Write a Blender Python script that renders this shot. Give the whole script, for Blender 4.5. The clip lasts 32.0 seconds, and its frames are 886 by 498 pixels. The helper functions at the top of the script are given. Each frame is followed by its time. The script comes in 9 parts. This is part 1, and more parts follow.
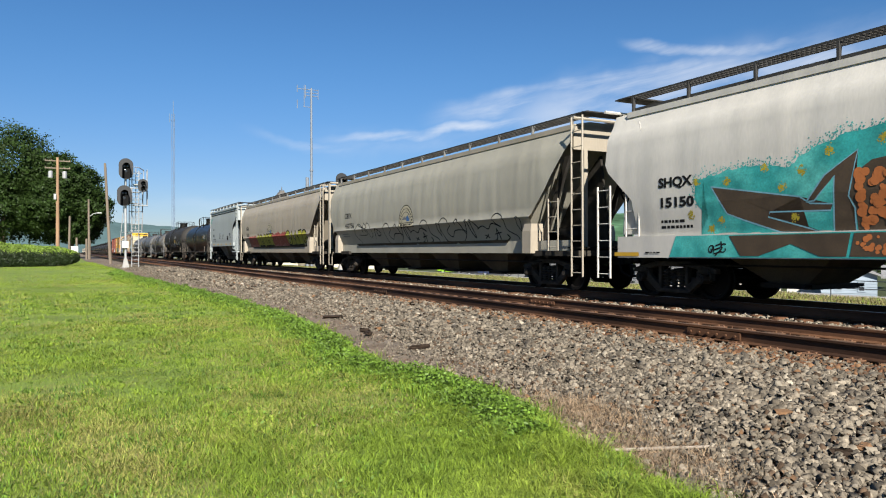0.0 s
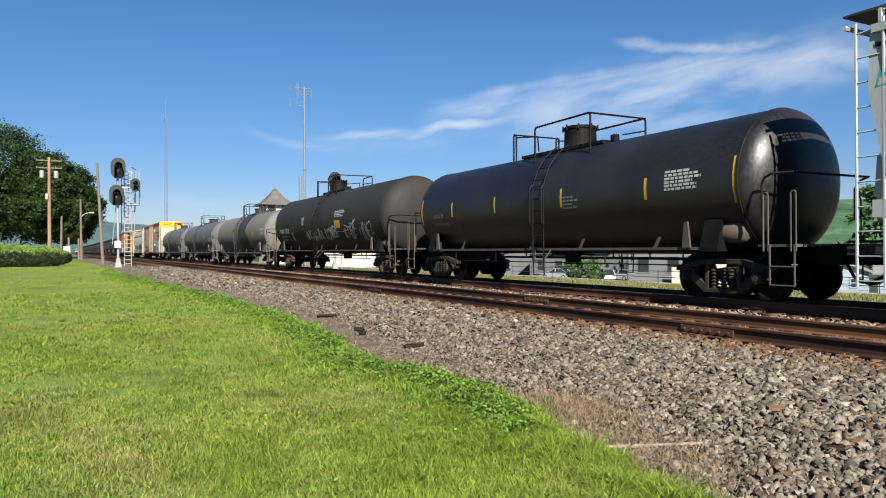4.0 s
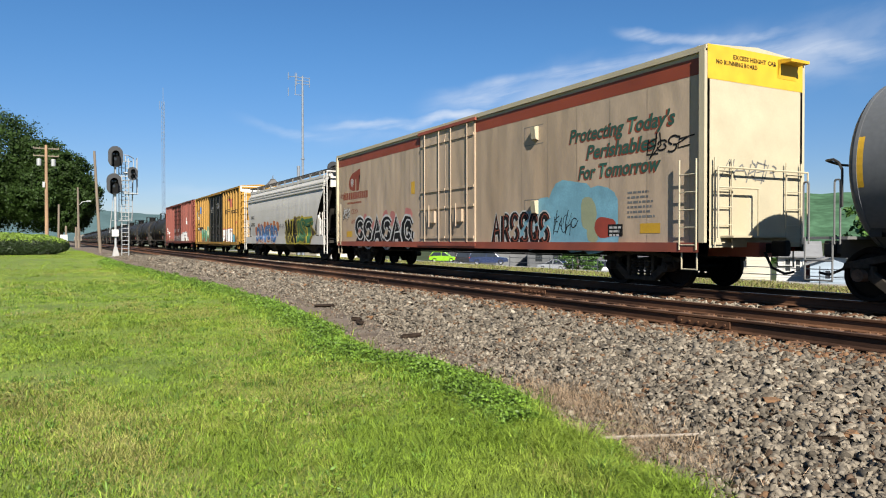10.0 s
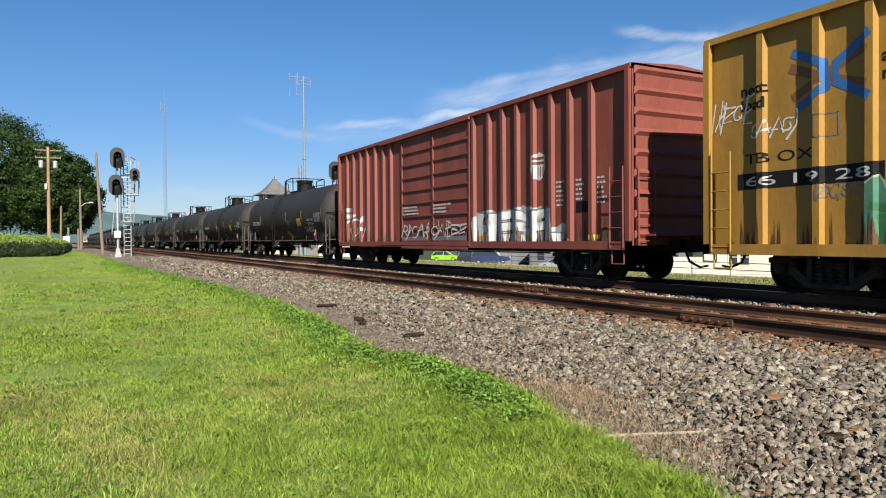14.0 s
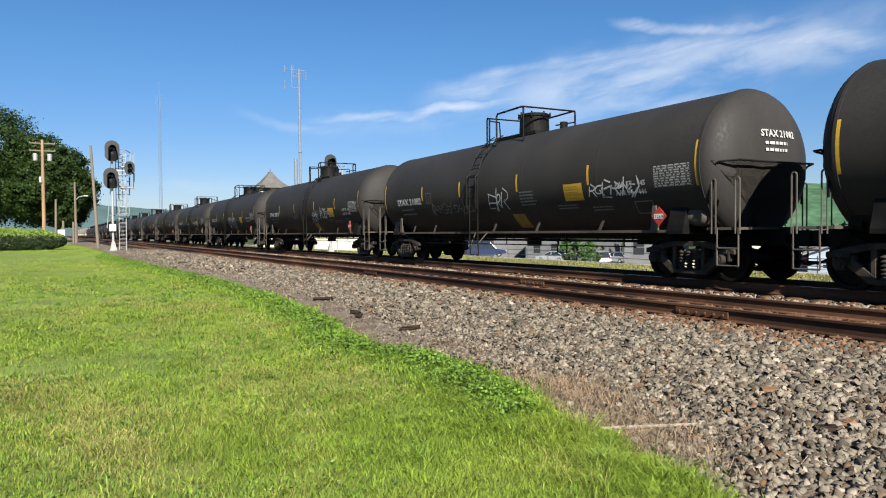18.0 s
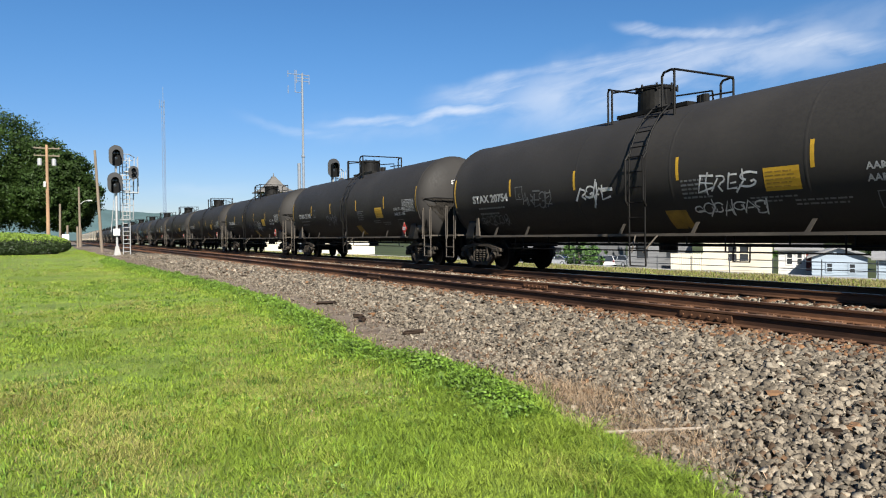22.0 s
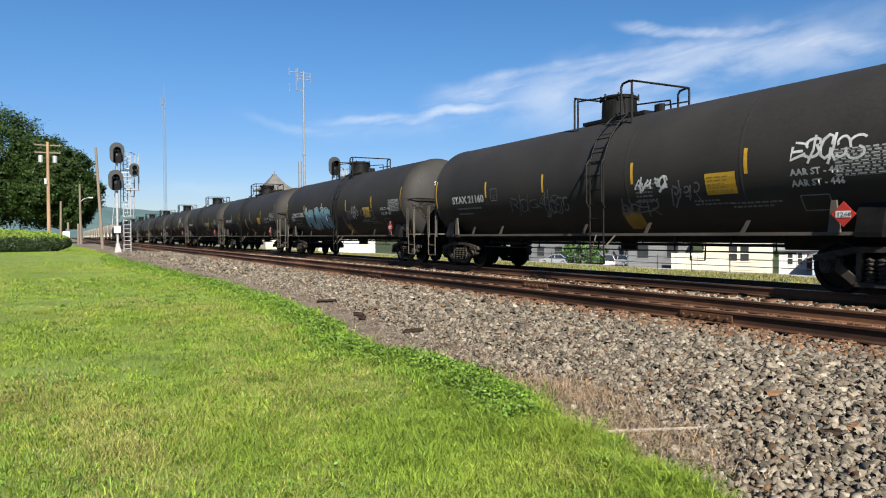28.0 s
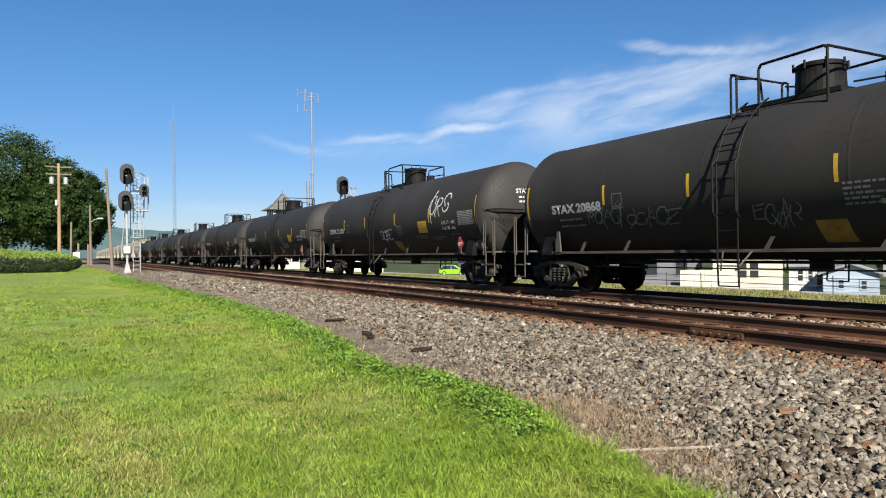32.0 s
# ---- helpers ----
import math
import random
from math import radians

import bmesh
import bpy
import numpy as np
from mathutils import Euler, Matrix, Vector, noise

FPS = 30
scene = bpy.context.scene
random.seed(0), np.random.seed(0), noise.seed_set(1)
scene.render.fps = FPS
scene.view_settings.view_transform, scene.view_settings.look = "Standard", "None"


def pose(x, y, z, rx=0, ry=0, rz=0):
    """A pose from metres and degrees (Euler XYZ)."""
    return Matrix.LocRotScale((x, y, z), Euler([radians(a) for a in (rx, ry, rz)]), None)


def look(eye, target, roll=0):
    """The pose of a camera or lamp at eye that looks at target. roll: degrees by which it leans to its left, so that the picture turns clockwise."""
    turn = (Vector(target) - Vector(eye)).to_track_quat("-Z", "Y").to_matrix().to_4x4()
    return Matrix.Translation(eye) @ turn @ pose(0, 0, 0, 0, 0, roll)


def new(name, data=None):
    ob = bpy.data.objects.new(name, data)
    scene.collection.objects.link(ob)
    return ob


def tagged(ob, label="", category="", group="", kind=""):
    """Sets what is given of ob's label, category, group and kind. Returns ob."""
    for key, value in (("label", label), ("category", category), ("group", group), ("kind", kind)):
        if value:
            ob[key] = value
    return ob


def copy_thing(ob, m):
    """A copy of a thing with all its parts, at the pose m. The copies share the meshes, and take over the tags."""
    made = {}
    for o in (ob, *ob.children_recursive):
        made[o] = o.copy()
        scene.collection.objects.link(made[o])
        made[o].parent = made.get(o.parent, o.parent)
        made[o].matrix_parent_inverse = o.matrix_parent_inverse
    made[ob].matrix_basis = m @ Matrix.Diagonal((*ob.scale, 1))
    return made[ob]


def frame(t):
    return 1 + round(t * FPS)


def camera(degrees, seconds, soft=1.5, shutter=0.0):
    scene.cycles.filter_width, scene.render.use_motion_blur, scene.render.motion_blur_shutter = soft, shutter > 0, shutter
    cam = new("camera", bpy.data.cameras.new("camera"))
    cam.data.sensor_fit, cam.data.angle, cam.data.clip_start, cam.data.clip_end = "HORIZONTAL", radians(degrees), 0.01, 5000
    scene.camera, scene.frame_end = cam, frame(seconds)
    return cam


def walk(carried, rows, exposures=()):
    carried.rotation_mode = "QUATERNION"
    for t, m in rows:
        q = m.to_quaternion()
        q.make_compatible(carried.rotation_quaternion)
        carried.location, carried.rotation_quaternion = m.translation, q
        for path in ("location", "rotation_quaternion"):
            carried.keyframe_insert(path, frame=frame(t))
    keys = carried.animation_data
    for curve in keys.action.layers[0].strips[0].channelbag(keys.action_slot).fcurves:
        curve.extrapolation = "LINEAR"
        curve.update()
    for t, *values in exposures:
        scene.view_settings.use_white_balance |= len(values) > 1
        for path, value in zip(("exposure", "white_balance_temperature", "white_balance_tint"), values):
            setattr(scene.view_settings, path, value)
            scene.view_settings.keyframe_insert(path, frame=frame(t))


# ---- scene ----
EYE = (0.0, 0.0, 1.56)
cam = camera(64.36, 32.0, soft=1.1, shutter=0.0)


def aim(yaw, pitch, roll):
    """A pose at the eye, turned yaw degrees left of the way across the tracks."""
    a, p = radians(yaw), radians(pitch)
    way = Vector((-math.sin(a) * math.cos(p), math.cos(a) * math.cos(p), math.sin(p)))
    return look(EYE, Vector(EYE) + way, roll)


walk(cam, [(t, aim(a, p, r)) for t, a, p, r in (
    (0, 62.15, 0.16, -0.15), (0.5, 62.09, 0.17, -0.15), (1, 62.05, 0.18, -0.30), (1.5, 61.88, 0.16, -0.51), (2, 61.80, 0.04, -0.49),
    (2.5, 61.72, 0.00, -0.38), (3, 61.68, 0.01, -0.38), (3.5, 61.65, 0.02, -0.41), (5.5, 61.67, -0.02, -0.28), (6, 61.71, -0.12, -0.18),
    (6.5, 61.65, -0.31, -0.24), (7, 61.63, -0.45, -0.31), (7.5, 61.58, -0.50, -0.15), (8, 61.52, -0.59, -0.20), (8.5, 61.40, -0.59, -0.20),
    (9, 61.43, -0.65, -0.12), (9.5, 61.48, -0.66, -0.15), (10, 61.48, -0.74, -0.07), (10.5, 61.47, -0.84, -0.33), (11, 61.55, -0.89, -0.21),
    (11.5, 61.62, -0.92, -0.23), (12, 61.69, -0.95, -0.35), (12.5, 61.74, -0.88, -0.21), (13, 61.64, -0.79, -0.41), (13.5, 61.64, -0.75, -0.40),
    (14, 61.64, -0.81, -0.44), (14.5, 61.68, -0.90, -0.26), (16.5, 61.36, -1.27, -0.35), (17, 61.37, -1.33, -0.31), (17.5, 61.38, -1.35, -0.36),
    (18, 61.33, -1.37, -0.48), (18.5, 61.33, -1.41, -0.29), (19, 61.43, -1.36, -0.15), (19.5, 61.49, -1.17, -0.34), (20, 61.53, -1.10, -0.48),
    (20.5, 61.58, -1.04, -0.51), (21, 61.59, -1.05, -0.50), (21.5, 61.57, -1.03, -0.53), (22, 61.59, -1.05, -0.58), (22.5, 61.55, -1.08, -0.63),
    (23, 61.56, -1.15, -0.64), (23.5, 61.58, -1.29, -0.73), (24, 61.61, -1.38, -0.68), (24.5, 61.57, -1.51, -0.62), (25, 61.63, -1.55, -0.72),
    (25.5, 61.60, -1.60, -0.73), (27.5, 61.60, -1.54, -0.33), (28, 61.63, -1.16, -0.34), (28.5, 61.75, -0.32, -0.58), (29, 61.94, 0.13, -0.87),
    (29.5, 62.17, 0.36, -1.10), (30, 62.22, 0.37, -0.96), (30.5, 62.23, 0.38, -0.92), (31, 62.25, 0.42, -0.72), (31.5, 62.26, 0.41, -0.76),
    (32, 62.26, 0.35, -0.69),
)],
     exposures=((0, 1.27), (12, 1.27), (16.5, 1.37), (32, 1.37)))

# ---- world, sun ----
SUN = Vector((0.79, -0.22, 0.58)).normalized()
world = bpy.data.worlds.new("sky")
scene.world = world
world.use_nodes = True
wn, wl = world.node_tree.nodes, world.node_tree.links
wn.clear()


sky = wn.new("ShaderNodeTexSky")
sky.sky_type, sky.sun_disc = "NISHITA", False
sky.sun_elevation = math.asin(SUN.z)
sky.sun_rotation = math.atan2(SUN.x, SUN.y)
sky.altitude, sky.air_density, sky.dust_density, sky.ozone_density = 100, 1.0, 0.15, 4.0
coord = wn.new("ShaderNodeTexCoord")


def wmath(op, a, b=None, c=None):
    n = wn.new("ShaderNodeMath")
    n.operation = op
    for i, v in enumerate((a, b, c)):
        if v is None:
            continue
        if isinstance(v, (int, float)):
            n.inputs[i].default_value = v
        else:
            wl.new(v, n.inputs[i])
    return n.outputs[0]


def wsmooth(v, lo, hi):
    n = wn.new("ShaderNodeMapRange")
    n.interpolation_type = "SMOOTHSTEP"
    wl.new(v, n.inputs["Value"])
    n.inputs["From Min"].default_value, n.inputs["From Max"].default_value = lo, hi
    return n.outputs["Result"]


# thin cirrus: curved wisps with fibres along them
sep = wn.new("ShaderNodeSeparateXYZ")
wl.new(coord.outputs["Generated"], sep.inputs[0])
dx, dy, dz = sep.outputs
az = wmath("ARCTAN2", dx, dy)                  # radians right of the way across the tracks
el = wmath("ARCSINE", dz)


def wnoise(kx, ky, skew, scale, detail, rough, twist):
    """Noise drawn out along the wisps."""
    comb = wn.new("ShaderNodeCombineXYZ")
    wl.new(wmath("MULTIPLY", az, kx), comb.inputs[0])
    wl.new(wmath("MULTIPLY", wmath("SUBTRACT", el, wmath("MULTIPLY", az, skew)), ky), comb.inputs[1])
    n = wn.new("ShaderNodeTexNoise")
    n.inputs["Scale"].default_value, n.inputs["Detail"].default_value = scale, detail
    n.inputs["Roughness"].default_value, n.inputs["Distortion"].default_value = rough, twist
    wl.new(comb.outputs[0], n.inputs["Vector"])
    return n.outputs["Fac"]


fibre = wsmooth(wnoise(5.0, 30.0, 0.16, 1.0, 7.0, 0.60, 0.4), 0.18, 0.78)
puff = wsmooth(wnoise(7.0, 16.0, 0.12, 1.3, 5.0, 0.55, 0.3), 0.28, 0.68)
sway = wmath("MULTIPLY", wmath("SUBTRACT", wnoise(16.0, 16.0, 0.1, 1.0, 3.0, 0.5, 0.0), 0.5), 0.030)
lifted_el = wmath("ADD", el, sway)


def streak(az0, az1, c0, c1, c2, width, strength, soft=0.07):
    """A wisp between two bearings whose height follows c0 + c1 u + c2 u^2."""
    u = wmath("SUBTRACT", az, az0)
    mid = wmath("ADD", wmath("MULTIPLY", wmath("ADD", wmath("MULTIPLY", u, c2), c1), u), c0)
    off = wmath("ABSOLUTE", wmath("SUBTRACT", lifted_el, mid))
    along = wmath("MULTIPLY", wsmooth(az, az0 - soft, az0 + soft), wsmooth(az, az1 + soft, az1 - soft))
    return wmath("MULTIPLY", wmath("MULTIPLY", wsmooth(off, width, 0.0), along), strength)


def gather(bands):
    total = bands[0]
    for b in bands[1:]:
        total = wmath("MAXIMUM", total, b)
    return total


crisp = gather([streak(-1.22, -0.93, 0.158, 0.053, 0.242, 0.012, 0.95), streak(-1.06, -0.52, 0.1945, 0.1995, -0.248, 0.024, 1.0),
                streak(-0.895, -0.66, 0.163, 0.52, -0.87, 0.026, 0.85), streak(-0.818, -0.623, 0.2746, -0.282, 1.014, 0.011, 0.85, 0.03),
                streak(-1.31, -1.20, 0.152, -0.22, 1.69, 0.012, 0.5), streak(-1.44, -1.36, 0.065, 0.02, 0.0, 0.012, 0.3)])
milky = gather([streak(-0.98, -0.55, 0.180, 0.20, -0.20, 0.060, 0.62), streak(-0.92, -0.68, 0.160, 0.13, -0.15, 0.040, 0.55),
                streak(-1.25, -0.95, 0.150, 0.03, 0.12, 0.030, 0.22), streak(-0.80, -0.30, 0.215, 0.10, 0.0, 0.060, 0.28)])
cloud = wmath("MAXIMUM", wmath("MULTIPLY", fibre, crisp), wmath("MULTIPLY", puff, milky))
mixc = wn.new("ShaderNodeMix")
mixc.data_type = "RGBA"
wl.new(wmath("MULTIPLY", cloud, 0.80), mixc.inputs["Factor"])
tint = wn.new("ShaderNodeHueSaturation")
tint.inputs["Saturation"].default_value = 1.17
wl.new(sky.outputs[0], tint.inputs["Color"])
low = wn.new("ShaderNodeMix")            # the haze low down is blue, not white
low.data_type, low.blend_type = "RGBA", "MULTIPLY"
low.inputs["B"].default_value = (0.90, 0.765, 0.85, 1)
wl.new(wsmooth(el, 0.30, 0.0), low.inputs["Factor"])
blue = wn.new("ShaderNodeMix")
blue.data_type, blue.blend_type = "RGBA", "MULTIPLY"
blue.inputs["Factor"].default_value, blue.inputs["B"].default_value = 1.0, (0.685, 0.81, 0.905, 1)
wl.new(tint.outputs[0], blue.inputs["A"])
wl.new(blue.outputs["Result"], low.inputs["A"])
wl.new(low.outputs["Result"], mixc.inputs["A"])
mixc.inputs["B"].default_value = (7.0, 7.4, 8.1, 1)
bg = wn.new("ShaderNodeBackground")
bg.inputs["Strength"].default_value = 0.05
wl.new(mixc.outputs["Result"], bg.inputs["Color"])
wout = wn.new("ShaderNodeOutputWorld")
wl.new(bg.outputs[0], wout.inputs[0])

sun = new("sun", bpy.data.lights.new("sun", "SUN"))
sun.data.energy, sun.data.angle, sun.data.color = 5.0, radians(0.53), (1.0, 0.95, 0.86)
sun.matrix_world = look(SUN * 100, (0, 0, 0))


# ---- materials ----
MATS = {}


def material(name, colour, rough=0.7, metal=0.0, vary=0.25, scale=6.0, grain=60.0, bump=0.15, dist=0.01,
             second=None, mix=(0.45, 0.7), spec=0.4, mixscale=None, per_object=0.0, stretch=(1, 1, 1), per_island=0.0, dent=0.0):
    """A two-scale noise surface: value wobble, patches of a second colour, fine bump."""
    m = bpy.data.materials.new(name)
    m.use_nodes = True
    n, l = m.node_tree.nodes, m.node_tree.links
    p = n["Principled BSDF"]
    p.inputs["Roughness"].default_value, p.inputs["Metallic"].default_value = rough, metal
    p.inputs["Specular IOR Level"].default_value = spec
    tc = n.new("ShaderNodeTexCoord")
    mp = n.new("ShaderNodeMapping")
    mp.inputs["Scale"].default_value = stretch
    l.new(tc.outputs["Object"], mp.inputs["Vector"])

    def tex(s, detail=4.0, vec=None):
        t = n.new("ShaderNodeTexNoise")
        t.inputs["Scale"].default_value, t.inputs["Detail"].default_value = s, detail
        l.new(vec or mp.outputs[0], t.inputs["Vector"])
        return t.outputs["Fac"]

    def ramp(v, a, b, lo, hi):
        r = n.new("ShaderNodeMapRange")
        l.new(v, r.inputs["Value"])
        for k, x in zip(("From Min", "From Max", "To Min", "To Max"), (a, b, lo, hi)):
            r.inputs[k].default_value = x
        return r.outputs["Result"]

    big, fine = tex(scale), tex(grain, 3.0)
    col = n.new("ShaderNodeMix")
    col.data_type = "RGBA"
    col.inputs["A"].default_value = (*colour, 1)
    col.inputs["B"].default_value = (*(second or [c * 0.8 for c in colour]), 1)
    l.new(ramp(tex(mixscale or scale * 0.5, 6.0), mix[0], mix[1], 0, 1), col.inputs["Factor"])
    hsv = n.new("ShaderNodeHueSaturation")
    l.new(col.outputs["Result"], hsv.inputs["Color"])
    a1 = n.new("ShaderNodeMath")
    a1.operation = "MULTIPLY"
    l.new(ramp(big, 0.3, 0.7, 1 - vary, 1 + vary), a1.inputs[0])
    l.new(ramp(fine, 0.3, 0.7, 1 - vary * 0.6, 1 + vary * 0.6), a1.inputs[1])
    value = a1.outputs[0]
    for kind, amount in (("ShaderNodeObjectInfo", per_object), ("ShaderNodeNewGeometry", per_island)):
        if amount:
            oi = n.new(kind)
            a2 = n.new("ShaderNodeMath")
            a2.operation = "MULTIPLY"
            l.new(value, a2.inputs[0])
            l.new(ramp(oi.outputs["Random" if kind.endswith("Info") else "Random Per Island"], 0, 1, 1 - amount, 1 + amount), a2.inputs[1])
            value = a2.outputs[0]
    l.new(value, hsv.inputs["Value"])
    l.new(hsv.outputs[0], p.inputs["Base Color"])
    l.new(ramp(fine, 0.3, 0.7, max(rough - 0.1, 0.02), min(rough + 0.12, 1)), p.inputs["Roughness"])
    if bump:
        b = n.new("ShaderNodeBump")
        b.inputs["Strength"].default_value, b.inputs["Distance"].default_value = bump, dist
        l.new(fine, b.inputs["Height"])
        l.new(b.outputs[0], p.inputs["Normal"])
        if dent:            # shallow buckles of a thin steel sheet
            d = n.new("ShaderNodeBump")
            d.inputs["Strength"].default_value, d.inputs["Distance"].default_value = 1.0, dent
            l.new(tex(1.4, 1.0), d.inputs["Height"])
            l.new(d.outputs[0], b.inputs["Normal"])
    MATS[name] = m
    return m


material("grass_ground", (0.108, 0.158, 0.022), 0.9, vary=0.22, scale=1.3, grain=90, bump=0.8, dist=0.03, second=(0.145, 0.155, 0.038), mix=(0.5, 0.72), mixscale=2.2)
material("blade", (0.142, 0.208, 0.021), 0.6, vary=0.2, scale=1.1, grain=30, bump=0, second=(0.172, 0.212, 0.031), mix=(0.45, 0.75), mixscale=1.2, per_island=0.32, spec=0.2)
material("weed", (0.0806, 0.141, 0.0154), 0.55, vary=0.25, scale=3, grain=40, bump=0, per_island=0.45, spec=0.25)
material("dry_grass", (0.133, 0.114, 0.0418), 0.8, vary=0.3, scale=0.8, grain=30, bump=0, second=(0.0912, 0.0988, 0.0304), per_island=0.3)
material("straw", (0.235, 0.165, 0.1), 0.8, vary=0.3, bump=0, per_island=0.35)
# Sheet under the stones, near black: shade of the gaps put into its colour.
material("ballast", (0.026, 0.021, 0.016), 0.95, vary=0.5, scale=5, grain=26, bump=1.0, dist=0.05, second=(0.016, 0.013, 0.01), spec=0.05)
material("stone", (0.142, 0.12, 0.091), 0.9, vary=0.40, scale=14, grain=90, bump=0.25, dist=0.004, second=(0.085, 0.07, 0.052), per_island=0.55, spec=0.15)
material("stone_light", (0.251, 0.217, 0.167), 0.9, vary=0.2, scale=14, grain=90, bump=0.2, dist=0.004, per_island=0.25, spec=0.2)
material("stone_brown", (0.0912, 0.0608, 0.0395), 0.9, vary=0.3, scale=14, grain=90, bump=0.3, per_island=0.5, spec=0.1)
material("stone_rust", (0.125, 0.066, 0.03), 0.9, vary=0.25, scale=14, grain=90, bump=0.4, per_island=0.4)
material("dirt", (0.119, 0.0859, 0.0593), 0.95, vary=0.35, scale=3, grain=50, bump=0.8, dist=0.02, second=(0.106, 0.0889, 0.0711))
material("lot_gravel", (0.249, 0.237, 0.22), 0.95, vary=0.2, scale=0.5, grain=8, bump=0.3)
material("rail_steel", (0.039, 0.0198, 0.012), 0.65, metal=0.15, vary=0.3, scale=2, grain=50, second=(0.126, 0.06, 0.03), stretch=(0.2, 1, 1), spec=0.2)
material("rail_worn", (0.234, 0.195, 0.164), 0.35, metal=0.9, vary=0.2, scale=3, grain=30, stretch=(0.1, 1, 1))
material("rail_rusty_top", (0.133, 0.0741, 0.0468), 0.45, metal=0.5, vary=0.25, scale=3, grain=30, stretch=(0.1, 1, 1))
material("rust_orange", (0.125, 0.058, 0.022), 0.85, vary=0.4, scale=5, grain=50, second=(0.085, 0.046, 0.028), per_object=0.2)
material("tie_wood", (0.0868, 0.0434, 0.0236), 0.9, vary=0.35, scale=5, grain=60, bump=0.6, second=(0.124, 0.062, 0.0341), per_object=0.3, stretch=(4, 1, 1), spec=0.1)
material("black_tank", (0.022, 0.0207, 0.0196), 0.60, vary=0.12, scale=0.9, grain=30, bump=0.01, second=(0.0266, 0.0245, 0.0222), stretch=(0.6, 1, 0.4), per_object=0.1, spec=0.12)
material("gloss_black_tank", (0.00828, 0.00828, 0.0101), 0.38, vary=0.2, scale=0.9, grain=25, bump=0.03, second=(0.0178, 0.0166, 0.016), stretch=(0.6, 1, 0.4))
material("black_steel", (0.00456, 0.00433, 0.0041), 0.6, vary=0.3, scale=3, grain=40, bump=0.1, second=(0.01, 0.00912, 0.00775), per_object=0.15, spec=0.12)
material("dusty_steel", (0.0669, 0.0555, 0.0426), 0.75, vary=0.3, scale=3, grain=40, second=(0.038, 0.0319, 0.0258), per_object=0.15)
material("grey_tank", (0.09, 0.094, 0.099), 0.5, vary=0.12, scale=0.6, grain=25, bump=0.05, second=(0.074, 0.075, 0.077), stretch=(0.5, 1, 0.35), spec=0.1)
material("rusty_grey_tank", (0.118, 0.115, 0.107), 0.55, vary=0.14, scale=0.6, grain=25, second=(0.15, 0.096, 0.045), mix=(0.52, 0.80), mixscale=0.55, stretch=(0.5, 1, 0.6), spec=0.1)
material("grey_steel", (0.119, 0.119, 0.116), 0.6, vary=0.2, scale=3, grain=40, second=(0.073, 0.0684, 0.0638))
material("truck_rust", (0.0912, 0.057, 0.038), 0.8, vary=0.35, scale=5, grain=50, second=(0.0342, 0.0274, 0.0239), spec=0.15)
material("truck_steel", (0.0274, 0.0228, 0.0182), 0.75, vary=0.35, scale=5, grain=50, second=(0.0494, 0.0395, 0.0289), spec=0.15)
material("wheel_steel", (0.00502, 0.00439, 0.00397), 0.6, vary=0.3, scale=4, grain=40, metal=0.2, spec=0.12)
material("yellow_mark", (0.438, 0.255, 0.0182), 0.45, vary=0.12, scale=3, grain=40, bump=0)
material("white_paint", (0.492, 0.486, 0.465), 0.5, vary=0.1, scale=3, grain=30, bump=0.03)
material("pale_letter", (0.326, 0.326, 0.314), 0.6, vary=0.2, scale=6, grain=40, bump=0)
material("dim_letter", (0.119, 0.119, 0.116), 0.7, vary=0.25, scale=6, grain=40, bump=0)
material("black_letter", (0.011, 0.011, 0.011), 0.7, vary=0.2, bump=0, spec=0.08)
material("tan_hopper", (0.272, 0.238, 0.187), 0.55, vary=0.10, scale=0.7, grain=25, bump=0.05, second=(0.26, 0.217, 0.163), mix=(0.5, 0.85), stretch=(1.2, 1, 0.25), dent=0.035)
material("grey_hopper", (0.262, 0.248, 0.203), 0.55, vary=0.10, scale=0.7, grain=25, bump=0.05, second=(0.222, 0.207, 0.166), mix=(0.5, 0.85), stretch=(1.2, 1, 0.25), dent=0.035)
material("blue_hopper", (0.294, 0.322, 0.322), 0.5, vary=0.08, scale=0.7, grain=25, bump=0.05, second=(0.23, 0.245, 0.238), mix=(0.5, 0.85), stretch=(1.2, 1, 0.25), dent=0.025)
material("white_hopper", (0.425, 0.404, 0.366), 0.5, vary=0.08, scale=0.7, grain=25, bump=0.05, second=(0.375, 0.35, 0.309), mix=(0.52, 0.85), stretch=(1.2, 1, 0.25), dent=0.03)
material("reefer_side", (0.34, 0.26, 0.185), 0.6, vary=0.12, scale=1.0, grain=30, bump=0.1, second=(0.262, 0.192, 0.126), mix=(0.42, 0.7), stretch=(1.0, 1, 0.3), dent=0.06)
material("seam_tan", (0.255, 0.197, 0.138), 0.7, vary=0.2, scale=2, grain=30, bump=0)
material("reefer_cream", (0.342, 0.298, 0.204), 0.5, vary=0.08, scale=1.5, grain=30, second=(0.29, 0.239, 0.147), mix=(0.55, 0.85))
material("red_oxide", (0.214, 0.0504, 0.0267), 0.65, vary=0.2, scale=2, grain=30, second=(0.142, 0.0356, 0.0237))
material("box_red", (0.139, 0.0326, 0.0201), 0.65, vary=0.16, scale=1.2, grain=30, second=(0.131, 0.0326, 0.0237), mix=(0.45, 0.8), stretch=(1.0, 1, 0.35), dent=0.04)
material("box_yellow", (0.262, 0.137, 0.018), 0.6, vary=0.14, scale=1.2, grain=30, second=(0.19, 0.099, 0.018), mix=(0.45, 0.85), stretch=(1.0, 1, 0.3), dent=0.04)
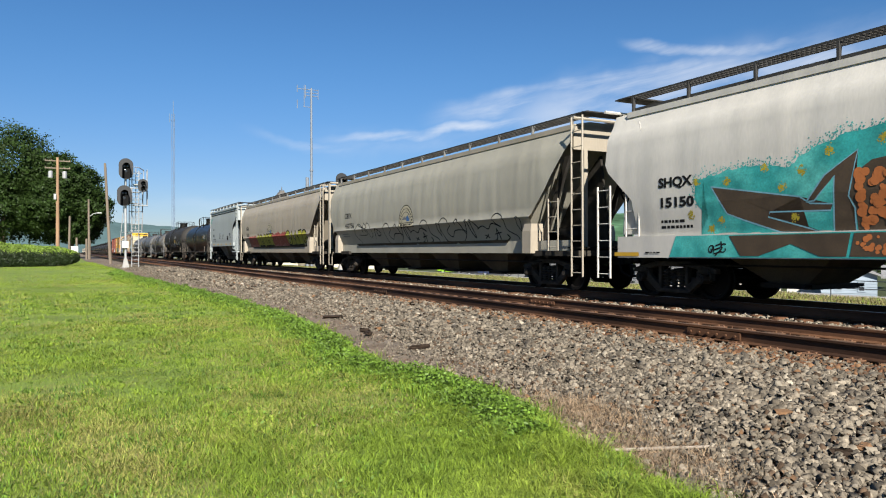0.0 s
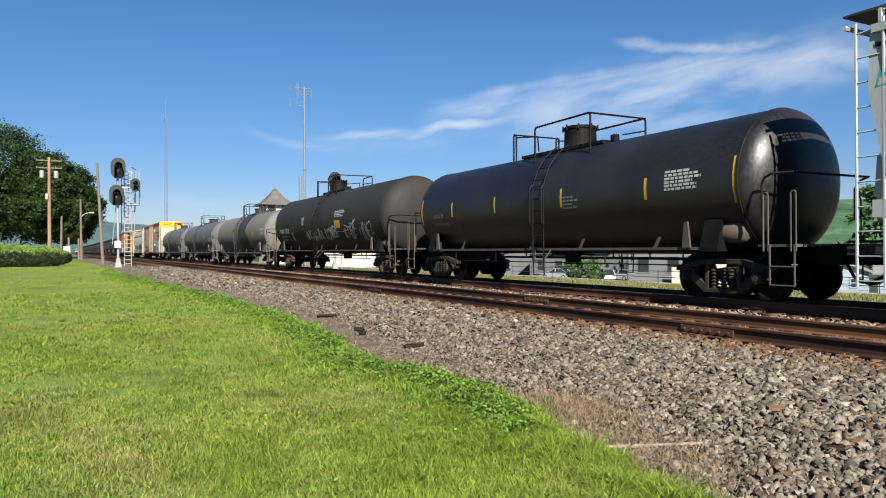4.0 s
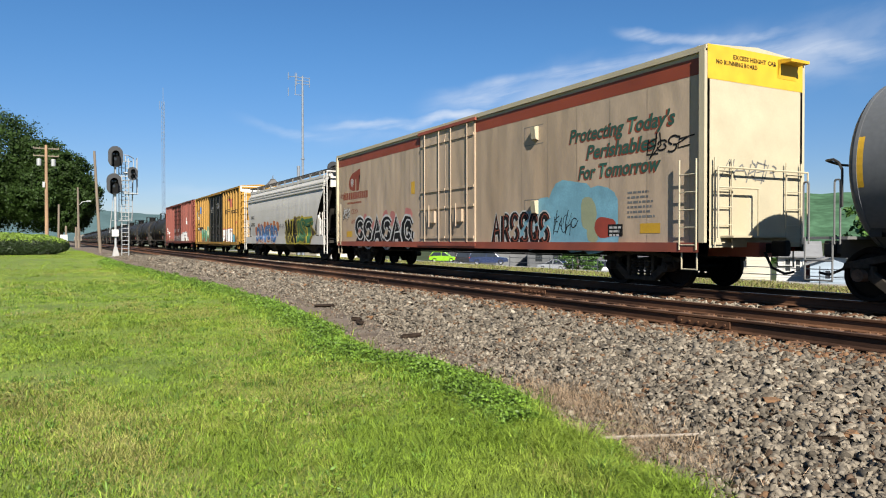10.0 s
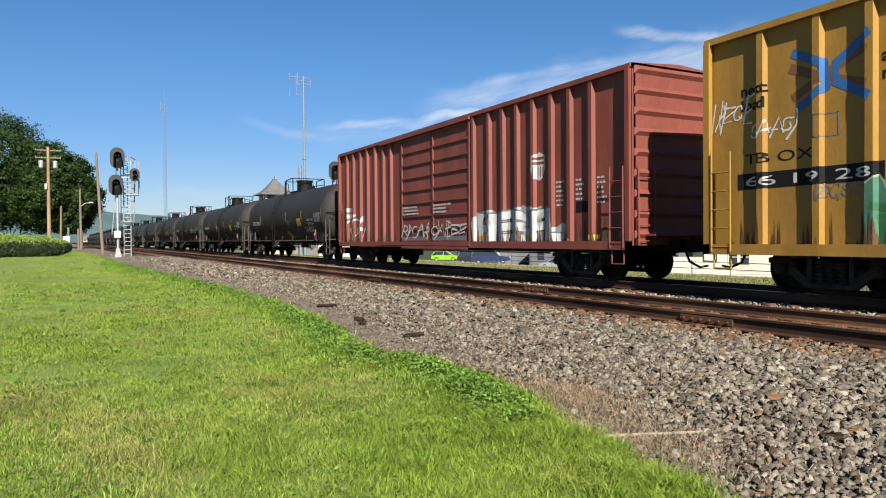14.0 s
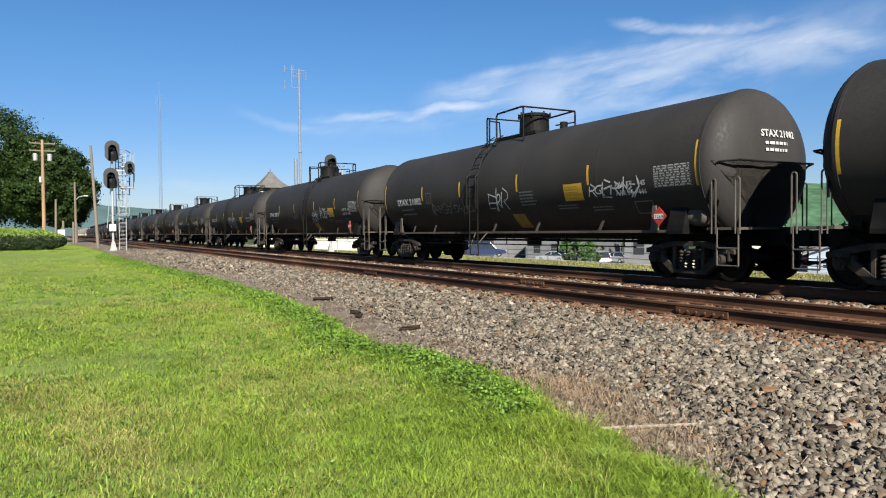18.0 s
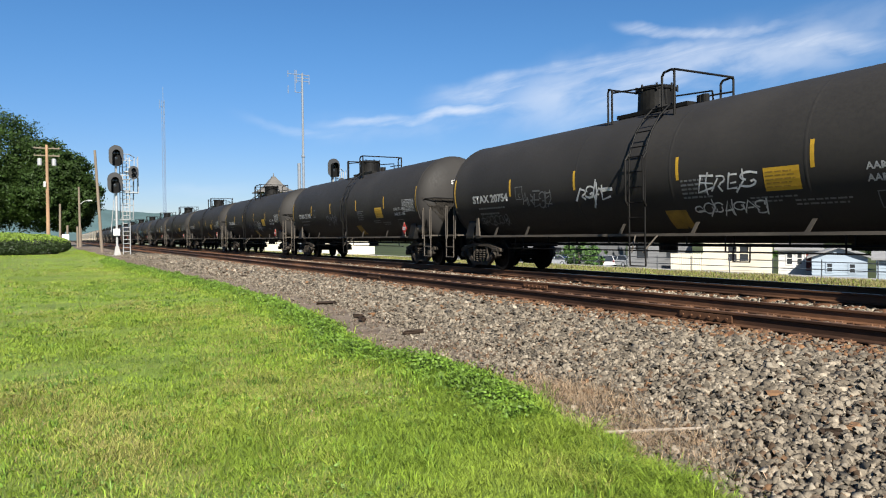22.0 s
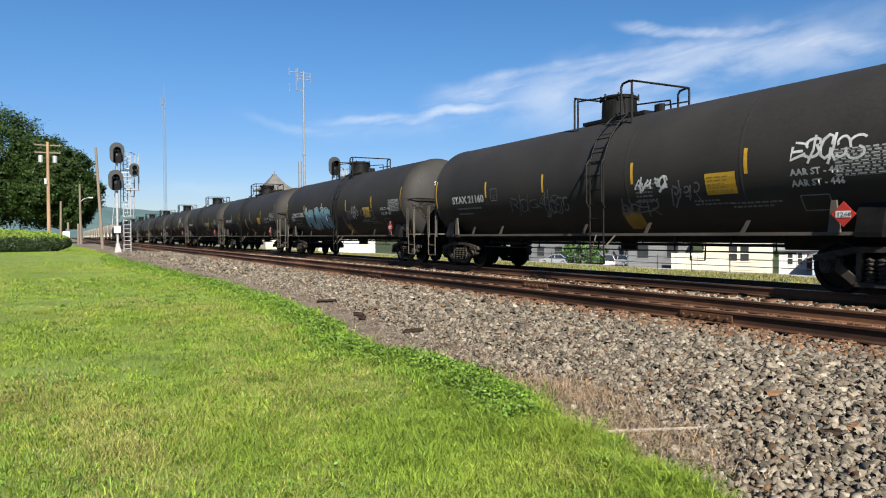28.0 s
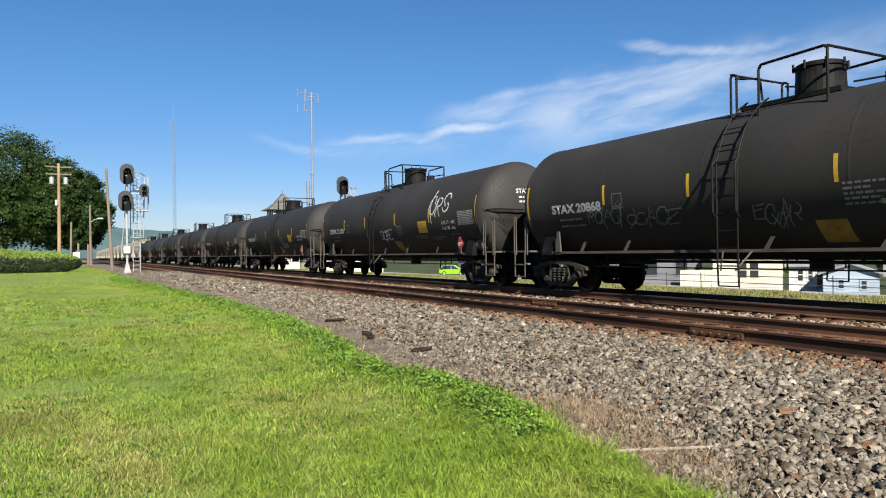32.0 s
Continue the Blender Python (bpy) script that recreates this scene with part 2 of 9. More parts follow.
material("sign_yellow", (0.474, 0.284, 0.0178), 0.5, vary=0.08, bump=0)
material("box_black", (0.0062, 0.0062, 0.0068), 0.5, vary=0.25, scale=2, grain=30, second=(0.014, 0.0125, 0.011), spec=0.12)
material("galvanised", (0.309, 0.314, 0.314), 0.5, metal=0.3, vary=0.12, scale=4, grain=40)
material("signal_black", (0.0038, 0.0038, 0.0038), 0.6, vary=0.2, scale=6, grain=40, spec=0.1)
material("concrete", (0.249, 0.243, 0.231), 0.9, vary=0.15, scale=3, grain=60)
material("pole_wood", (0.255, 0.155, 0.088), 0.9, vary=0.2, scale=6, grain=60, bump=0.4, second=(0.17, 0.112, 0.074), stretch=(1, 1, 0.15))
material("pole_grey", (0.142, 0.112, 0.0828), 0.9, vary=0.2, scale=6, grain=60, bump=0.4, second=(0.101, 0.0828, 0.0652), stretch=(1, 1, 0.15))
material("bark", (0.0593, 0.0445, 0.0326), 0.95, vary=0.3, scale=4, grain=40, bump=0.6)
material("leaf", (0.0165, 0.0325, 0.0055), 0.6, vary=0.2, scale=0.4, grain=5, bump=0, per_island=0.38, spec=0.15)
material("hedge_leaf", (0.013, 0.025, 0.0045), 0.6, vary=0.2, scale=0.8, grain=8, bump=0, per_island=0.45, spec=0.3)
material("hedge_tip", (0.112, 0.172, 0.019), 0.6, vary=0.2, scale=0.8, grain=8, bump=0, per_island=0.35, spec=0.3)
material("bush_leaf", (0.0445, 0.095, 0.0178), 0.6, vary=0.2, scale=0.8, grain=8, bump=0, per_island=0.45, spec=0.3)
material("roof_shingle", (0.0965, 0.0904, 0.0836), 0.9, vary=0.2, scale=2, grain=20, second=(0.0711, 0.0675, 0.062))
material("roof_grey", (0.178, 0.178, 0.178), 0.9, vary=0.15, scale=2, grain=20)
material("wall_cream", (0.46, 0.42, 0.33), 0.8, vary=0.08, scale=1, grain=20)
material("wall_white", (0.45, 0.44, 0.42), 0.8, vary=0.06, scale=1, grain=20)
material("wall_blue", (0.25, 0.3, 0.35), 0.7, vary=0.08, scale=1, grain=20)
material("wall_grey", (0.107, 0.109, 0.112), 0.8, vary=0.1, scale=1, grain=20)
material("wall_red", (0.15, 0.0356, 0.0267), 0.8, vary=0.1, scale=1, grain=20)
material("dark_trim", (0.0296, 0.0356, 0.0415), 0.6)
material("glass_dark", (0.018, 0.021, 0.024), 0.08, vary=0.05, bump=0, spec=0.6)
material("car_green", (0.166, 0.344, 0.0119), 0.25, vary=0.04, bump=0, spec=0.6)
material("car_blue", (0.012, 0.022, 0.060), 0.25, vary=0.04, bump=0, spec=0.6)
material("car_silver", (0.326, 0.338, 0.356), 0.25, metal=0.3, vary=0.04, bump=0, spec=0.6)
material("car_dark", (0.0133, 0.0144, 0.0186), 0.25, vary=0.04, bump=0, spec=0.6)
material("car_white", (0.439, 0.445, 0.451), 0.25, vary=0.04, bump=0, spec=0.6)
material("tyre", (0.00912, 0.00912, 0.00912), 0.85)
material("emblem_cream", (0.36, 0.325, 0.23), 0.6, vary=0.12, scale=3, grain=30, bump=0)
# Wooded hill with the haze of distance mixed into its colour.
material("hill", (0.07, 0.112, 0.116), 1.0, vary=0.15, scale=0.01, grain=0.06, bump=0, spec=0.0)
material("placard_red", (0.368, 0.0267, 0.0178), 0.5, vary=0.08, bump=0)
material("stained_yellow", (0.228, 0.137, 0.019), 0.7, vary=0.3, scale=5, grain=40, bump=0)
material("tag_white", (0.471, 0.471, 0.456), 0.7, vary=0.3, scale=5, grain=30, bump=0)
material("tag_dim", (0.101, 0.101, 0.0996), 0.7, vary=0.35, scale=5, grain=30, bump=0)
material("spray_white", (0.391, 0.385, 0.368), 0.6, vary=0.15, scale=3, grain=30, bump=0)
material("spray_teal", (0.0223, 0.244, 0.23), 0.6, vary=0.3, scale=2, grain=30, bump=0, second=(0.0741, 0.334, 0.296))
material("spray_green", (0.0237, 0.095, 0.0356), 0.6, vary=0.2, scale=2, grain=30, bump=0)
material("spray_lime", (0.274, 0.266, 0.0228), 0.6, vary=0.2, scale=2, grain=30, bump=0)
material("spray_yellow", (0.309, 0.249, 0.0178), 0.6, vary=0.2, scale=2, grain=30, bump=0)
material("spray_red", (0.225, 0.0356, 0.0207), 0.6, vary=0.2, scale=2, grain=30, bump=0)
material("spray_orange", (0.356, 0.112, 0.0296), 0.6, vary=0.2, scale=2, grain=30, bump=0)
material("spray_brown", (0.0534, 0.0356, 0.0207), 0.6, vary=0.3, scale=2, grain=30, bump=0)
material("spray_blue", (0.0237, 0.095, 0.249), 0.6, vary=0.2, scale=2, grain=30, bump=0)
material("spray_sky", (0.131, 0.279, 0.344), 0.6, vary=0.2, scale=2, grain=30, bump=0)
material("spray_grey", (0.112, 0.112, 0.119), 0.6, vary=0.2, scale=2, grain=30, bump=0)
material("spray_petrol", (0.030, 0.115, 0.150), 0.6, vary=0.2, scale=2, grain=30, bump=0)
material("spray_moss", (0.085, 0.135, 0.085), 0.6, vary=0.25, scale=2, grain=30, bump=0)
material("spray_sea", (0.042, 0.125, 0.078), 0.6, vary=0.25, scale=2, grain=30, bump=0)
material("dusty_bay", (0.165, 0.155, 0.130), 0.75, vary=0.25, scale=2, grain=30, second=(0.08, 0.072, 0.058), spec=0.1)
material("grimy_rust", (0.085, 0.048, 0.026), 0.85, vary=0.35, scale=3, grain=30, bump=0, spec=0.08)
material("faded_red", (0.15, 0.062, 0.022), 0.65, vary=0.2, scale=2, grain=30, bump=0)
material("logo_red", (0.19, 0.036, 0.014), 0.6, vary=0.12, scale=2, grain=30, bump=0)
material("dry_blade", (0.236, 0.224, 0.0646), 0.7, vary=0.3, scale=1.1, grain=30, bump=0, per_island=0.35, spec=0.2)
material("pale_wood", (0.231, 0.195, 0.156), 0.85, vary=0.2, scale=6, grain=60)
material("signal_grey", (0.0198, 0.0205, 0.022), 0.55, vary=0.15, scale=6, grain=40)
material("tower_steel", (0.142, 0.16, 0.184), 0.6, vary=0.1, bump=0)
material("hedge_core", (0.00711, 0.0119, 0.00356), 0.9, vary=0.2)
material("lamp_glass", (0.267, 0.267, 0.249), 0.2, vary=0.05, bump=0)
material("dusty_tank", (0.0395, 0.035, 0.0296), 0.75, vary=0.2, scale=2, grain=30, spec=0.1, second=(0.0258, 0.0228, 0.0198))
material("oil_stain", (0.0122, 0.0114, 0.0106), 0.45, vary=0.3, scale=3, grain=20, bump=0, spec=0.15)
# Spilled oil, with shade of the tank's right part mixed into the colour.
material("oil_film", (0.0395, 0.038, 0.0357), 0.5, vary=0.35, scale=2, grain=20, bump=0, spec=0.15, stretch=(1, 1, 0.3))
material("silver_spray", (0.304, 0.304, 0.293), 0.5, vary=0.18, scale=3, grain=30, bump=0, second=(0.205, 0.205, 0.201))
material("hill_near", (0.0504, 0.101, 0.0571), 1.0, vary=0.45, scale=0.012, grain=0.07, bump=0, spec=0.0)

material("dim_steel", (0.0342, 0.0334, 0.0319), 0.6, vary=0.25, scale=3, grain=40, spec=0.2, second=(0.0228, 0.0205, 0.0182))
material("spray_sage", (0.228, 0.251, 0.152), 0.6, vary=0.15, scale=2, grain=30, bump=0)
material("script_green", (0.0152, 0.0646, 0.0456), 0.6, vary=0.15, scale=2, grain=30, bump=0)
material("spray_pink", (0.342, 0.122, 0.106), 0.6, vary=0.25, scale=2, grain=30, bump=0)

# Grime, darkened further by shade of the hopper ends painted into the colour.
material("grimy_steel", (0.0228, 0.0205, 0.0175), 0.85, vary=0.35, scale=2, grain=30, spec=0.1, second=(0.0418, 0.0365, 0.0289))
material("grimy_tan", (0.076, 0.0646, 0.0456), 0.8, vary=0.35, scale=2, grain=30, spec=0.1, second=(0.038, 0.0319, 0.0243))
material("dark_wood", (0.0266, 0.0182, 0.0129), 0.9, vary=0.3, scale=8, grain=60, spec=0.1, stretch=(4, 1, 1))
material("dry_ground", (0.095, 0.0851, 0.038), 0.95, vary=0.35, scale=1.3, grain=30, bump=0.5, dist=0.03, second=(0.0646, 0.0722, 0.0266), spec=0.1)
material("far_field", (0.0418, 0.0517, 0.0228), 0.95, vary=0.3, scale=0.1, grain=2, bump=0, spec=0.1)
# Tower steel paled to blue: distance haze is put into the colour.
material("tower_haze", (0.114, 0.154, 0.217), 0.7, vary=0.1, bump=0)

# ---- mesh tools ----
RAIL_Z, TRACK_Y, NEAR_Y = 0.50, 12.84, 8.67
SPEED, SLOWING = 15.0115, -0.00705


def part(name, bm, mat, parent=None, label="", at=None, smooth=False):
    """Links a bmesh as one mesh object, under a thing or a part."""
    me = bpy.data.meshes.new(name)
    bm.to_mesh(me)
    bm.free()
    if smooth:
        me.polygons.foreach_set("use_smooth", [True] * len(me.polygons))
    mats = mat if isinstance(mat, (list, tuple)) else [mat]
    for k in mats:
        me.materials.append(MATS[k])
    ob = new(name, me)
    if parent is not None:
        ob.parent = parent
    if at is not None:
        ob.matrix_basis = at
    return tagged(ob, label)


def again(ob, m, parent=None):
    """Another object on the same mesh."""
    o = new(ob.name.split(".")[0], ob.data)
    o.parent = parent if parent is not None else ob.parent
    o.matrix_basis = m
    if "label" in ob:
        o["label"] = ob["label"]
    return o


def box(bm, x0, x1, y0, y1, z0, z1, mi=0):
    v = [bm.verts.new(p) for p in ((x0, y0, z0), (x1, y0, z0), (x1, y1, z0), (x0, y1, z0), (x0, y0, z1), (x1, y0, z1), (x1, y1, z1), (x0, y1, z1))]
    for f in ((3, 2, 1, 0), (4, 5, 6, 7), (0, 1, 5, 4), (1, 2, 6, 5), (2, 3, 7, 6), (3, 0, 4, 7)):
        bm.faces.new([v[i] for i in f]).material_index = mi
    return bm


def bbox(x0, x1, y0, y1, z0, z1):
    return box(bmesh.new(), x0, x1, y0, y1, z0, z1)


def softbox(x0, x1, y0, y1, z0, z1, r=0.02, seg=2):
    bm = bbox(x0, x1, y0, y1, z0, z1)
    bmesh.ops.bevel(bm, geom=bm.edges[:], offset=r, segments=seg, affect="EDGES", profile=0.5)
    return bm


def rod(bm, a, b, r, seg=8, r2=None):
    """A capped round bar from a to b."""
    a, b = Vector(a), Vector(b)
    d = b - a
    q = d.to_track_quat("Z", "Y")
    r2 = r if r2 is None else r2
    ra, rb = [], []
    for i in range(seg):
        t = 2 * math.pi * i / seg
        o = Vector((math.cos(t), math.sin(t), 0))
        ra.append(bm.verts.new(a + q @ (o * r)))
        rb.append(bm.verts.new(b + q @ (o * r2)))
    for i in range(seg):
        j = (i + 1) % seg
        bm.faces.new((ra[i], ra[j], rb[j], rb[i]))
    bm.faces.new(ra[::-1])
    bm.faces.new(rb)
    return bm


def pipe(points, r=0.02, seg=6, bm=None):
    """A bar bent through the points."""
    bm = bm or bmesh.new()
    for a, b in zip(points, points[1:]):
        rod(bm, a, b, r, seg)
    return bm


def prism(profile, x0, x1, bm=None, axis="x"):
    """A closed outline in (y, z), pushed along x (or in (x, z) along y, or (x, y) along z)."""
    bm = bm or bmesh.new()

    def place(u, v, w):
        return {"x": (w, u, v), "y": (u, w, v), "z": (u, v, w)}[axis]
    a = [bm.verts.new(place(u, v, x0)) for u, v in profile]
    b = [bm.verts.new(place(u, v, x1)) for u, v in profile]
    n = len(profile)
    for i in range(n):
        j = (i + 1) % n
        bm.faces.new((a[i], a[j], b[j], b[i]))
    bm.faces.new(a[::-1])
    bm.faces.new(b)
    bmesh.ops.recalc_face_normals(bm, faces=bm.faces[:])
    return bm


def loft(sections, bm=None, closed=True, cap=True):
    """Skins a row of outlines of equal count."""
    bm = bm or bmesh.new()
    rings = [[bm.verts.new(p) for p in s] for s in sections]
    n = len(rings[0])
    for r, q in zip(rings, rings[1:]):
        for i in range(n if closed else n - 1):
            j = (i + 1) % n
            bm.faces.new((r[i], r[j], q[j], q[i]))
    if cap:
        bm.faces.new(rings[0][::-1])
        bm.faces.new(rings[-1])
    bmesh.ops.recalc_face_normals(bm, faces=bm.faces[:])
    return bm


def lathe_x(profile, cy, cz, seg=48, bm=None):
    """Turns (x, r) pairs about the line y=cy, z=cz."""
    bm = bm or bmesh.new()
    rings = []
    for x, r in profile:
        if r < 1e-4:
            rings.append([bm.verts.new((x, cy, cz))])
        else:
            rings.append([bm.verts.new((x, cy + r * math.sin(2 * math.pi * i / seg), cz + r * math.cos(2 * math.pi * i / seg))) for i in range(seg)])
    for a, b in zip(rings, rings[1:]):
        for i in range(seg):
            j = (i + 1) % seg
            f = [a[i % len(a)], a[j % len(a)], b[j % len(b)], b[i % len(b)]]
            f = list(dict.fromkeys(f))
            bm.faces.new(f)
    bmesh.ops.recalc_face_normals(bm, faces=bm.faces[:])
    return bm


def lathe_y(profile, cx, cz, seg=24, bm=None):
    bm = lathe_x(profile, 0, 0, seg, bm)
    for v in bm.verts:
        x, y, z = v.co
        v.co = (cx + y, x, cz + z)
    bmesh.ops.recalc_face_normals(bm, faces=bm.faces[:])
    return bm


def merged(*bms):
    out = bmesh.new()
    for b in bms:
        me = bpy.data.meshes.new("tmp")
        b.to_mesh(me)
        b.free()
        out.from_mesh(me)
        bpy.data.meshes.remove(me)
    return out


def thing(name, label, category, group="", kind="", at=None):
    ob = new(name)
    ob.empty_display_size = 0.3
    if at is not None:
        ob.matrix_basis = at
    return tagged(ob, label, category, group, kind)


def numpy_mesh(name, verts, faces, mats, mat_index=None, smooth=False):
    """A mesh object from arrays; faces all of one corner count."""
    me = bpy.data.meshes.new(name)
    nf, k = faces.shape
    me.vertices.add(len(verts))
    me.vertices.foreach_set("co", verts.astype(np.float32).ravel())
    me.loops.add(nf * k)
    me.loops.foreach_set("vertex_index", faces.astype(np.int32).ravel())
    me.polygons.add(nf)
    me.polygons.foreach_set("loop_start", np.arange(0, nf * k, k, dtype=np.int32))
    for m in mats:
        me.materials.append(MATS[m])
    if mat_index is not None:
        me.polygons.foreach_set("material_index", mat_index.astype(np.int32))
    if smooth:
        me.polygons.foreach_set("use_smooth", np.ones(nf, dtype=bool))
    me.update()
    me.validate()
    return new(name, me)


# ---- ground ----
EDGE = ((-400, 1.2), (-90, 1.4), (-53, 1.98), (-33.7, 2.36), (-24.2, 3.29), (-18.5, 3.74), (-14.5, 3.85), (-11.2, 3.71), (-9.1, 3.35), (-8.0, 3.28),
        (-7.1, 3.7), (-6.0, 3.62), (-5.0, 3.52), (-4.3, 3.25), (-3.8, 3.34), (-3.2, 3.2), (-2.9, 3.08), (6, 2.8), (60, 3.0), (3000, 3.0))


def edge_y(x):
    return float(np.interp(x, [e[0] for e in EDGE], [e[1] for e in EDGE]))


def ground_z(x, y):
    """Lawn that rises a little along the track, ballast bed, then a long fall behind the railway."""
    g = 0.012 * min(max(-x, 0), 45)
    if y < 3.6:
        z = g
    elif y < 7.3:
        z = g + (0.285 - g) * (y - 3.6) / 3.7
    elif y < 15.6:
        z = 0.255
    elif y < 16.2:
        z = 0.255 - 0.055 * (y - 15.6) / 0.6
    elif y < 45.3:
        z = 0.2 - 0.055 * (y - 16.2)
    else:
        z = float(np.interp(y, (45.3, 50, 58, 66, 80), (-1.4, -1.74, -2.6, -2.8, -3.0)))
    return z


gx = np.concatenate([np.array([-4500, -2500, -1400, -900, -600, -450, -350, -280, -220, -170]), np.arange(-130, -60, 8.0), np.arange(-60, -20, 2.0), np.arange(-20, 4, 0.4),
                     np.arange(4, 30, 3.0), np.array([40, 60, 100, 200, 500, 1400, 4500])])
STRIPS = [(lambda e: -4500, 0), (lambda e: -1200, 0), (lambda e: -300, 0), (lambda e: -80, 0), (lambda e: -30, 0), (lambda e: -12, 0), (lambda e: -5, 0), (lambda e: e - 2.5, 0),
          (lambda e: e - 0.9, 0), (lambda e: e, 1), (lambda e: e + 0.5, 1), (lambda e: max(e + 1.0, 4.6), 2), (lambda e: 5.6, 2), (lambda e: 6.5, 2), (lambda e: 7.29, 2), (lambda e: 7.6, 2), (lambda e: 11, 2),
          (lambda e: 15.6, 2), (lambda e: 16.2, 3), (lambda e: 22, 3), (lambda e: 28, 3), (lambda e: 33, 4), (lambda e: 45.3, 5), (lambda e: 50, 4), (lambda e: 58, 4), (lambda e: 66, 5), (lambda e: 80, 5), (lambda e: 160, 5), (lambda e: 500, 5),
          (lambda e: 1500, 5), (lambda e: 4500, 5)]
verts, faces, idx = [], [], []
for i, x in enumerate(gx):
    e = edge_y(x)
    for s, (fy, mi) in enumerate(STRIPS):
        y = fy(e)
        verts.append((x, y, ground_z(x, y) + (noise.noise((x * 0.7, y * 0.7, 0)) * 0.03 if -60 < x < 10 and -20 < y < e + 0.6 else 0)))
ns = len(STRIPS)
for i in range(len(gx) - 1):
    for s in range(ns - 1):
        a = i * ns + s
        faces.append((a, a + ns, a + ns + 1, a + 1))
        idx.append(STRIPS[s][1])
# The ballast sheet's dark colour stands in for shade between the stones.
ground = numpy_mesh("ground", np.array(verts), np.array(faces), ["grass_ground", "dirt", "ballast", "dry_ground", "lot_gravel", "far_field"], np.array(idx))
tagged(ground, "mown green lawn beside a grey stone ballast bed", "ground", kind="structure")

# ---- the two tracks ----
PROFILE = ((-0.07, -0.18), (0.07, -0.18), (0.07, -0.168), (0.012, -0.15), (0.009, -0.045), (0.036, -0.032), (0.036, -0.004), (0.028, 0.0),
           (-0.028, 0.0), (-0.036, -0.004), (-0.036, -0.032), (-0.009, -0.045), (-0.012, -0.15), (-0.07, -0.168))


def rail(y, top, label):
    bm = prism([(y + u, RAIL_Z + w) for u, w in PROFILE], -900, 120)
    for f in bm.faces:
        if f.normal.z > 0.5 and f.calc_center_median().z > RAIL_Z - 0.01:
            f.material_index = 1
    return part("rail", bm, ["rail_steel", top], None, label)


tracks = []
for yc, top, label in ((NEAR_Y, "rail_rusty_top", "rust-brown steel rails on weathered wooden ties"), (TRACK_Y, "rail_worn", "worn steel rails carrying the train")):
    t = thing("railway_track", label, "railway track", "parallel railway tracks", "structure")
    for s in (-0.7525, 0.7525):
        r = rail(yc + s, top, "")
        r.parent = t
    tracks.append((t, yc))

# ---- ties, plates, spikes: the 110 ties that the view passes nearest are single objects ----
for t, yc in tracks:
    near = yc == NEAR_Y
    rng = random.Random(7 if near else 8)
    x, k = -330.0, 0
    tie_src = plate_src = None
    fv, ff = [], []
    while x < 12:
        single = near and -46 < x < 4
        L, W = 2.59 + rng.uniform(-0.06, 0.06), 0.115
        sh = rng.uniform(-0.07, 0.07)
        m = pose(x, yc + sh, RAIL_Z - 0.18 - 0.012, rng.uniform(-0.5, 0.5), rng.uniform(-2, 2), rng.uniform(-1.2, 1.2))
        if single:
            if tie_src is None:
                bm = softbox(-W, W, -1.3, 1.3, -0.17, 0.0, 0.012, 1)
                tie_src = part("tie", bm, "tie_wood", t, at=m)
            else:
                again(tie_src, m, t)
            if near:
                for s in (-0.7525, 0.7525):
                    if plate_src is None:
                        bm = softbox(-0.1, 0.1, -0.19, 0.19, 0.0, 0.016, 0.005, 1)
                        for a, b in ((-0.05, -0.1), (0.05, -0.1), (-0.05, 0.1), (0.05, 0.1)):
                            box(bm, a - 0.010, a + 0.010, b - 0.014, b + 0.014, 0.012, 0.032)
                        plate_src = part("tie_plate", bm, "rust_orange", t, at=pose(x, yc + s, RAIL_Z - 0.188))
                    else:
                        again(plate_src, pose(x + rng.uniform(-0.01, 0.01), yc + s, RAIL_Z - 0.188), t)
        else:
            n = len(fv)
            M4 = m
            for p in ((-W, -1.3, -0.17), (W, -1.3, -0.17), (W, 1.3, -0.17), (-W, 1.3, -0.17), (-W, -1.3, 0), (W, -1.3, 0), (W, 1.3, 0), (-W, 1.3, 0)):
                fv.append(tuple(M4 @ Vector(p)))
            for f in ((4, 5, 6, 7), (0, 1, 5, 4), (1, 2, 6, 5), (2, 3, 7, 6), (3, 0, 4, 7)):
                ff.append([n + i for i in f])
        x += 0.53 + rng.uniform(-0.02, 0.02)
        k += 1
    far = numpy_mesh("far_ties", np.array(fv), np.array(ff), ["tie_wood"])
    far.parent = t
    tagged(far, kind="stuff")
    # rail anchors clipped under the near track's rails
    if near:
        anchor = None
        for s in (-0.7525, 0.7525):
            x = -34.0
            while x < 3:
                m = pose(x + rng.uniform(-0.05, 0.05), yc + s, RAIL_Z - 0.18)
                if anchor is None:
                    bm = bbox(-0.016, 0.016, -0.09, 0.09, -0.02, 0.0)
                    box(bm, -0.014, 0.014, -0.09, -0.07, 0.0, 0.02)
                    anchor = part("rail_anchor", bm, "rail_steel", t, at=m)
                else:
                    again(anchor, m, t)
                x += 1.06 if s < 0 else 1.09

# joint bars on the near rails
for s, xs in ((-0.7525, (-6.9, -18.8)), (0.7525, (-13.0,))):
    for x in xs:
        y = NEAR_Y + s
        bm = bbox(x - 0.45, x + 0.45, y - 0.045, y - 0.015, RAIL_Z - 0.145, RAIL_Z - 0.05)
        for k in range(6):
            rod(bm, (x - 0.38 + k * 0.152, y - 0.07, RAIL_Z - 0.1), (x - 0.38 + k * 0.152, y - 0.03, RAIL_Z - 0.1), 0.02, 6)
        part("joint_bar", bm, "rail_steel", tracks[0][0])

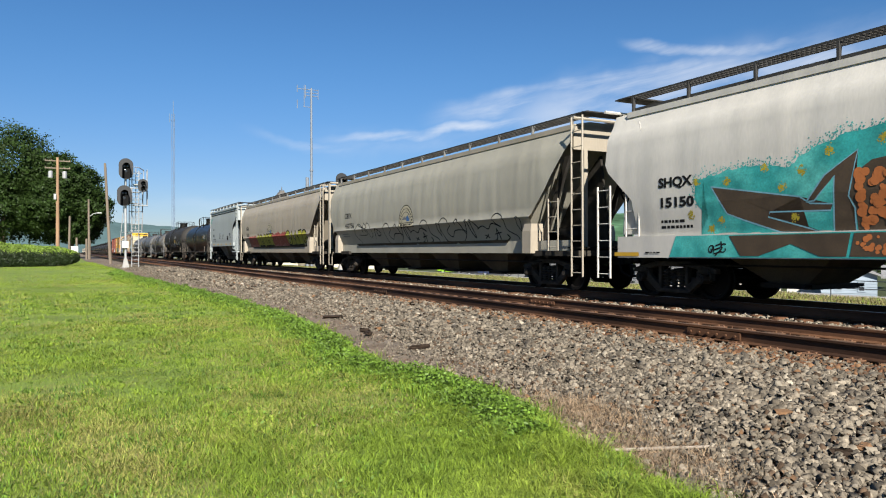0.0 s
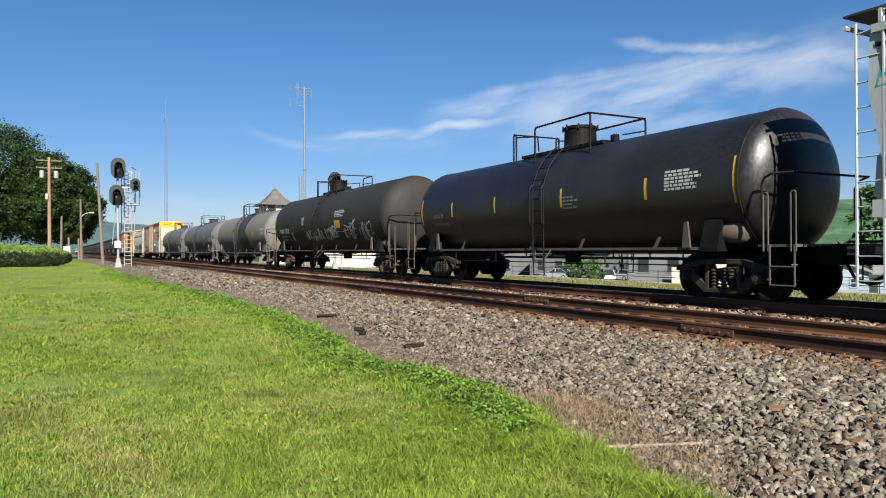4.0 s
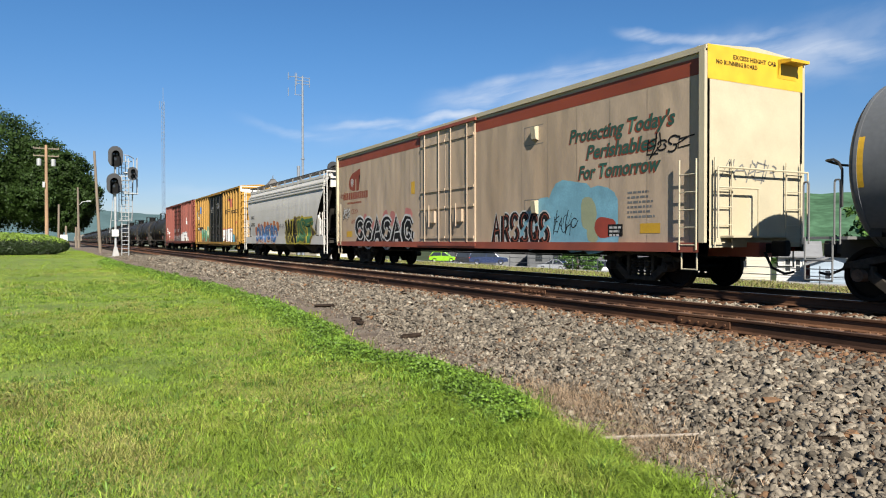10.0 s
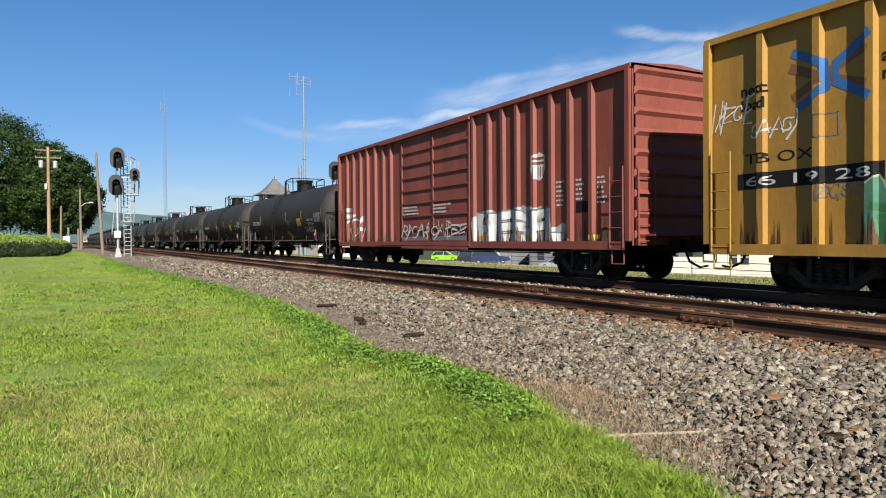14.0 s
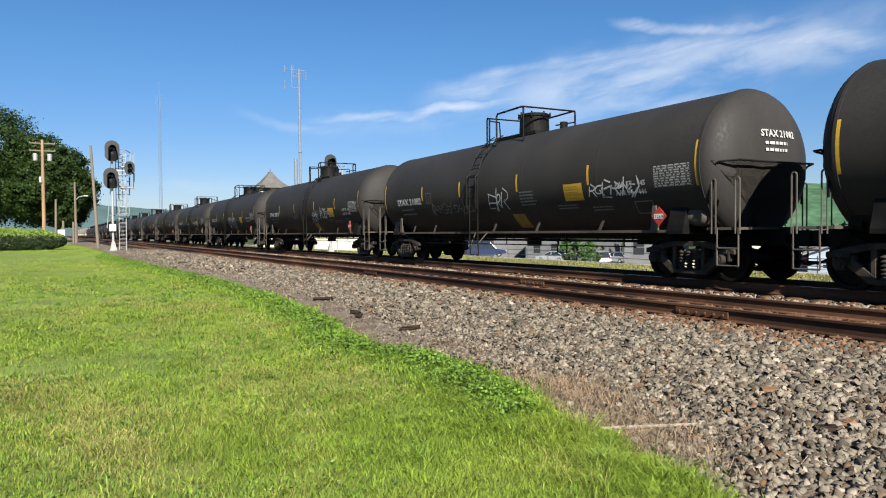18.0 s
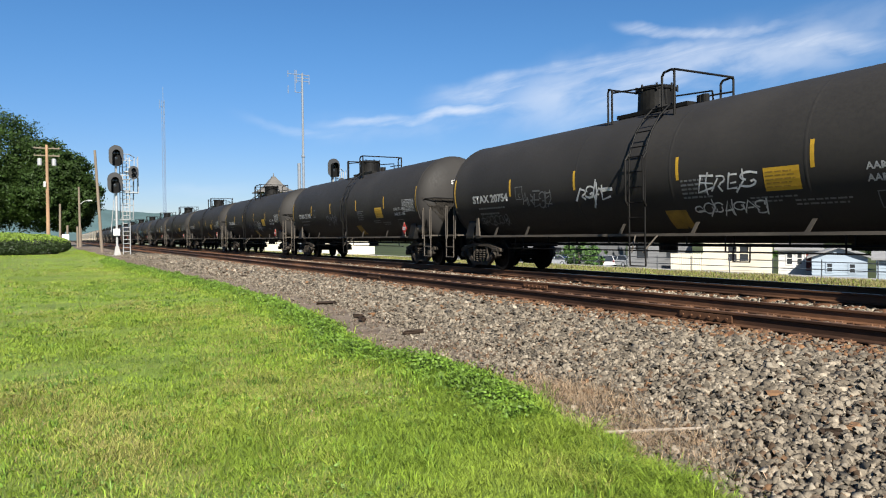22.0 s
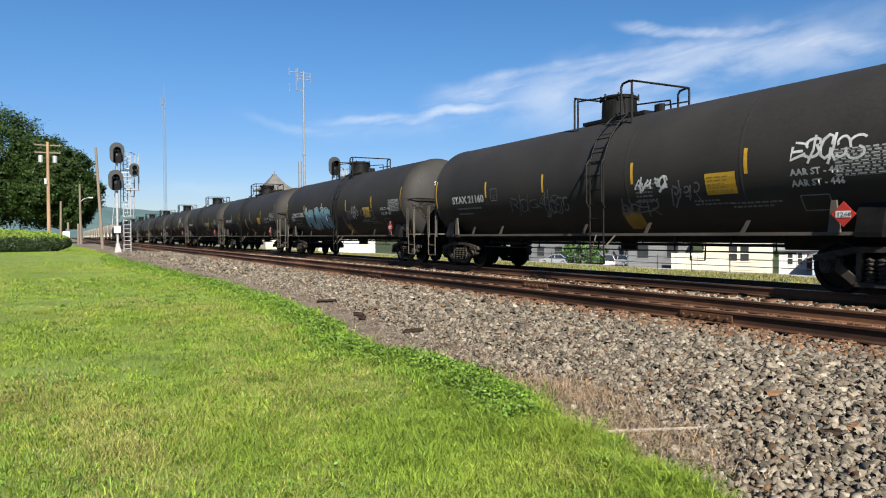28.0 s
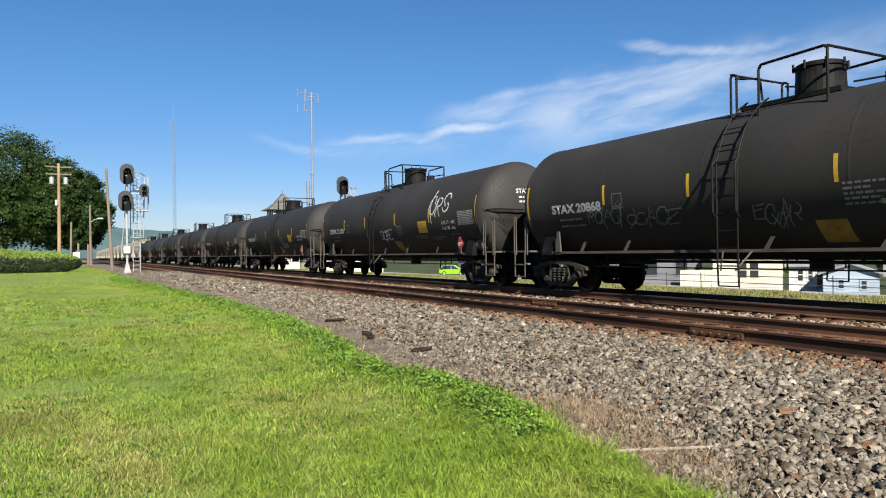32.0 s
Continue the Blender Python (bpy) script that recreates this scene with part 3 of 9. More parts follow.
# ---- ballast stones ----
CUBE_V = np.array([(-1, -1, -1), (1, -1, -1), (1, 1, -1), (-1, 1, -1), (-.8, -.8, 1), (.8, -.8, 1), (.8, .8, 1), (-.8, .8, 1)], float)
CUBE_F = np.array([(4, 5, 6), (4, 6, 7), (0, 1, 5), (0, 5, 4), (1, 2, 6), (1, 6, 5), (2, 3, 7), (2, 7, 6), (3, 0, 4), (3, 4, 7)])


def scatter_stones(name, xs, ys, zs, sizes, rng, mats, probs, label):
    n = len(xs)
    nv, nf = len(CUBE_V), len(CUBE_F)
    base = np.repeat(CUBE_V[None], n, 0) * rng.uniform(0.65, 1.15, (n, nv, 1))
    base += rng.uniform(-0.34, 0.34, (n, nv, 3))
    base *= (sizes[:, None] * rng.uniform(0.45, 1.25, (n, 3)) * np.array([1.12, 1.0, 0.78]))[:, None, :]
    a, b, c = rng.uniform(0, 6.28, n), rng.uniform(-1.3, 1.3, n), rng.uniform(-1.3, 1.3, n)

    def turn(v, ang, i, j):
        ca, sa = np.cos(ang)[:, None], np.sin(ang)[:, None]
        p, q = v[..., i].copy(), v[..., j].copy()
        v[..., i], v[..., j] = ca * p - sa * q, sa * p + ca * q
    turn(base, b, 1, 2)
    turn(base, c, 0, 2)
    turn(base, a, 0, 1)
    base += np.stack([xs, ys, zs], -1)[:, None, :]
    faces = CUBE_F[None] + (np.arange(n) * nv)[:, None, None]
    mi = np.repeat(rng.choice(len(mats), n, p=probs), nf)
    ob = numpy_mesh(name, base.reshape(-1, 3), faces.reshape(-1, 3), mats, mi)
    return tagged(ob, label, "ballast", kind="stuff")


nrng = np.random.default_rng(5)
EX, EY = np.array([e[0] for e in EDGE]), np.array([e[1] for e in EDGE])


def heights(x, y):
    g = 0.012 * np.clip(-x, 0, 45)
    z = np.where(y < 3.6, g, np.where(y < 7.3, g + (0.29 - g) * (y - 3.6) / 3.7, 0.29))
    return z


def bed(n, x0, x1, y0, y1, size, power=1.0):
    u = nrng.uniform(0, 1, n) ** power
    x = x1 + (x0 - x1) * u
    e = np.interp(x, EX, EY)
    lo = np.maximum(e + 0.02, y0)
    y = lo + (y1 - lo) * nrng.uniform(0, 1, n) ** 0.8
    # gravel thins out to dust by the lawn
    dusty = np.clip((-6.0 - x) / 2.5, 0, 1)
    keep = nrng.uniform(0, 1, n) < np.clip((y - e - 0.1) / 1.3, 1 - 0.65 * dusty, 1)
    x, y = x[keep], y[keep]
    fine = np.clip((y - np.interp(x, EX, EY)) / 2.2, 0.75 - 0.4 * dusty[keep], 1)
    s = size * nrng.uniform(0.6, 1.35, len(x)) * fine
    return x, y, heights(x, y) + s * nrng.uniform(-0.1, 0.9, len(x)), s


MIX = ["stone", "stone_light", "stone_rust", "stone_brown"]
for k, (n, x0, x1, y0, y1, size) in enumerate(((40000, -9.5, -1.5, 3.0, 7.5, 0.0285), (32000, -24, -9.5, 3.0, 7.5, 0.034), (18000, -60, -24, 2.0, 7.5, 0.042), (14000, -1.5, 9, 2.8, 7.5, 0.044))):
    x, y, z, s = bed(n, x0, x1, y0, y1, size)
    scatter_stones("ballast_stones", x, y, z, s, nrng, MIX, [0.875, 0.030, 0.012, 0.083], "crushed grey-brown ballast stones beside the track")
for n, x0, x1, y0, y1, probs in ((6000, -30, 2, 7.55, 9.7, (0.50, 0.02, 0.30, 0.18)), (16000, -50, 2, 9.9, 12.0, (0.60, 0.34, 0.02, 0.04)), (6000, -40, 2, 12.2, 15.9, (0.66, 0.02, 0.22, 0.10))):
    x, y = nrng.uniform(x0, x1, n), nrng.uniform(y0, y1, n)
    s = 0.032 * nrng.uniform(0.6, 1.3, n)
    scatter_stones("ballast_stones", x, y, 0.262 + s * 0.2, s, nrng, MIX, list(probs), "ballast stones between and beside the rails")
# rusty chips and stones at the foot of the near rail
n = 11000
x, y = nrng.uniform(-40, 2, n), nrng.normal(7.30, 0.15, n)
s = 0.027 * nrng.uniform(0.5, 1.4, n)
scatter_stones("rusty_chips", x, y, heights(x, y) + s * 0.4 + 0.02, s, nrng, ["stone_rust", "tie_wood", "stone"], [0.5, 0.3, 0.2], "orange-brown rust and wood chips along the rail")

# ---- lawn, weeds, litter of the verge ----
def blades(name, x, y, z, h, w, lean, rng, mats, mi, label, category):
    """Bent grass blades, three triangles each."""
    n = len(x)
    a = rng.uniform(0, 6.28, n)
    d = rng.uniform(0, 6.28, n)
    sx, sy = np.cos(a) * w / 2, np.sin(a) * w / 2
    bx, by = np.cos(d) * lean * h, np.sin(d) * lean * h
    v = np.empty((n, 5, 3))
    v[:, 0] = np.stack([x - sx, y - sy, z - 0.01], -1)
    v[:, 1] = np.stack([x + sx, y + sy, z - 0.01], -1)
    v[:, 2] = np.stack([x - sx * 0.8 + bx * 0.35, y - sy * 0.8 + by * 0.35, z + h * 0.6], -1)
    v[:, 3] = np.stack([x + sx * 0.8 + bx * 0.35, y + sy * 0.8 + by * 0.35, z + h * 0.6], -1)
    v[:, 4] = np.stack([x + bx, y + by, z + h * (1 - 0.35 * lean)], -1)
    f = np.array([(0, 1, 3), (0, 3, 2), (2, 3, 4)])[None] + (np.arange(n) * 5)[:, None, None]
    ob = numpy_mesh(name, v.reshape(-1, 3), f.reshape(-1, 3), mats, np.repeat(mi, 3))
    return tagged(ob, label, category, kind="stuff")


def patchy(x, y, scale, seed):
    """Cheap smooth noise in 0..1 from a few crossed waves."""
    r = np.random.default_rng(seed)
    v = np.zeros_like(x)
    for _ in range(7):
        kx, ky, p = r.normal(0, 1 / scale), r.normal(0, 1 / scale), r.uniform(0, 6.28)
        v += np.sin(kx * x + ky * y + p)
    return 0.5 + v / 7


grng = np.random.default_rng(11)
for n, x0, x1, y0, h, w in ((230000, -7.5, -1.5, -5.0, 0.034, 0.0042), (150000, -15, -7.5, -7, 0.030, 0.0058), (100000, -32, -15, -14, 0.028, 0.011), (60000, -75, -32, -34, 0.030, 0.024), (36000, -1.5, 9, -9, 0.036, 0.014)):
    x = x1 + (x0 - x1) * grng.uniform(0, 1, n) ** 1.1
    e = np.interp(x, EX, EY)
    y = e + 0.12 - (e + 0.12 - y0) * grng.uniform(0, 1, n) ** 1.35
    clump = patchy(x, y, 0.25, 3) * 0.6 + patchy(x, y, 0.9, 4) * 0.4
    hh = h * (0.55 + 0.9 * clump) * grng.uniform(0.6, 1.5, n)
    near_edge = np.clip(1 - (e - y) / 0.7, 0, 1)
    hh *= 1 + 1.2 * near_edge * np.clip(patchy(x, y, 0.35, 15) * 1.6, 0.2, 1.4)
    tall = patchy(x, y, 0.10, 17) * patchy(x, y, 0.7, 18) > 0.42
    hh *= np.where(tall, 1.9, 1.0)
    dry = (patchy(x, y, 0.55, 9) + grng.uniform(-0.45, 0.45, n)) > (0.80 if x1 > -8 else 0.90 if x1 > -16 else 1.02)
    mi = np.where(dry & (near_edge < 0.4), 1, 0)
    blades("lawn_grass", x, y, heights(x, y), hh, w * grng.uniform(0.7, 1.3, n), grng.uniform(0.7, 2.1, n), grng, ["blade", "dry_blade"], mi, "short mown lawn grass with a few dry patches", "grass")
# scattered tufts of coarser, darker grass and seedling weeds that the mower missed
n = 1500
cx = -1.6 - 22 * grng.uniform(0, 1, n) ** 1.4
cy = np.interp(cx, EX, EY) - 0.1 - (4.0 + 0.25 * np.abs(cx)) * grng.uniform(0, 1, n) ** 1.2
k = np.repeat(np.arange(n), 26)
spread = grng.uniform(0.02, 0.075, n)[k] * (1 + 0.03 * np.abs(cx[k]))
x, y = cx[k] + grng.normal(0, 1, len(k)) * spread, cy[k] + grng.normal(0, 1, len(k)) * spread
size = grng.uniform(0.035, 0.085, n)[k] * grng.uniform(0.6, 1.2, len(k))
blades("grass_tufts", x, y, heights(x, y), size, (0.005 + 0.0005 * np.abs(x)) * grng.uniform(0.7, 1.4, len(k)), grng.uniform(0.3, 1.4, len(k)), grng, ["weed", "blade"], (grng.uniform(0, 1, n)[k] < 0.35).astype(int), "coarse dark green grass tufts standing out of the mown lawn", "grass")
# darker, longer patches where the lawn was cut last
n = 30000
x = -1.5 - 6.5 * grng.uniform(0, 1, n)
y = 2.9 - 5.0 * grng.uniform(0, 1, n)
keep = (patchy(x, y, 0.09, 81) > 0.52) & (patchy(x, y, 0.45, 82) > 0.52 + 0.06 * y)
x, y = x[keep], y[keep]
blades("grass_tufts", x, y, heights(x, y), grng.uniform(0.035, 0.075, len(x)), grng.uniform(0.004, 0.008, len(x)), grng.uniform(0.3, 1.3, len(x)), grng, ["weed", "blade"], (grng.uniform(0, 1, len(x)) < 0.3).astype(int), "darker, longer grass in patches of the lawn", "grass")
# thin dry thatch showing through
n = 26000
x = -1.6 - 14 * grng.uniform(0, 1, n) ** 1.3
y = np.interp(x, EX, EY) - 0.15 - 5.0 * grng.uniform(0, 1, n) ** 1.2
keep = patchy(x, y, 0.30, 71) * patchy(x, y, 1.1, 72) > 0.30
x, y = x[keep], y[keep]
blades("dry_thatch", x, y, heights(x, y) + 0.006, grng.uniform(0.02, 0.045, len(x)), np.full(len(x), 0.0055), grng.uniform(1.2, 2.4, len(x)), grng, ["dry_blade", "straw"], (grng.uniform(0, 1, len(x)) < 0.4).astype(int), "straw-coloured dry grass showing in worn lawn patches", "grass")
# longer tufts along the edge by the camera
n = 12000
x = grng.uniform(-4.6, -1.6, n)
e = np.interp(x, EX, EY)
y = e + grng.normal(-0.12, 0.16, n)
tuft = patchy(x, y, 0.12, 21)
blades("edge_grass", x, y, heights(x, y), 0.03 + 0.11 * tuft * grng.uniform(0.5, 1.2, n), np.full(n, 0.006), grng.uniform(0.3, 1.0, n), grng, ["blade", "weed"], grng.integers(0, 2, n), "long uncut grass along the gravel edge", "grass")


n = 26000
x = -4.6 - 30 * grng.uniform(0, 1, n) ** 1.7
e = np.interp(x, EX, EY)
y = e + grng.normal(-0.22, 0.20, n) + 0.25 * (patchy(x, x * 0, 0.3, 61) - 0.5)
tuft = patchy(x, y, 0.16, 23)
blades("edge_grass", x, y, heights(x, y), 0.04 + 0.13 * tuft * grng.uniform(0.5, 1.2, n), 0.005 + 0.0006 * np.abs(x), grng.uniform(0.3, 1.0, n), grng, ["blade", "weed"], grng.integers(0, 2, n), "long uncut grass along the gravel edge", "grass")


def leaf_cloud(name, p, size, normal, rng, mats, mi, label="", category="", kind="stuff", parent=None, tilt=0.8):
    """Small four-cornered leaves at the points p, roughly facing along normal."""
    n = len(p)
    nn = normal + rng.normal(0, tilt, (n, 3))
    nn /= np.linalg.norm(nn, axis=1, keepdims=True) + 1e-9
    t = np.cross(nn, rng.normal(0, 1, (n, 3)))
    t /= np.linalg.norm(t, axis=1, keepdims=True) + 1e-9
    b = np.cross(nn, t)
    s = (size * rng.uniform(0.6, 1.4, n))[:, None]
    v = np.stack([p - t * s, p + b * s * 0.55 + nn * s * 0.12, p + t * s, p - b * s * 0.55 + nn * s * 0.12], 1)
    f = np.arange(n * 4).reshape(n, 4)
    ob = numpy_mesh(name, v.reshape(-1, 3), f, mats, mi)
    if parent is not None:
        ob.parent = parent
    return tagged(ob, label, category, kind=kind)


# leafy weeds creeping along the lawn's edge
n = 120000
x = -4.5 - 36 * grng.uniform(0, 1, n) ** 1.9
e = np.interp(x, EX, EY)
off = grng.uniform(-0.85, 0.32, n) + 0.22 * (patchy(x, x * 0, 0.22, 37) - 0.5)
thick = np.clip(patchy(x, x * 0, 0.8, 33) * 1.7 - 0.35, 0, 1)
thick = np.where((x > -8.4) & (x < -4.7), 1.0, 0.25 + thick * 0.6)
keep = grng.uniform(0, 1, n) < thick * np.exp(-((off + 0.15) / 0.33) ** 2)
x, y = x[keep], (e + off)[keep]
hump = np.exp(-((off[keep] + 0.15) / 0.3) ** 2) * (0.12 + 0.14 * patchy(x, y, 0.2, 5))
z = heights(x, y) + hump * grng.uniform(0.2, 1.0, len(x))
leaf_cloud("leafy_weeds", np.stack([x, y, z], -1), 0.013 + 0.0006 * np.abs(x), np.array([[0.2, -0.1, 0.9]]), grng, ["weed"], np.zeros(len(x)), "bright green leafy weeds creeping along the lawn edge", "weeds")
# broad clover and dandelion leaves in the lawn
n = 9000
x = grng.uniform(-14, -2, n)
e = np.interp(x, EX, EY)
y = -3 + (e + 3) * grng.uniform(0, 1, n)
keep = patchy(x, y, 0.3, 41) > 0.62
x, y = x[keep], y[keep]
leaf_cloud("clover", np.stack([x, y, heights(x, y) + grng.uniform(0.02, 0.06, len(x))], -1), np.full(len(x), 0.016), np.array([[0, 0, 1.0]]), grng, ["weed"], np.zeros(len(x)), "dark green clover leaves in the lawn", "weeds")

# dry straw beside the gravel
n = 2200
x, y = grng.normal(-5.0, 0.40, n), grng.normal(4.0, 0.20, n)
blades("dry_stalks", x, y, heights(x, y) + 0.01, grng.uniform(0.04, 0.17, n), np.full(n, 0.004), grng.uniform(0.6, 1.6, n), grng, ["straw"], np.zeros(n), "dead straw-coloured weed stalks on gravel", "dry weeds")
n = 3600
x, y = grng.normal(-3.85, 0.42, n), grng.normal(3.72, 0.20, n)
blades("dry_stalks", x, y, heights(x, y) + 0.01, grng.uniform(0.02, 0.10, n), np.full(n, 0.004), grng.uniform(0.9, 1.8, n), grng, ["straw"], np.zeros(n), "flattened dead grass on the gravel", "dry weeds")

# grass of the far verge
n = 50000
x = -4 - 66 * grng.uniform(0, 1, n) ** 1.2
y = 16.1 + 18 * grng.uniform(0, 1, n) ** 1.3
z = 0.2 - 0.055 * (y - 16.2)
blades("verge_grass", x, y, z, 0.07 + 0.12 * patchy(x, y, 1.2, 8) * grng.uniform(0.5, 1.4, n), np.full(n, 0.02), grng.uniform(0.2, 0.8, n), grng, ["dry_grass", "blade"], (grng.uniform(0, 1, n) < 0.12).astype(int), "tall yellowing grass on the verge behind the railway", "grass")

# litter on the ballast: broken tie pieces, a stick, bits of rust
bm = rod(bmesh.new(), (-4.02, 3.52, 0.085), (-3.84, 3.84, 0.10), 0.017, 7, 0.015)
rod(bm, (-3.84, 3.84, 0.10), (-3.66, 4.18, 0.115), 0.015, 7, 0.011)
tagged(part("stick", bm, "pale_wood"), "pale weathered stick lying on the gravel", "stick")
for k, (x, y, L, w, turn) in enumerate(((-13.6, 4.65, 0.20, 0.05, 55), (-11.3, 4.45, 0.10, 0.04, 30), (-10.9, 4.35, 0.10, 0.05, 0), (-9.1, 4.42, 0.15, 0.05, 80), (-6.35, 3.87, 0.12, 0.07, 35), (-23.5, 5.2, 0.2, 0.06, 20), (-3.05, 4.75, 0.06, 0.02, 60))):
    r = random.Random(k)
    z = float(heights(np.array([x]), np.array([y]))[0])
    bm = softbox(-L, L, -w, w, 0, 0.06, 0.02, 1)
    for v in bm.verts:
        v.co += Vector((r.uniform(-1, 1), r.uniform(-1, 1), r.uniform(-0.4, 0.4))) * 0.03
    tagged(part("wood_fragment", bm, "dark_wood", at=pose(x, y, z + 0.005, 0, 0, turn)), "dark broken tie splinter lying on ballast", "debris", "splinters on the ballast")
for k, (x, y, s) in enumerate(((-11.4, 4.75, 0.07), (-3.9, 5.3, 0.07), (-3.05, 5.0, 0.06), (-5.0, 4.2, 0.06))):
    r = random.Random(k + 40)
    z = float(heights(np.array([x]), np.array([y]))[0])
    bm = softbox(-s, s, -s * 0.7, s * 0.7, 0, s * 0.7, 0.015, 1)
    for v in bm.verts:
        v.co += Vector((r.uniform(-1, 1), r.uniform(-1, 1), r.uniform(-0.5, 0.5))) * s * 0.3
    tagged(part("rusty_stone", bm, "stone_rust", at=pose(x, y, z, 0, 0, k * 50)), "orange rust-stained stone on the ballast", "stone", "rusty stones")

# ---- rolling stock: x forward, near side at -y, z up from the rail top ----
TRAIN = []
CACHE = {}


def shared(key, make, parent, m=None, name=None):
    """A part whose mesh is made once and shared by later objects."""
    if key in CACHE and CACHE[key].users:
        src = CACHE[key]
        o = new(name or src.name.split(".")[0], src)
        o.parent = parent
    else:
        o = make(parent)
        CACHE[key] = o.data
    if m is not None:
        o.matrix_basis = m
    return o


# a cast side frame: bowed top member, columns, diagonals and spring seat, with open windows between them
SIDEFRAME = ((((-1.20, 0.56), (-1.20, 0.66), (-0.98, 0.71), (-0.45, 0.82), (0.45, 0.82), (0.98, 0.71), (1.20, 0.66), (1.20, 0.56), (0.95, 0.585), (0.40, 0.715), (-0.40, 0.715), (-0.95, 0.585)), 0.075),
             (((-1.02, 0.56), (-0.84, 0.615), (-0.34, 0.26), (-0.34, 0.14), (-0.48, 0.15)), 0.066), (((0.34, 0.14), (0.34, 0.26), (0.84, 0.615), (1.02, 0.56), (0.48, 0.15)), 0.066),
             (((-0.43, 0.18), (-0.34, 0.18), (-0.34, 0.74), (-0.43, 0.74)), 0.060), (((0.34, 0.18), (0.43, 0.18), (0.43, 0.74), (0.34, 0.74)), 0.060),
             (((-0.47, 0.13), (0.47, 0.13), (0.42, 0.22), (-0.42, 0.22)), 0.085))


def truck(car, x, tone="truck_steel", cap="truck_steel"):
    t = new("truck")
    t.parent = car
    t.matrix_basis = pose(x, 0, 0)
    for s in (-1, 1):
        def frame_mesh(p):
            bm = bmesh.new()
            for pts, half_thick in SIDEFRAME:
                prism(pts, -half_thick, half_thick, bm, "y")
            for wx in (-0.89, 0.89):
                box(bm, wx - 0.14, wx + 0.14, -0.10, -0.06, 0.57, 0.67)
                box(bm, wx - 0.19, wx - 0.14, -0.09, 0.06, 0.42, 0.62)
                box(bm, wx + 0.14, wx + 0.19, -0.09, 0.06, 0.42, 0.62)
            bmesh.ops.bevel(bm, geom=bm.edges[:], offset=0.012, segments=1, affect="EDGES")
            return part("side_frame", bm, tone, p)
        m = pose(0, s * 1.0, 0, 0, 0, 0 if s < 0 else 180)
        shared(("sf", tone), frame_mesh, t, m)

        def spring_mesh(p):
            # three coil springs side by side, each a stack of turns
            bm = bmesh.new()
            for x in (-0.21, 0.0, 0.21):
                profile = [(0.21, 0.0)]
                for j in range(6):
                    z = 0.23 + 0.07 * j
                    profile += [(z - 0.018, 0.052), (z, 0.088), (z + 0.018, 0.088), (z + 0.036, 0.052)]
                for v in lathe_x(profile + [(0.66, 0.0)], 0, 0, 10, sub := bmesh.new()).verts:
                    v.co = (x + v.co.z, v.co.y, v.co.x)
                bm = merged(bm, sub)
            bmesh.ops.recalc_face_normals(bm, faces=bm.faces[:])
            return part("spring_nest", bm, tone, p)
        shared(("spr", tone), spring_mesh, t, pose(0, s * 1.0, 0))
        for wx in (-0.89, 0.89):
            def cap_mesh(p):
                bm = rod(bmesh.new(), (0, -0.22, 0.457), (0, 0.05, 0.457), 0.105, 14)
                rod(bm, (0, -0.245, 0.457), (0, -0.22, 0.457), 0.06, 8)
                return part("bearing_cap", bm, cap, p)
            shared(("cap", cap), cap_mesh, t, pose(wx, s * 0.98, 0, 0, 0, 0 if s < 0 else 180))
    for wx in (-0.89, 0.89):
        def axle_mesh(p):
            return part("axle", rod(bmesh.new(), (0, -0.95, 0.457), (0, 0.95, 0.457), 0.085, 12), "wheel_steel", p)
        shared("axle", axle_mesh, t, pose(wx, 0, 0))
        for s in (-1, 1):
            def wheel_mesh(p):
                bm = lathe_y([(-0.06, 0), (-0.06, 0.12), (-0.02, 0.14), (0.005, 0.36), (-0.045, 0.385), (-0.055, 0.44), (-0.05, 0.457), (0.05, 0.462), (0.055, 0.485), (0.085, 0.485), (0.09, 0.40), (0.04, 0.36), (0.03, 0.14), (0.07, 0.12), (0.07, 0)], 0, 0.457, 32)
                return part("wheel", bm, "wheel_steel", p, smooth=False)
            shared("wheel", wheel_mesh, t, pose(wx, s * 0.77, 0, 0, 0, 0 if s < 0 else 180))

    def bolster_mesh(p):
        bm = prism([(-1.0, 0.48), (-0.5, 0.36), (0.5, 0.36), (1.0, 0.48), (1.0, 0.62), (0.4, 0.68), (-0.4, 0.68), (-1.0, 0.62)], -0.2, 0.2)
        for s in (-0.48, 0.48):
            box(bm, s - 0.05, s + 0.05, -0.95, 0.95, 0.38, 0.48)
        return part("bolster", bm, tone, p)
    shared(("bol", tone), bolster_mesh, t)
    return t


def coupler(car, x, s, mat="black_steel"):
    def mesh(p):
        bm = bbox(-0.8, 0.15, -0.1, 0.1, 0.78, 0.98)
        box(bm, 0.1, 0.42, -0.14, 0.02, 0.72, 1.04)
        box(bm, 0.12, 0.34, 0.04, 0.16, 0.75, 1.0)
        bmesh.ops.bevel(bm, geom=bm.edges[:], offset=0.02, segments=1, affect="EDGES")
        pipe([(0.0, -0.2, 0.8), (0.2, -0.25, 0.5), (0.45, -0.2, 0.38), (0.6, -0.1, 0.42)], 0.028, 6, bm)
        return part("coupler", bm, mat, p)
    return shared(("coup", mat), mesh, car, pose(x, 0, 0, 0, 0, 0 if s > 0 else 180))


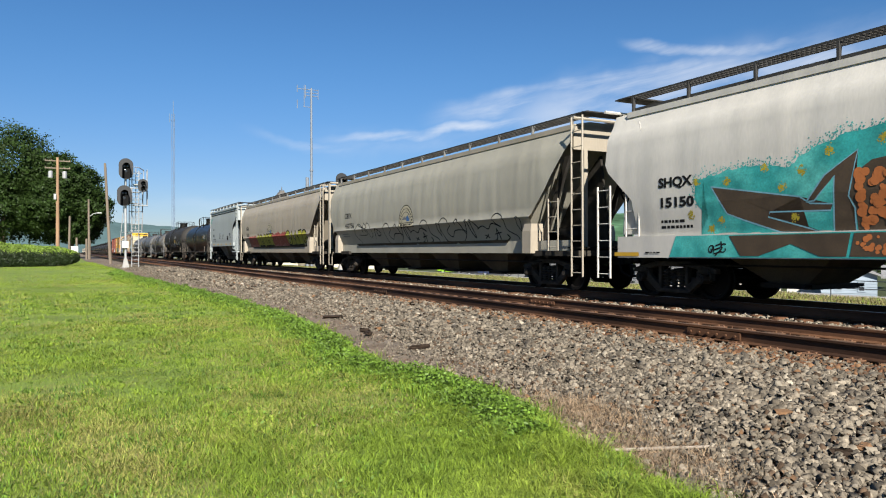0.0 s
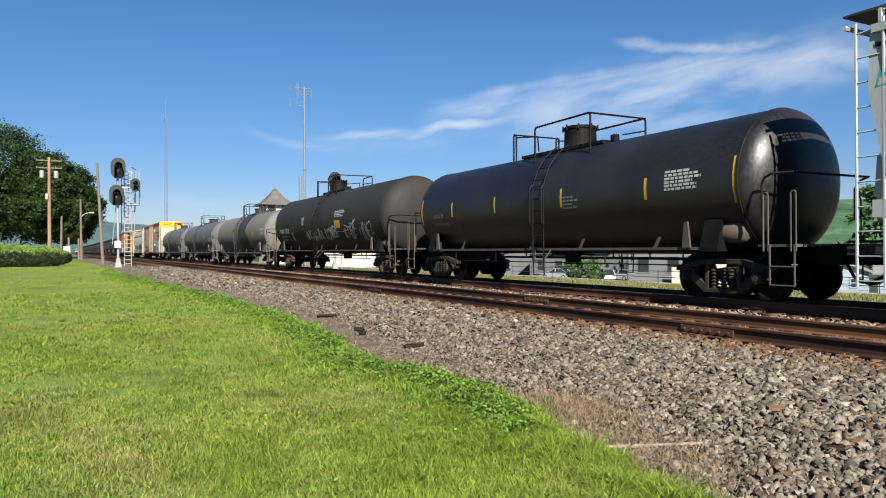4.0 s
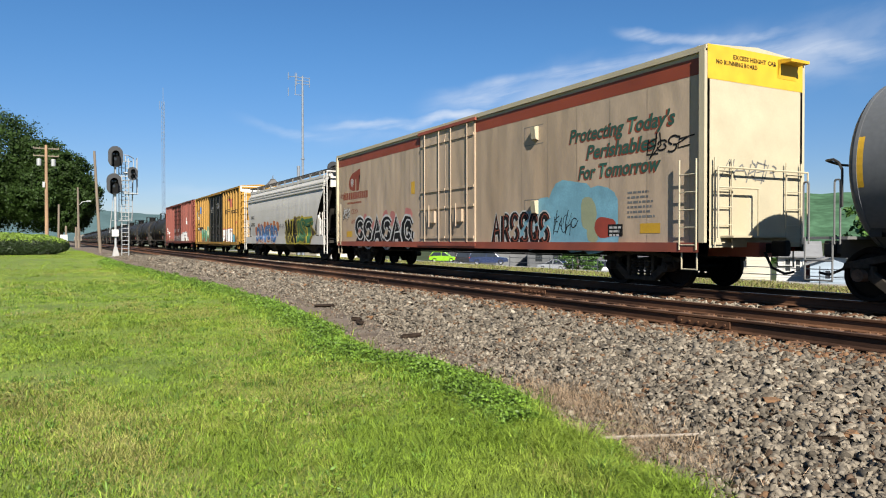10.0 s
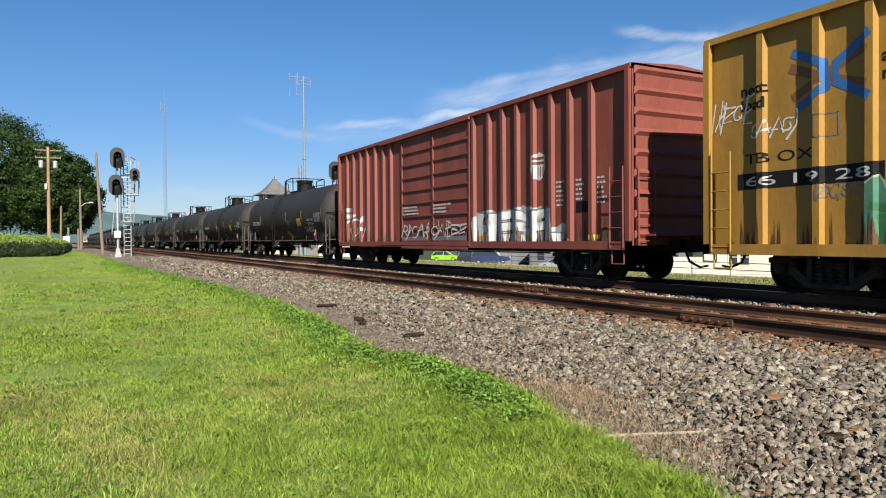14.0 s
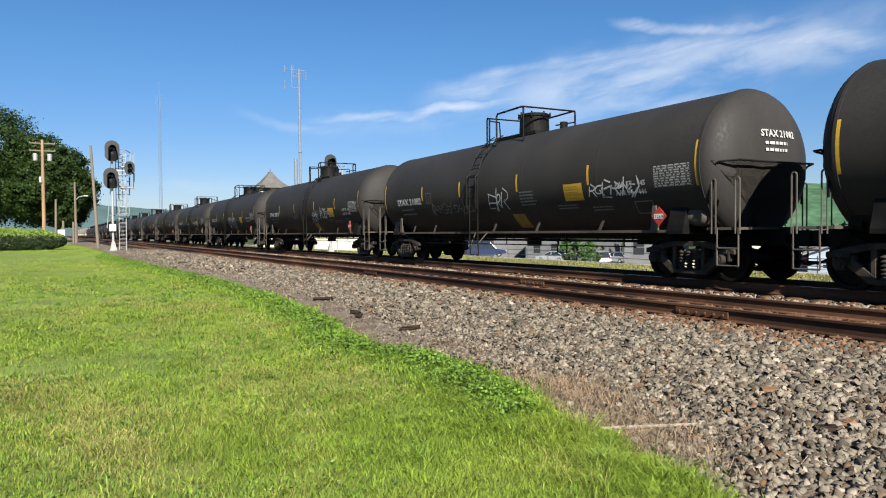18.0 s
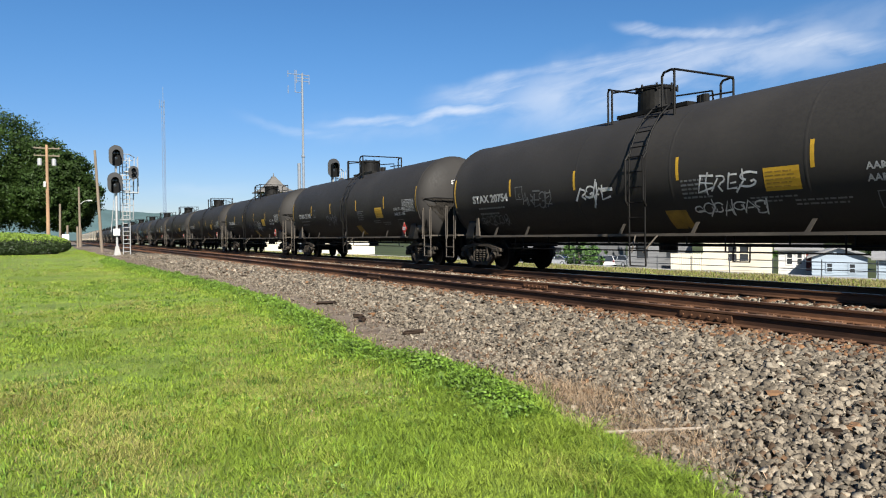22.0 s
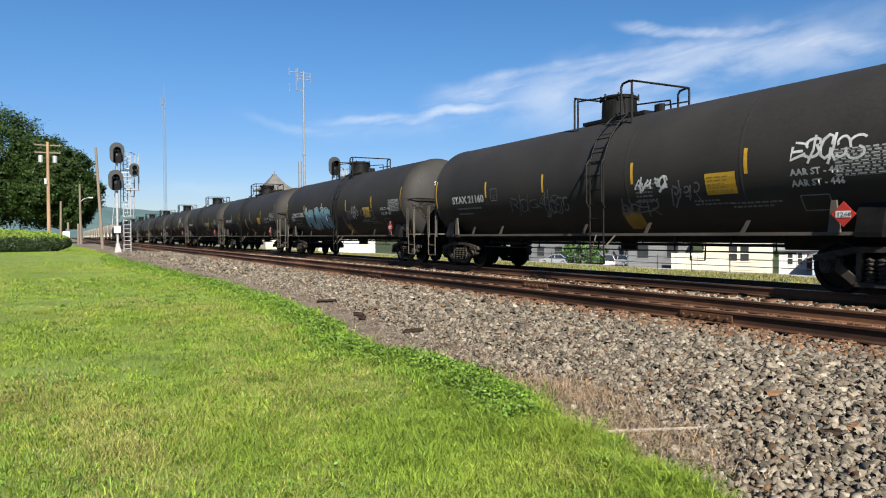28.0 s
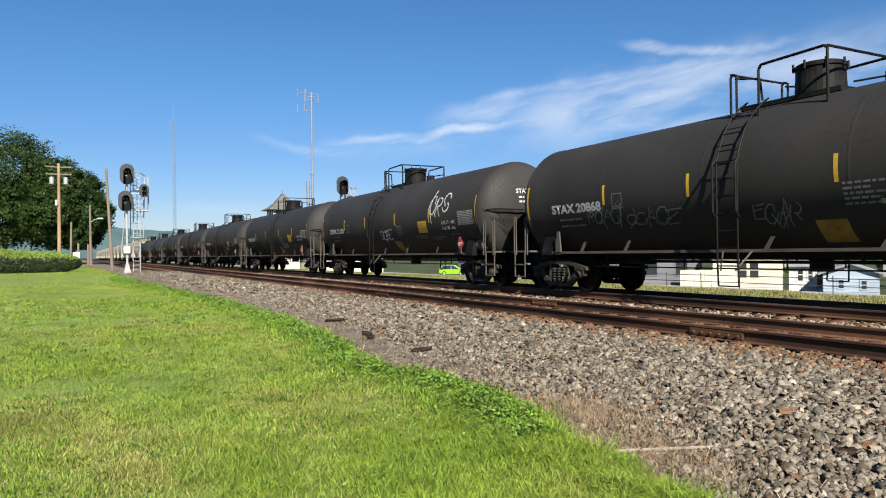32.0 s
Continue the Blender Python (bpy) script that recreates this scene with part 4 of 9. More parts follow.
def ladder(car, x, y, z0, z1, wide=0.42, mat="black_steel", step=0.38, axis="x", post=0.022, name="ladder"):
    """Two posts and rungs on the near side (axis x) or across an end (axis y)."""
    bm = bmesh.new()

    def p(u, z):
        return (x + u, y, z) if axis == "x" else (x, y + u, z)
    for u in (-wide / 2, wide / 2):
        rod(bm, p(u, z0), p(u, z1), post, 6)
    z = z0 + 0.1
    while z < z1 - 0.05:
        rod(bm, p(-wide / 2, z), p(wide / 2, z), 0.014, 6)
        z += step
    return part(name, bm, mat, car)


# ---- marks on curved and flat sides ----
class Side:
    """A surface that takes paint: fn maps (x, z) to a point; paint is cut along the edges of its ribs first."""

    def __init__(self, fn, cuts=(), levels=()):
        self.fn, self.cuts, self.levels = fn, cuts, levels

    def __call__(self, x, z):
        return self.fn(x, z)


def flat_side(y):
    return Side(lambda x, z: Vector((x, y, z)))


def ribbed_side(wide, depth, ribs):
    """Paint follows the sheet and climbs over each outside post."""
    def fn(x, z):
        d = min([abs(x - r) for r in ribs] or [9.0])
        k = min(max((0.105 - d) / 0.036, 0), 1)
        return Vector((x, -(wide - depth) - 0.003 - depth * k, z))
    return Side(fn, [r + o for r in ribs for o in (-0.105, -0.069, 0.069, 0.105)])


def lifted(surf, d):
    """The same side, a coat of paint higher; d of 0.004 is a coat one millimetre thick."""
    return Side(lambda x, z: surf(x, z) + Vector((0, -0.25 * d, 0)), surf.cuts, surf.levels)


def decal(car, bm, surf, mat, name="marking", label=""):
    """Maps a flat (x, z) outline on to a side."""
    if isinstance(surf, Side) and (surf.cuts or surf.levels):
        xs, zs = [v.co.x for v in bm.verts], [v.co.z for v in bm.verts]
        for k, axis, ends in [(c, (1, 0, 0), xs) for c in surf.cuts] + [(c, (0, 0, 1), zs) for c in surf.levels]:
            if min(ends) < k < max(ends):
                bmesh.ops.bisect_plane(bm, geom=bm.verts[:] + bm.edges[:] + bm.faces[:], plane_co=(k * axis[0], 0, k * axis[2]), plane_no=axis)
    for v in bm.verts:
        v.co = surf(v.co.x, v.co.z) + Vector((0, v.co.y, 0))
    return part(name, bm, mat, car, label)


def outline(pts, bm=None):
    """A filled (x, z) outline, concave or not."""
    bm = bm or bmesh.new()
    f = bm.faces.new([bm.verts.new((x, 0, z)) for x, z in pts])
    bmesh.ops.triangulate(bm, faces=[f])
    return bm


def ragged(pts, rng, step=0.16, rough=0.05):
    """An outline with more, wobbling points along it."""
    out = []
    for (x0, z0), (x1, z1) in zip(pts, pts[1:] + pts[:1]):
        n = max(1, round(math.hypot(x1 - x0, z1 - z0) / step))
        out += [(x0 + (x1 - x0) * k / n + rng.uniform(-rough, rough), z0 + (z1 - z0) * k / n + rng.uniform(-rough, rough)) for k in range(n)]
    return out


def quad(bm, x0, x1, z0, z1, n=1, mi=0):
    rows = [[bm.verts.new((x, 0, z0 + (z1 - z0) * k / n)) for x in (x0, x1)] for k in range(n + 1)]
    for a, b in zip(rows, rows[1:]):
        bm.faces.new((a[0], a[1], b[1], b[0])).material_index = mi
    return bm


def panel(car, surf, x0, x1, z0, z1, mat, name="marking", n=6, label=""):
    return decal(car, quad(bmesh.new(), x0, x1, z0, z1, n), surf, mat, name, label)


def words(car, surf, text, x, z, size, mat, width=None, name="lettering", slant=0.0, thick=0.0, tall=1.0, wobble=0.0):
    cu = bpy.data.curves.new("letters", "FONT")
    cu.body, cu.size, cu.resolution_u = text, size, 1 if size < 0.25 else 3
    cu.shear, cu.offset = slant, thick
    tmp = bpy.data.objects.new("letters", cu)
    me = bpy.data.meshes.new_from_object(tmp)
    bpy.data.objects.remove(tmp)
    bm = bmesh.new()
    bm.from_mesh(me)
    bpy.data.meshes.remove(me)
    xs = [v.co.x for v in bm.verts]
    k = width / max(max(xs) - min(xs), 1e-3) if width else 1
    for v in bm.verts:
        u, w = x + v.co.x * k, v.co.y * tall
        v.co = (u + wobble * 0.5 * math.sin(5.1 * w / max(size, 0.1) + 3 * u), 0, z + w * (1 + wobble * math.sin(4.3 * u)) + wobble * size * math.sin(2.9 * u + 1))
    return decal(car, bm, surf, mat, name)


def fine_print(car, surf, x, z, w, rows, mat, rng, h=0.035, gap=0.03, name="small_lettering"):
    """Lines of writing too small to read, as bars."""
    bm = bmesh.new()
    for r in range(rows):
        zz, xx = z - r * (h + gap), x
        end = x + w * rng.uniform(0.6, 1.0)
        while xx < end:
            k = rng.uniform(0.05, 0.16)
            quad(bm, xx, min(xx + k, end), zz, zz + h)
            xx += k + 0.03
    return decal(car, bm, surf, mat, name)


def stroke(bm, pts, w):
    """A ribbon through (x, z) points."""
    prev = None
    for i, (x, z) in enumerate(pts):
        a = pts[max(i - 1, 0)]
        b = pts[min(i + 1, len(pts) - 1)]
        dx, dz = b[0] - a[0], b[1] - a[1]
        d = math.hypot(dx, dz) or 1
        nx, nz = -dz / d * w / 2, dx / d * w / 2
        cur = (bm.verts.new((x + nx, 0, z + nz)), bm.verts.new((x - nx, 0, z - nz)))
        if prev:
            bm.faces.new((prev[0], prev[1], cur[1], cur[0]))
        prev = cur
    return bm


def scribble(car, surf, x0, x1, z0, z1, mat, rng, w=0.035, name="graffiti_tag", loops=5):
    """A hand-sprayed tag: leaning letters run together, with a tail under them."""
    bm = bmesh.new()
    n = loops
    dx = (x1 - x0) / n
    zc, hz = (z0 + z1) / 2, (z1 - z0) / 2
    lines = []
    for k in range(n):
        wild = random.Random(rng.randint(0, 9999))
        lines += [[(x + wild.uniform(-0.22, 0.22) * dx, z + wild.uniform(-0.3, 0.3) * hz) if q in (0, len(pts) - 1) else (x, z) for q, (x, z) in enumerate(pts)] for pts in strokes_of(x0 + (k + 0.5) * dx, zc + rng.uniform(-0.18, 0.18) * hz, dx * rng.uniform(0.42, 0.7), hz * rng.uniform(0.5, 1.1), wild)]
    for _ in range(max(1, n // 2)):
        x, d = rng.uniform(x0, x1), rng.uniform(-0.5, 0.9) * dx
        lines.append([(x, z0 - hz * rng.uniform(0, 0.4)), (x + d, zc), (x + d * 0.6, z1 + hz * rng.uniform(0, 0.4))])
    for k, pts in enumerate(lines):
        m = len(bm.verts)
        stroke(bm, [(x + 0.25 * (z - zc), z) for x, z in pts], w * rng.uniform(0.7, 1.1))
        bm.verts.ensure_lookup_table()
        for v in bm.verts[m:]:
            v.co.y -= 0.0001 * k
    return decal(car, bm, surf, mat, name)


def overspray(car, surf, pts, rng, mat, n=900, spread=0.06, name="overspray"):
    """The soft edge of sprayed paint: fine specks that thin out away from an outline."""
    bm = bmesh.new()
    ends = list(zip(pts, pts[1:] + pts[:1]))
    lengths = [math.hypot(b[0] - a[0], b[1] - a[1]) for a, b in ends]
    for k in range(n):
        (ax, az), (bx, bz) = rng.choices(ends, lengths)[0]
        u = rng.random()
        x, z = ax + (bx - ax) * u + rng.gauss(0, spread), az + (bz - az) * u + rng.gauss(0, spread)
        r = rng.uniform(0.006, 0.020)
        y = -0.0006 * rng.random()
        bm.faces.new([bm.verts.new((x + p * r, y, z + q * r)) for p, q in ((-1, 0), (0.2, -1), (1, 0.1), (-0.1, 1))])
    return tagged(decal(car, bm, surf, mat, name), kind="stuff")


def dirt_runs(car, surf, x0, x1, z, tall, n, mat, rng):
    """Rusty dirt drawn up and down the foot of a side: narrow ragged runs."""
    bm = bmesh.new()
    for k in range(n):
        x, h, w = rng.uniform(x0, x1), tall * rng.random() ** 2.2 + 0.05, rng.uniform(0.012, 0.05)
        y = -0.0008 * rng.random()
        bm.faces.new([bm.verts.new((x + a, y, z + b)) for a, b in ((-w, 0.0), (w, 0.0), (w * 0.5, h * 0.6), (w * rng.uniform(-0.4, 0.4), h))])
    return tagged(decal(car, bm, surf, mat, "dirt_runs"), kind="stuff")


def blob(bm, cx, cz, rx, rz, rng, n=18, rough=0.18, mi=0, square=0.55):
    lift = -0.00007 * (len(bm.verts) // (n + 1))      # overlapping shapes must not share a plane
    c = bm.verts.new((cx, lift, cz))
    ring = []
    ph = [rng.uniform(0, 6.28) for _ in range(3)]
    for i in range(n):
        a = 2 * math.pi * i / n
        k = 1 + rough * (math.sin(2 * a + ph[0]) * 0.5 + math.sin(3 * a + ph[1]) * 0.35 + math.sin(5 * a + ph[2]) * 0.25)
        ca, sa = math.cos(a), math.sin(a)
        ca, sa = math.copysign(abs(ca) ** square, ca), math.copysign(abs(sa) ** square, sa)
        ring.append(bm.verts.new((cx + rx * k * ca, lift, cz + rz * k * sa)))
    for i in range(n):
        bm.faces.new((c, ring[i], ring[(i + 1) % n])).material_index = mi


def strokes_of(cx, cz, rx, rz, r):
    """Stems, bars and bowls of one wild letter."""
    out = []
    a = r.uniform(-0.25, 0.25)
    kind = r.randint(0, 4)
    x0, x1 = cx - rx, cx + rx
    z0, z1 = cz - rz, cz + rz

    def arc(ax, az, bx, bz, u0, u1):
        return [(ax + bx * math.cos(u0 + (u1 - u0) * i / 8), az + bz * math.sin(u0 + (u1 - u0) * i / 8)) for i in range(9)]
    if kind == 0:
        out = [[(x0 + rx * 0.2, z0), (x0 + rx * (0.3 + a), z1)], arc(cx, cz + rz * 0.45, rx * 0.8, rz * 0.5, 1.8, -1.8), [(cx, cz), (x1, z0)]]
    elif kind == 1:
        out = [[(x0, z0), (cx + rx * a, z1), (x1, z0)], [(x0 + rx * 0.4, cz - rz * 0.2), (x1 - rx * 0.4, cz - rz * 0.1)]]
    elif kind == 2:
        out = [arc(cx, cz + rz * 0.45, rx * 0.8, rz * 0.5, 0.3, 4.2), arc(cx, cz - rz * 0.45, rx * 0.8, rz * 0.5, 1.2, -2.8)]
    elif kind == 3:
        out = [[(x0 + rx * 0.2, z1), (x0 + rx * (0.2 + a), z0), (x1, z0 + rz * 0.2)], [(x0 + rx * 0.2, cz), (x1 - rx * 0.3, cz + rz * 0.2)], [(x0 + rx * 0.1, z1 - rz * 0.1), (x1, z1)]]
    else:
        out = [arc(cx, cz, rx * 0.85, rz * 0.9, 0.4 + a, 6.4 + a), [(cx + rx * 0.2, cz - rz * 0.2), (x1, z0)]]
    return out


def piece(car, surf, x0, x1, z0, z1, mats, rng, letters=5, name="graffiti", weight=0.42):
    """A painted graffiti piece: a cloud behind, then outlined letters with highlights. mats: cloud, outline, fill, accent."""
    cloud, outline, fill, accent = mats
    dx = (x1 - x0) / letters
    zc, hz = (z0 + z1) / 2, (z1 - z0) / 2
    if cloud:
        bm = bmesh.new()
        for k in range(letters * 2):
            blob(bm, x0 + (k + 0.5) * dx / 2, zc + rng.uniform(-0.12, 0.12) * hz, dx * 0.62, hz * rng.uniform(0.85, 1.08), rng, square=0.7)
        decal(car, bm, surf, cloud, name)
    w = min(dx, 2 * hz) * weight
    layers = [bmesh.new() for _ in range(3)]
    for k in range(letters):
        r = random.Random(rng.randint(0, 9999))
        for i, pts in enumerate(strokes_of(x0 + (k + 0.5) * dx, zc + rng.uniform(-0.06, 0.06) * hz, dx * 0.42, hz * 0.72, r)):
            shine = [(x + w * 0.12, z + w * 0.10) for x, z in pts]
            for bm, line, width, lift in zip(layers, (pts, pts, shine), (w, w * 0.72, w * 0.10), (0.0, 0.0005, 0.0008)):
                n = len(bm.verts)
                stroke(bm, line, width)
                bm.verts.ensure_lookup_table()
                for v in bm.verts[n:]:       # each letter lies over the one before
                    v.co.y -= 0.001 + 0.0010 * k + lift + 0.0001 * i
    for bm, mat in zip(layers, (outline, fill, accent)):
        decal(car, bm, surf, mat, name)


# ---- tank cars ----
def tank_car(label, s, R=1.58, zc=2.42, half=7.70, length=18.2, shell="black_tank", steel="black_steel", trim="dusty_steel", head=None, shield=False,
             dome_x=0.03, rails=(-1.40, 0.80), ladder_x=-0.78, arch=-0.62, truck_tone="truck_steel", cap="truck_steel", house=0.44, bottle="dusty_steel", marks=True, tc=6.96, seams=True, depth=0.62, dome_h=0.64, sill=1.01, strips=(-4.48, -1.87, 1.33, 4.34)):
    car = thing("tank_car", label, "tank car", "freight train cars")
    stations = [(-half, R), (half, R)] if not seams else sum([[(x - 0.05, R), (x - 0.03, R), (x - 0.02, R + 0.002), (x + 0.02, R + 0.002), (x + 0.03, R), (x + 0.05, R)] for x in (-half * 0.6, -half * 0.2, half * 0.2, half * 0.6)], [(-half, R)]) + [(half, R)]
    bm = lathe_x(stations, 0, zc, 72)
    part("shell", bm, shell, car, smooth=True)
    for sgn in (-1, 1):
        pr = [(sgn * (half + depth * math.cos(a)), R * math.sin(a) ** 0.9) for a in (0, 0.2, 0.45, 0.75, 1.0, 1.2, 1.35, 1.46, 1.5708)]
        part("tank_head", lathe_x(pr, 0, zc, 72), head or shell, car, smooth=True)
        # seam ring where the head meets the shell
        part("head_seam", lathe_x([(sgn * half - 0.03, R - 0.005), (sgn * half - 0.03, R + 0.012), (sgn * half + 0.03, R + 0.012), (sgn * half + 0.03, R - 0.005)], 0, zc, 72), head or shell, car, smooth=False)
        if shield:
            # tapering lower head shield
            bm = bmesh.new()
            rows = []
            for i, (z, w) in enumerate(((zc + 0.02, 1.50), (zc - 0.3, 1.24), (zc - 0.7, 0.86), (zc - 1.1, 0.50), (zc - 1.5, 0.28))):
                row = []
                for k in range(9):
                    y = w * (k / 4 - 1)
                    rr = min(math.hypot(y, z - zc) / R, 0.98)
                    x = half + depth * math.sqrt(1 - rr * rr) + 0.035
                    if z < zc - 1.2:
                        x = max(x, half + 0.5)
                    row.append(bm.verts.new((sgn * x, y, z)))
                rows.append(row)
            for a, b in zip(rows, rows[1:]):
                for k in range(8):
                    bm.faces.new((a[k], a[k + 1], b[k + 1], b[k]))
            bmesh.ops.solidify(bm, geom=bm.faces[:], thickness=0.02)
            part("head_shield", bm, "dusty_tank", car)
        # stub sill, bolster saddle, coupler, truck
        part("stub_sill", prism([(-0.22, 0.72), (0.22, 0.72), (0.22, 1.10), (-0.22, 1.10)], sgn * 4.6, sgn * (length / 2 - 0.45)), steel, car)
        part("bolster_saddle", prism([(-1.45, 0.98), (1.45, 0.98), (1.45, 1.06), (1.25, 1.75), (1.12, 1.42), (0.6, 1.15), (-0.6, 1.15), (-1.12, 1.42), (-1.25, 1.75), (-1.45, 1.06)], sgn * tc - 0.22, sgn * tc + 0.22), steel, car)
        coupler(car, sgn * (length / 2 - 0.42), sgn, steel)
        truck(car, sgn * tc, truck_tone, cap)
        # end platform, grab posts and steps, both sides
        xe = sgn * (length / 2 - 0.57)
        part("end_platform", bbox(min(xe, xe - sgn * 0.75), max(xe, xe - sgn * 0.75), -1.42, 1.42, 1.06, 1.11), trim, car)
        for sy in (-1, 1):
            y = sy * 1.43
            for xp in (xe - sgn * 0.02, xe - sgn * 0.58):
                part("grab_post", pipe([(xp - 0.05, y, 0.98), (xp - 0.05, y, 2.02), (xp - 0.03, y, 2.06), (xp + 0.03, y, 2.06), (xp + 0.05, y, 2.02), (xp + 0.05, y, 0.98)], 0.017), trim, car)
            part("grab_rail", pipe([(xe - sgn * 0.66, y, 1.60), (xe - sgn * 0.66, y, 2.22), (xe - sgn * 0.60, y, 2.34), (xe - sgn * 0.48, y * 0.97, 2.41), (xe - sgn * 0.2, y * 0.8, 2.43)], 0.022), steel, car)
            bm = pipe([(xe, y, 1.1), (xe, y, 0.36), (xe - sgn * 0.5, y, 0.36), (xe - sgn * 0.5, y, 1.1)], 0.018)
            pipe([(xe, y, 0.70), (xe - sgn * 0.5, y, 0.70)], 0.02, bm=bm)
            part("sill_step", bm, trim, car)
        part("end_rail", pipe([(xe - sgn * 0.2, -1.144, 2.43), (xe - sgn * 0.05, -0.5, 2.40), (xe - sgn * 0.05, 0.5, 2.40), (xe - sgn * 0.2, 1.144, 2.43)], 0.024), steel, car)
    # side sill line with brackets, both sides
    for sy in (-1, 1):
        part("side_sill", bbox(-tc + 0.2, tc - 0.2, sy * 1.40 - 0.03, sy * 1.40 + 0.03, sill, sill + 0.06), trim, car)
        for x in (-5.6, -4.0, -0.2, 1.95, 4.5):
            bm = prism([(x - 0.05, sill + 0.04), (x + 0.05, sill + 0.04), (x + 0.20, sill + 0.29), (x + 0.12, sill + 0.29)], sy * 1.36 - 0.01, sy * 1.36 + 0.01, axis="y")
            part("sill_bracket", bm, trim, car)
    # jacking pads on the near and far side of each bolster
    for sgn in (-1, 1):
        for sy in (-1, 1):
            xb = sgn * tc - sgn * 0.55
            bm = prism([(xb - 0.11, 1.06), (xb + 0.11, 1.06), (xb + 0.04, 1.60), (xb - 0.05, 1.60)], sy * 1.46 - 0.02, sy * 1.46 + 0.02, axis="y")
            part("bolster_web", bm, trim, car)
    # belly: outlet valve, skids, brake rods
    bm = rod(bmesh.new(), (0, 0, 0.62), (0, 0, 1.05), 0.22, 14)
    box(bm, -0.55, 0.55, -0.3, 0.3, 0.86, 0.96)
    part("bottom_outlet", bm, steel, car)
    bm = bmesh.new()
    for y in (-0.75, 0.6):
        pipe([(-5.6, y, 0.80), (5.6, y, 0.80)], 0.024, bm=bm)
    for x in np.arange(-5, 5.1, 1.25):
        pipe([(x, -0.75, 0.80), (x, -0.75, 1.12)], 0.02, bm=bm)
    part("brake_pipe", bm, steel, car)
    bm = pipe([(-5.4, -1.02, 0.68), (5.4, -1.02, 0.68)], 0.018)
    for x in np.arange(-5, 5.1, 2.5):
        pipe([(x, -1.02, 0.68), (x, -1.02, 1.02)], 0.018, bm=bm)
    part("uncoupling_rod", bm, steel, car)
    # air reservoir near the front truck
    part("air_reservoir", lathe_x([(tc - 0.35, 0), (tc - 0.33, 0.14), (tc - 0.25, 0.22), (tc + 0.55, 0.22), (tc + 0.63, 0.14), (tc + 0.65, 0)], -1.08, 1.36, 16), bottle, car, smooth=True)
    bm = rod(bmesh.new(), (-tc - 0.7, -0.95, 1.25), (-tc - 0.1, -0.95, 1.25), 0.15, 12)
    box(bm, -tc - 0.75, -tc - 0.55, -1.1, -0.8, 1.1, 1.5)
    part("brake_cylinder", bm, steel, car)
    # top: walkway, manway house, handrails
    zt = zc + R
    part("top_platform", bbox(rails[0] - 0.02, rails[1] - 0.05, -0.5, 0.5, zt - 0.06, zt + 0.03), steel, car)
    bm = lathe_x([(0, 0), (0, house), (0.02, house + 0.02), (dome_h - 0.14, house), (dome_h - 0.12, house + 0.03), (dome_h - 0.06, house + 0.03), (dome_h - 0.03, house - 0.02), (dome_h, 0)], 0, 0, 28)
    for v in bm.verts:
        v.co = (dome_x + v.co.z, v.co.y, zt + 0.02 + v.co.x)
    bmesh.ops.recalc_face_normals(bm, faces=bm.faces[:])
    h = part("manway_house", bm, steel, car)
    for a in range(8):
        p = (dome_x + (house + 0.04) * math.cos(a * 0.785), (house + 0.04) * math.sin(a * 0.785))
        part("eye_bolt", rod(bmesh.new(), (*p, zt + dome_h - 0.14), (*p, zt + dome_h + 0.02), 0.025, 6), steel, h)
    part("relief_valve", rod(bmesh.new(), (dome_x + 1.3, 0.1, zt), (dome_x + 1.3, 0.1, zt + 0.22), 0.12, 10), steel, car)
    part("vent_cap", rod(bmesh.new(), (dome_x + 1.65, -0.2, zt - 0.05), (dome_x + 1.65, -0.2, zt + 0.16), 0.09, 10), steel, car)
    xa, xb = rails
    xm, top = arch, zt + 0.68
    for sy in (-1, 1):
        y = sy * 0.80
        part("handrail", pipe([(xa, y, zt - 0.20), (xa, y, zt + 0.60), (xa + 0.04, y, zt + 0.66), (xa + 0.14, y, zt + 0.62), (xa + 0.14, y, zt - 0.20)], 0.026), steel, car)
        y = sy * 0.95
        part("handrail", pipe([(xm, y, zt - 0.35), (xm, y, top - 0.1), (xm + 0.06, y, top - 0.02), (xb - 0.06, y, top + 0.01), (xb, y, top - 0.04), (xb, y, zt - 0.35)], 0.028), steel, car)
        part("handrail", pipe([(xa + 0.1, sy * 0.78, zt + 0.56), (xm - 0.1, sy * 0.78, zt + 0.44), (xm - 0.05, sy * 0.78, zt)], 0.022), steel, car)
    part("handrail", pipe([(xa, -0.8, zt + 0.66), (xa, 0.8, zt + 0.66)], 0.024), steel, car)
    part("handrail", pipe([(xb, -0.95, top), (xb, 0.95, top)], 0.026), steel, car)
    part("handrail", pipe([(xb, 0.95, zt + 0.35), (xb - 0.5, 0.6, zt + 0.30)], 0.022), steel, car)
    # side ladders that bend over the shell
    for sy in (-1, 1):
        bm = bmesh.new()
        wide = 0.48
        path = [(sy * (R + 0.10), 0.36), (sy * (R + 0.12), 0.75), (sy * (R + 0.12), zc + 0.35)]
        for a in (0.28, 0.5, 0.75, 0.95, 1.1):
            path.append((sy * (R + 0.12) * math.cos(a), zc + 0.1 + (R + 0.10) * math.sin(a)))
        for u in (-wide / 2, wide / 2):
            pipe([(ladder_x + u, y, z) for y, z in path], 0.02, bm=bm)
        for (y0, z0), (y1, z1) in zip(path, path[1:]):
            n = max(1, round(math.hypot(y1 - y0, z1 - z0) / 0.34))
            for k in range(n):
                y, z = y0 + (y1 - y0) * k / n, z0 + (z1 - z0) * k / n
                rod(bm, (ladder_x - wide / 2, y, z), (ladder_x + wide / 2, y, z), 0.015, 6)
        lad = part("side_ladder", bm, steel, car)
